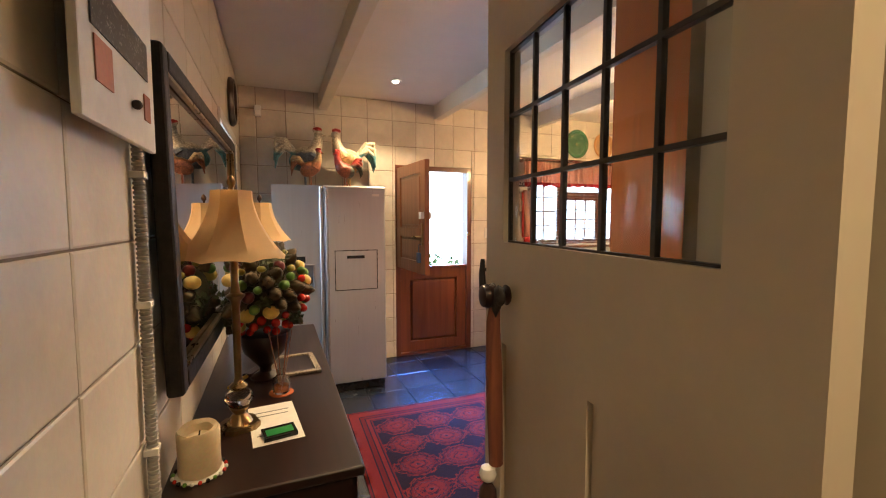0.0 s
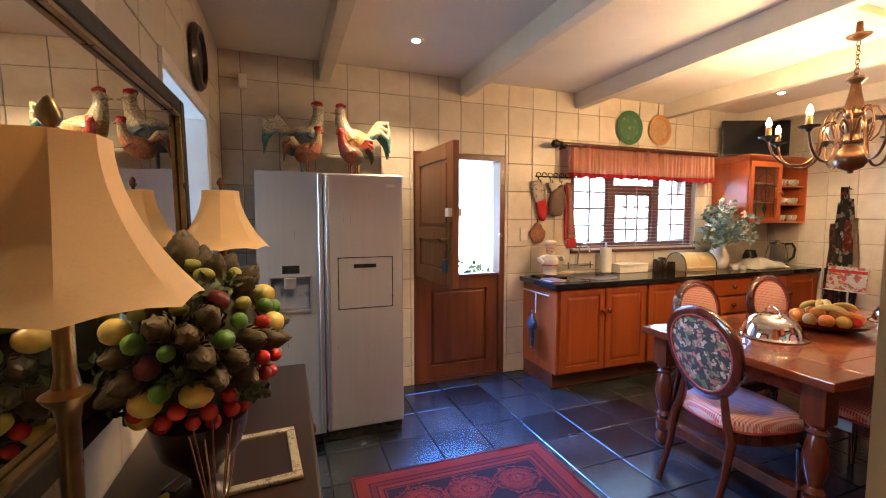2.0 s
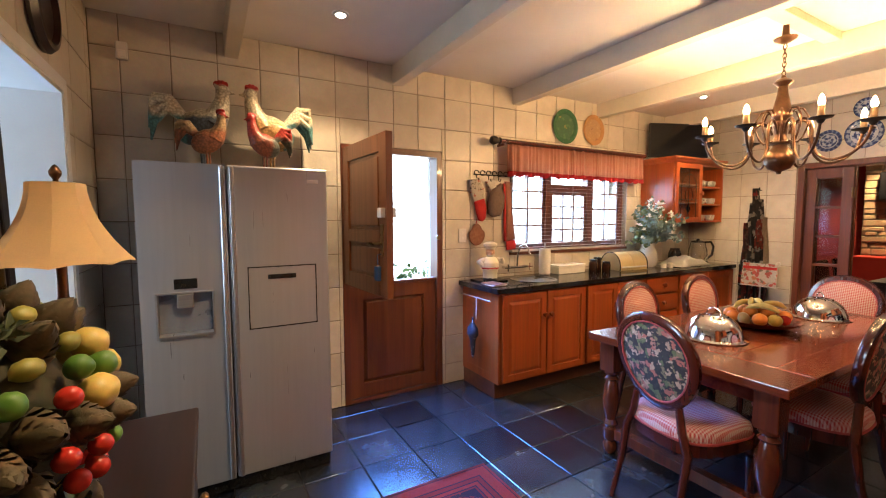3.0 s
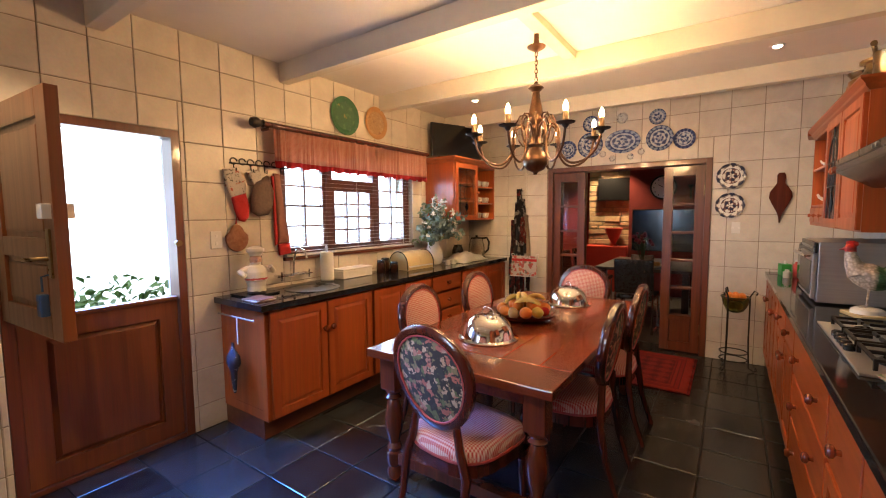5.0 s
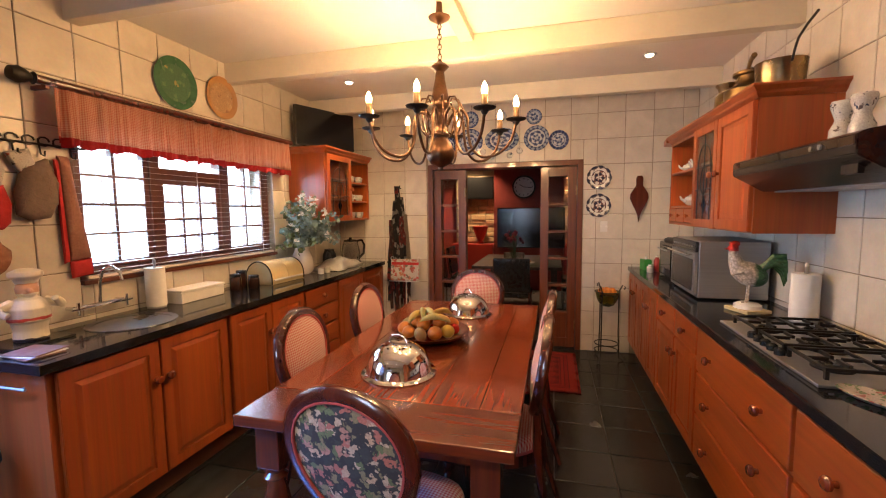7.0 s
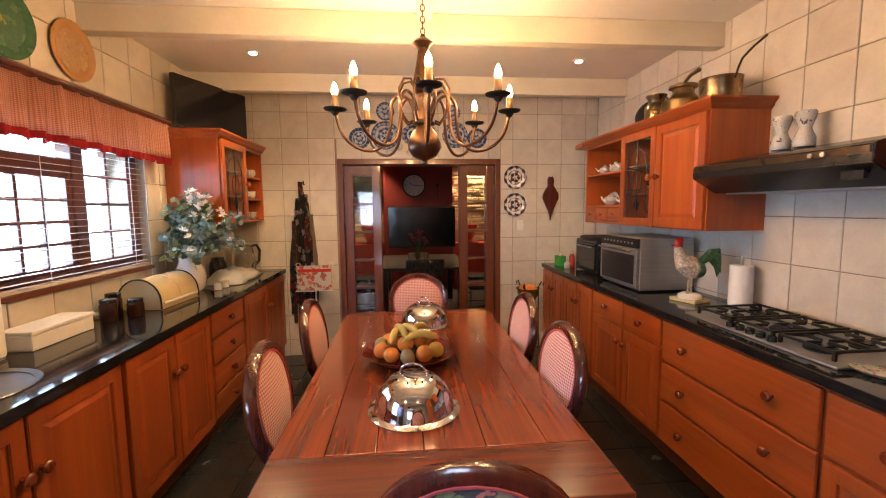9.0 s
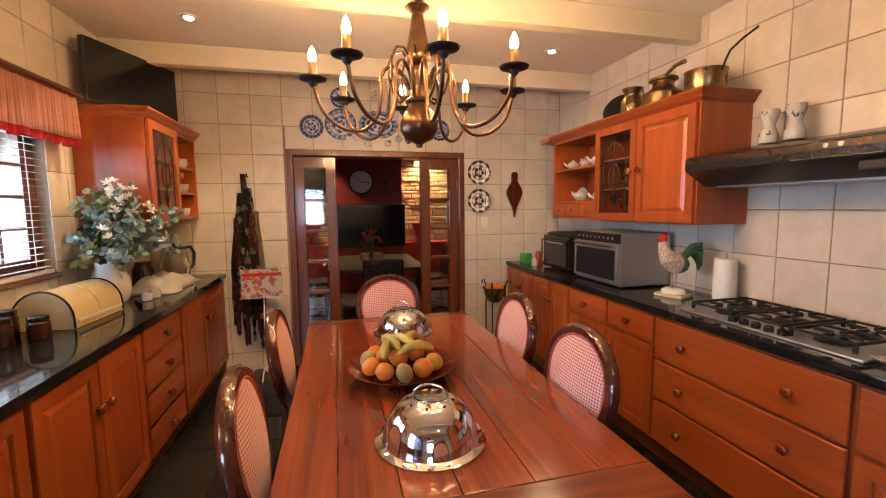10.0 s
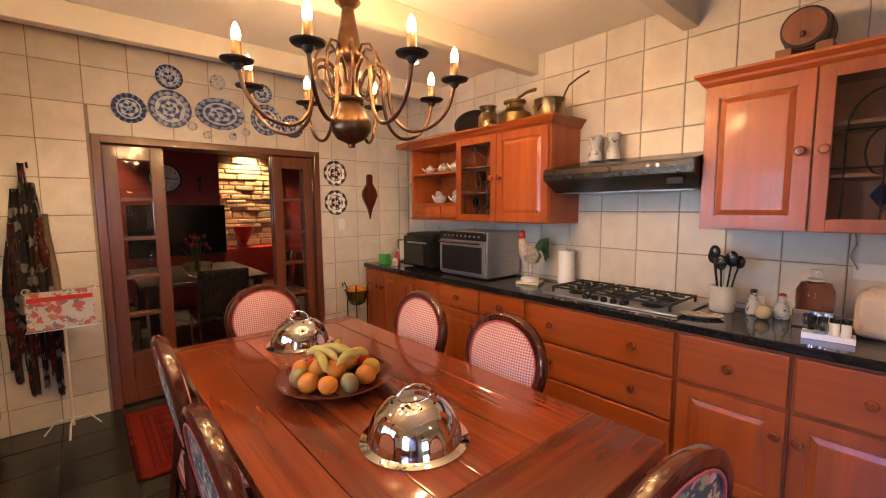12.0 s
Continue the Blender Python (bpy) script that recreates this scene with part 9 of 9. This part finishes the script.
tp = thing("fruit_topiary", "artificial fruit and artichoke arrangement on a dark urn", "centrepiece", pose(-0.015, 2.04, DZ))
part("urn", lathe([(0.06, 0.001), (0.065, 0.012), (0.025, 0.03), (0.025, 0.05), (0.05, 0.08), (0.085, 0.12), (0.10, 0.16), (0.105, 0.20), (0.1, 0.202), (0, 0.2)], 26), M_DARKW, tp)
part("core", ball(0.155, Matrix.Translation((0, 0, 0.38)) @ Matrix.Diagonal((0.92, 1.15, 1.0, 1)), None, 20, 14, 0.2, 3), surface("dark_moss", (0.03, 0.04, 0.015), (0.05, 0.035, 0.02), 0.95, 0, 40, 0.6), tp)
M_ART = surface("artichoke", (0.13, 0.085, 0.04), (0.05, 0.045, 0.02), 0.7, 0, 40, 0.4)
M_FLEM = surface("wax_lemon", (0.66, 0.50, 0.12), (0.58, 0.42, 0.09), 0.4, 0, 20, 0.15)
M_LEAF = surface("topiary_leaf", (0.06, 0.085, 0.025), (0.035, 0.05, 0.015), 0.6, 0, 30, 0.2)
M_BUD = surface("yellow_green_bud", (0.30, 0.27, 0.04), (0.20, 0.20, 0.03), 0.45, 0, 30, 0.1)
M_DRED = surface("dark_pomegranate", (0.14, 0.015, 0.015), (0.09, 0.01, 0.01), 0.3)


def artichoke(m):
    bm = bmesh.new()
    for ring in range(6):
        n = 9 - ring
        for k in range(n):
            a = 2 * math.pi * (k + 0.5 * (ring % 2)) / n
            r, z = 0.031 - 0.0048 * ring, -0.014 + 0.0085 * ring
            q = Matrix.Translation((r * math.cos(a), r * math.sin(a), z)) @ Matrix.Rotation(a, 4, "Z") @ pose(0, 0, 0, 0, 24 - 9 * ring)
            vs = [bm.verts.new(q @ Vector(c)) for c in ((0.0, -0.012, -0.012), (0.004, 0, -0.014), (0.0, 0.012, -0.012), (0.0, 0.013, 0.006), (0.002, 0, 0.017), (0.0, -0.013, 0.006), (0.010, 0, 0.002))]
            for i in range(6):
                bm.faces.new((vs[i], vs[(i + 1) % 6], vs[6]))
    ball(0.026, None, bm, 10, 8)
    return moved(bm, m)


rng = random.Random(17)
N_ = 170
for k in range(N_):
    v = 1 - 2 * (k + 0.5) / N_
    a = k * 2.399963
    d = Vector((math.sqrt(1 - v * v) * math.cos(a), math.sqrt(1 - v * v) * math.sin(a), v))
    if d.x < -0.8 or v < -0.85:
        continue
    grow = 0.92 if v > 0.5 else 1.0
    base = Vector((0, 0, 0.38)) + Vector((d.x * 0.165 * grow, d.y * 0.20 * grow, d.z * 0.175))
    face = d.to_track_quat("Z", "Y").to_matrix().to_4x4()
    pick = rng.random()
    m = Matrix.Translation(base) @ face
    if v > 0.5:
        kinds = "bud" if pick < 0.4 else ("artichoke" if pick < 0.68 else ("leaf" if pick < 0.9 else "dark"))
    elif v < -0.35:
        kinds = "tomato" if pick < 0.5 else ("lemon" if pick < 0.62 else ("leaf" if pick < 0.85 else "artichoke"))
    else:
        kinds = "lime" if pick < 0.20 else ("lemon" if pick < 0.30 else ("artichoke" if pick < 0.64 else ("tomato" if pick < 0.77 else ("dark" if pick < 0.82 else "leaf"))))
    if kinds == "bud":
        part("bud", ball(rng.uniform(0.013, 0.018), m @ Matrix.Translation((0, 0, 0.012)) @ Matrix.Diagonal((1.25, 0.9, 0.9, 1)), None, 10, 8, 0.1, k), M_BUD, tp)
    elif kinds == "lime":
        part("lime", ball(rng.uniform(0.016, 0.021), m @ Matrix.Translation((0, 0, 0.012)), None, 12, 8, 0.08, k), M_LIME, tp)
    elif kinds == "lemon":
        part("lemon", ball(rng.uniform(0.025, 0.029), m @ Matrix.Translation((0, 0, 0.008)) @ Matrix.Diagonal((1.18, 1, 0.95, 1)), None, 14, 10, 0.08, k), M_FLEM, tp)
    elif kinds == "tomato":
        part("berry", ball(rng.uniform(0.014, 0.018), m @ Matrix.Translation((0, 0, 0.014)), None, 12, 8, 0.03, k), M_TOMATO, tp)
    elif kinds == "dark":
        part("pomegranate", ball(0.024, m, None, 12, 8, 0.1, k), M_DRED, tp)
    elif kinds == "artichoke":
        part("artichoke", artichoke(m @ Matrix.Translation((0, 0, 0.012)) @ Matrix.Scale(rng.uniform(0.72, 0.95), 4)), M_ART, tp)
    else:
        bm = bmesh.new()
        for j in range(22):
            q = Euler((rng.uniform(-1, 1), rng.uniform(-1, 1), rng.uniform(0, 6))).to_matrix()
            o = Vector((rng.uniform(-0.02, 0.02), rng.uniform(-0.02, 0.02), rng.uniform(0, 0.025)))
            vs = [bm.verts.new(o + q @ Vector(c) * 0.022) for c in ((0, 0, 0), (0.5, -0.4, 0.15), (1.2, 0, 0), (0.5, 0.4, 0.15))]
            bm.faces.new(vs)
        part("foliage", moved(bm, m), M_LEAF, tp)
part("top_artichoke", artichoke(Matrix.Translation((-0.02, 0.0, 0.575)) @ Matrix.Scale(1.5, 4)), M_ART, tp)

# ---- wall and floor tiles, last ----
TILE_MESH = {}


def tile_mesh(w, h, t, chamfer, material):
    """One tile of w by h lying in its local xy plane, raised by t, with eased edges."""
    key = (round(w, 3), round(h, 3), t, material.name)
    if key not in TILE_MESH:
        c = min(chamfer, w / 4, h / 4)
        v = []
        for d, z in ((0, 0), (0, t - c * 0.5), (c, t)):
            v += [(-w / 2 + d, -h / 2 + d, z), (w / 2 - d, -h / 2 + d, z), (w / 2 - d, h / 2 - d, z), (-w / 2 + d, h / 2 - d, z)]
        f = [(8, 9, 10, 11)]
        for r in (0, 4):
            f += [(r + k, r + (k + 1) % 4, r + 4 + (k + 1) % 4, r + 4 + k) for k in range(4)]
        me = bpy.data.meshes.new("tile")
        me.from_pydata(v, [], f)
        me.materials.append(material)
        TILE_MESH[key] = me
    return TILE_MESH[key]


def cut(rects, hole):
    out = []
    for a, b, c, d in rects:
        ha, hb_, hc, hd_ = hole
        if hb_ <= a or ha >= b or hd_ <= c or hc >= d:
            out.append((a, b, c, d))
            continue
        if ha > a:
            out.append((a, ha, c, d))
        if hb_ < b:
            out.append((hb_, b, c, d))
        m0, m1 = max(a, ha), min(b, hb_)
        if hc > c:
            out.append((m0, m1, c, hc))
        if hd_ < d:
            out.append((m0, m1, hd_, d))
    return out


def tile_wall(parent, u0, u1, v0, v1, pu, pv, fu, fv, holes, frame_of, t=0.006, gap=0.005, material=None, wob=0.0):
    """Lays tiles of pitch pu by pv, with joints through fu and fv, over u0..u1, v0..v1, leaving out the holes."""
    material = material or M_TILE
    rng = random.Random(int(u0 * 100 + v1 * 7 + pu * 1000))
    ku, kv = math.floor((u0 - fu) / pu), math.floor((v0 - fv) / pv)
    u = fu + ku * pu
    while u < u1:
        v = fv + kv * pv
        while v < v1:
            rs = [(max(u, u0), min(u + pu, u1), max(v, v0), min(v + pv, v1))]
            for h in holes:
                rs = cut(rs, h)
            for a, b, c, d in rs:
                w, h = b - a - gap, d - c - gap
                if w > 0.012 and h > 0.012:
                    o = new("tile", tile_mesh(w, h, t, 0.004, material))
                    o.parent = parent
                    tilt = pose(0, 0, rng.uniform(0, 0.0012), rng.uniform(-wob, wob), rng.uniform(-wob, wob))
                    o.matrix_world = frame_of((a + b) / 2, (c + d) / 2) @ tilt
            v += pv
        u += pu


def face_north(u, v):
    return Matrix.Translation((u, YN, v)) @ pose(0, 0, 0, 90)


def face_south(u, v):
    return Matrix.Translation((u, YS, v)) @ pose(0, 0, 0, 90, 0, 180)


def face_east(u, v):
    return Matrix.Translation((XR, u, v)) @ pose(0, 0, 0, 90, 0, -90)


def face_west(u, v):
    return Matrix.Translation((XL, u, v)) @ pose(0, 0, 0, 90, 0, 90)


P = 0.2545
tile_wall(wall_north, XL + 0.006, 1.63, 0.0, ZC, P, P, 1.17, 1.446, [DOOR_N], face_north, wob=0.25)
tile_wall(wall_north, 1.63, XR - 0.006, 0.0, ZC, P, P, 2.10, 1.446, [DOOR_N, WIN, (2.3, 5.7, 0.0, 0.87)], face_north, wob=0.25)
tile_wall(wall_east, YS + 0.006, YN - 0.006, 0.0, ZC, P * 1.02, P, 3.261, 1.446, [FRENCH, (0.5, 1.09, 0.0, 0.87), (3.84, 4.4, 0.0, 0.87)], face_east, wob=0.25)
tile_wall(wall_south, 0.60, XR - 0.006, 0.0, ZC, P, P, 3.389, 1.446, [(0.7, 5.7, 0.0, 0.87), (-0.2, 0.60, 0, 2.06)], face_south, wob=0.25)
tile_wall(wall_west, 0.53, YN - 0.006, 0.0, ZC, 0.337, 0.2245, 0.903, 1.419, [(SIDE[0] - 0.004, SIDE[1] + 0.06, 0, SIDE[3] + 0.06), (1.3, 2.9, 0, 0.75)], face_west, wob=0.25)


def face_up(u, v):
    return Matrix.Translation((u, v, -0.012))


fl = bpy.data.objects["floor"]
FT = 0.335
tile_wall(fl, XL, XR, -0.4, YN, FT, FT, 4.07, 1.51, [(2.3, 5.7, 3.95, 4.4), (0.72, 5.7, 0.0, 1.02), (-0.25, 0.2, 1.3, 2.9)], face_up, 0.011, 0.006, M_SLATE, wob=0.12)
tile_wall(fl, XR, XR + 0.24, 1.6, 3.2, FT, FT, 4.07, 1.51, [], face_up, 0.011, 0.006, M_SLATE, wob=0.12)
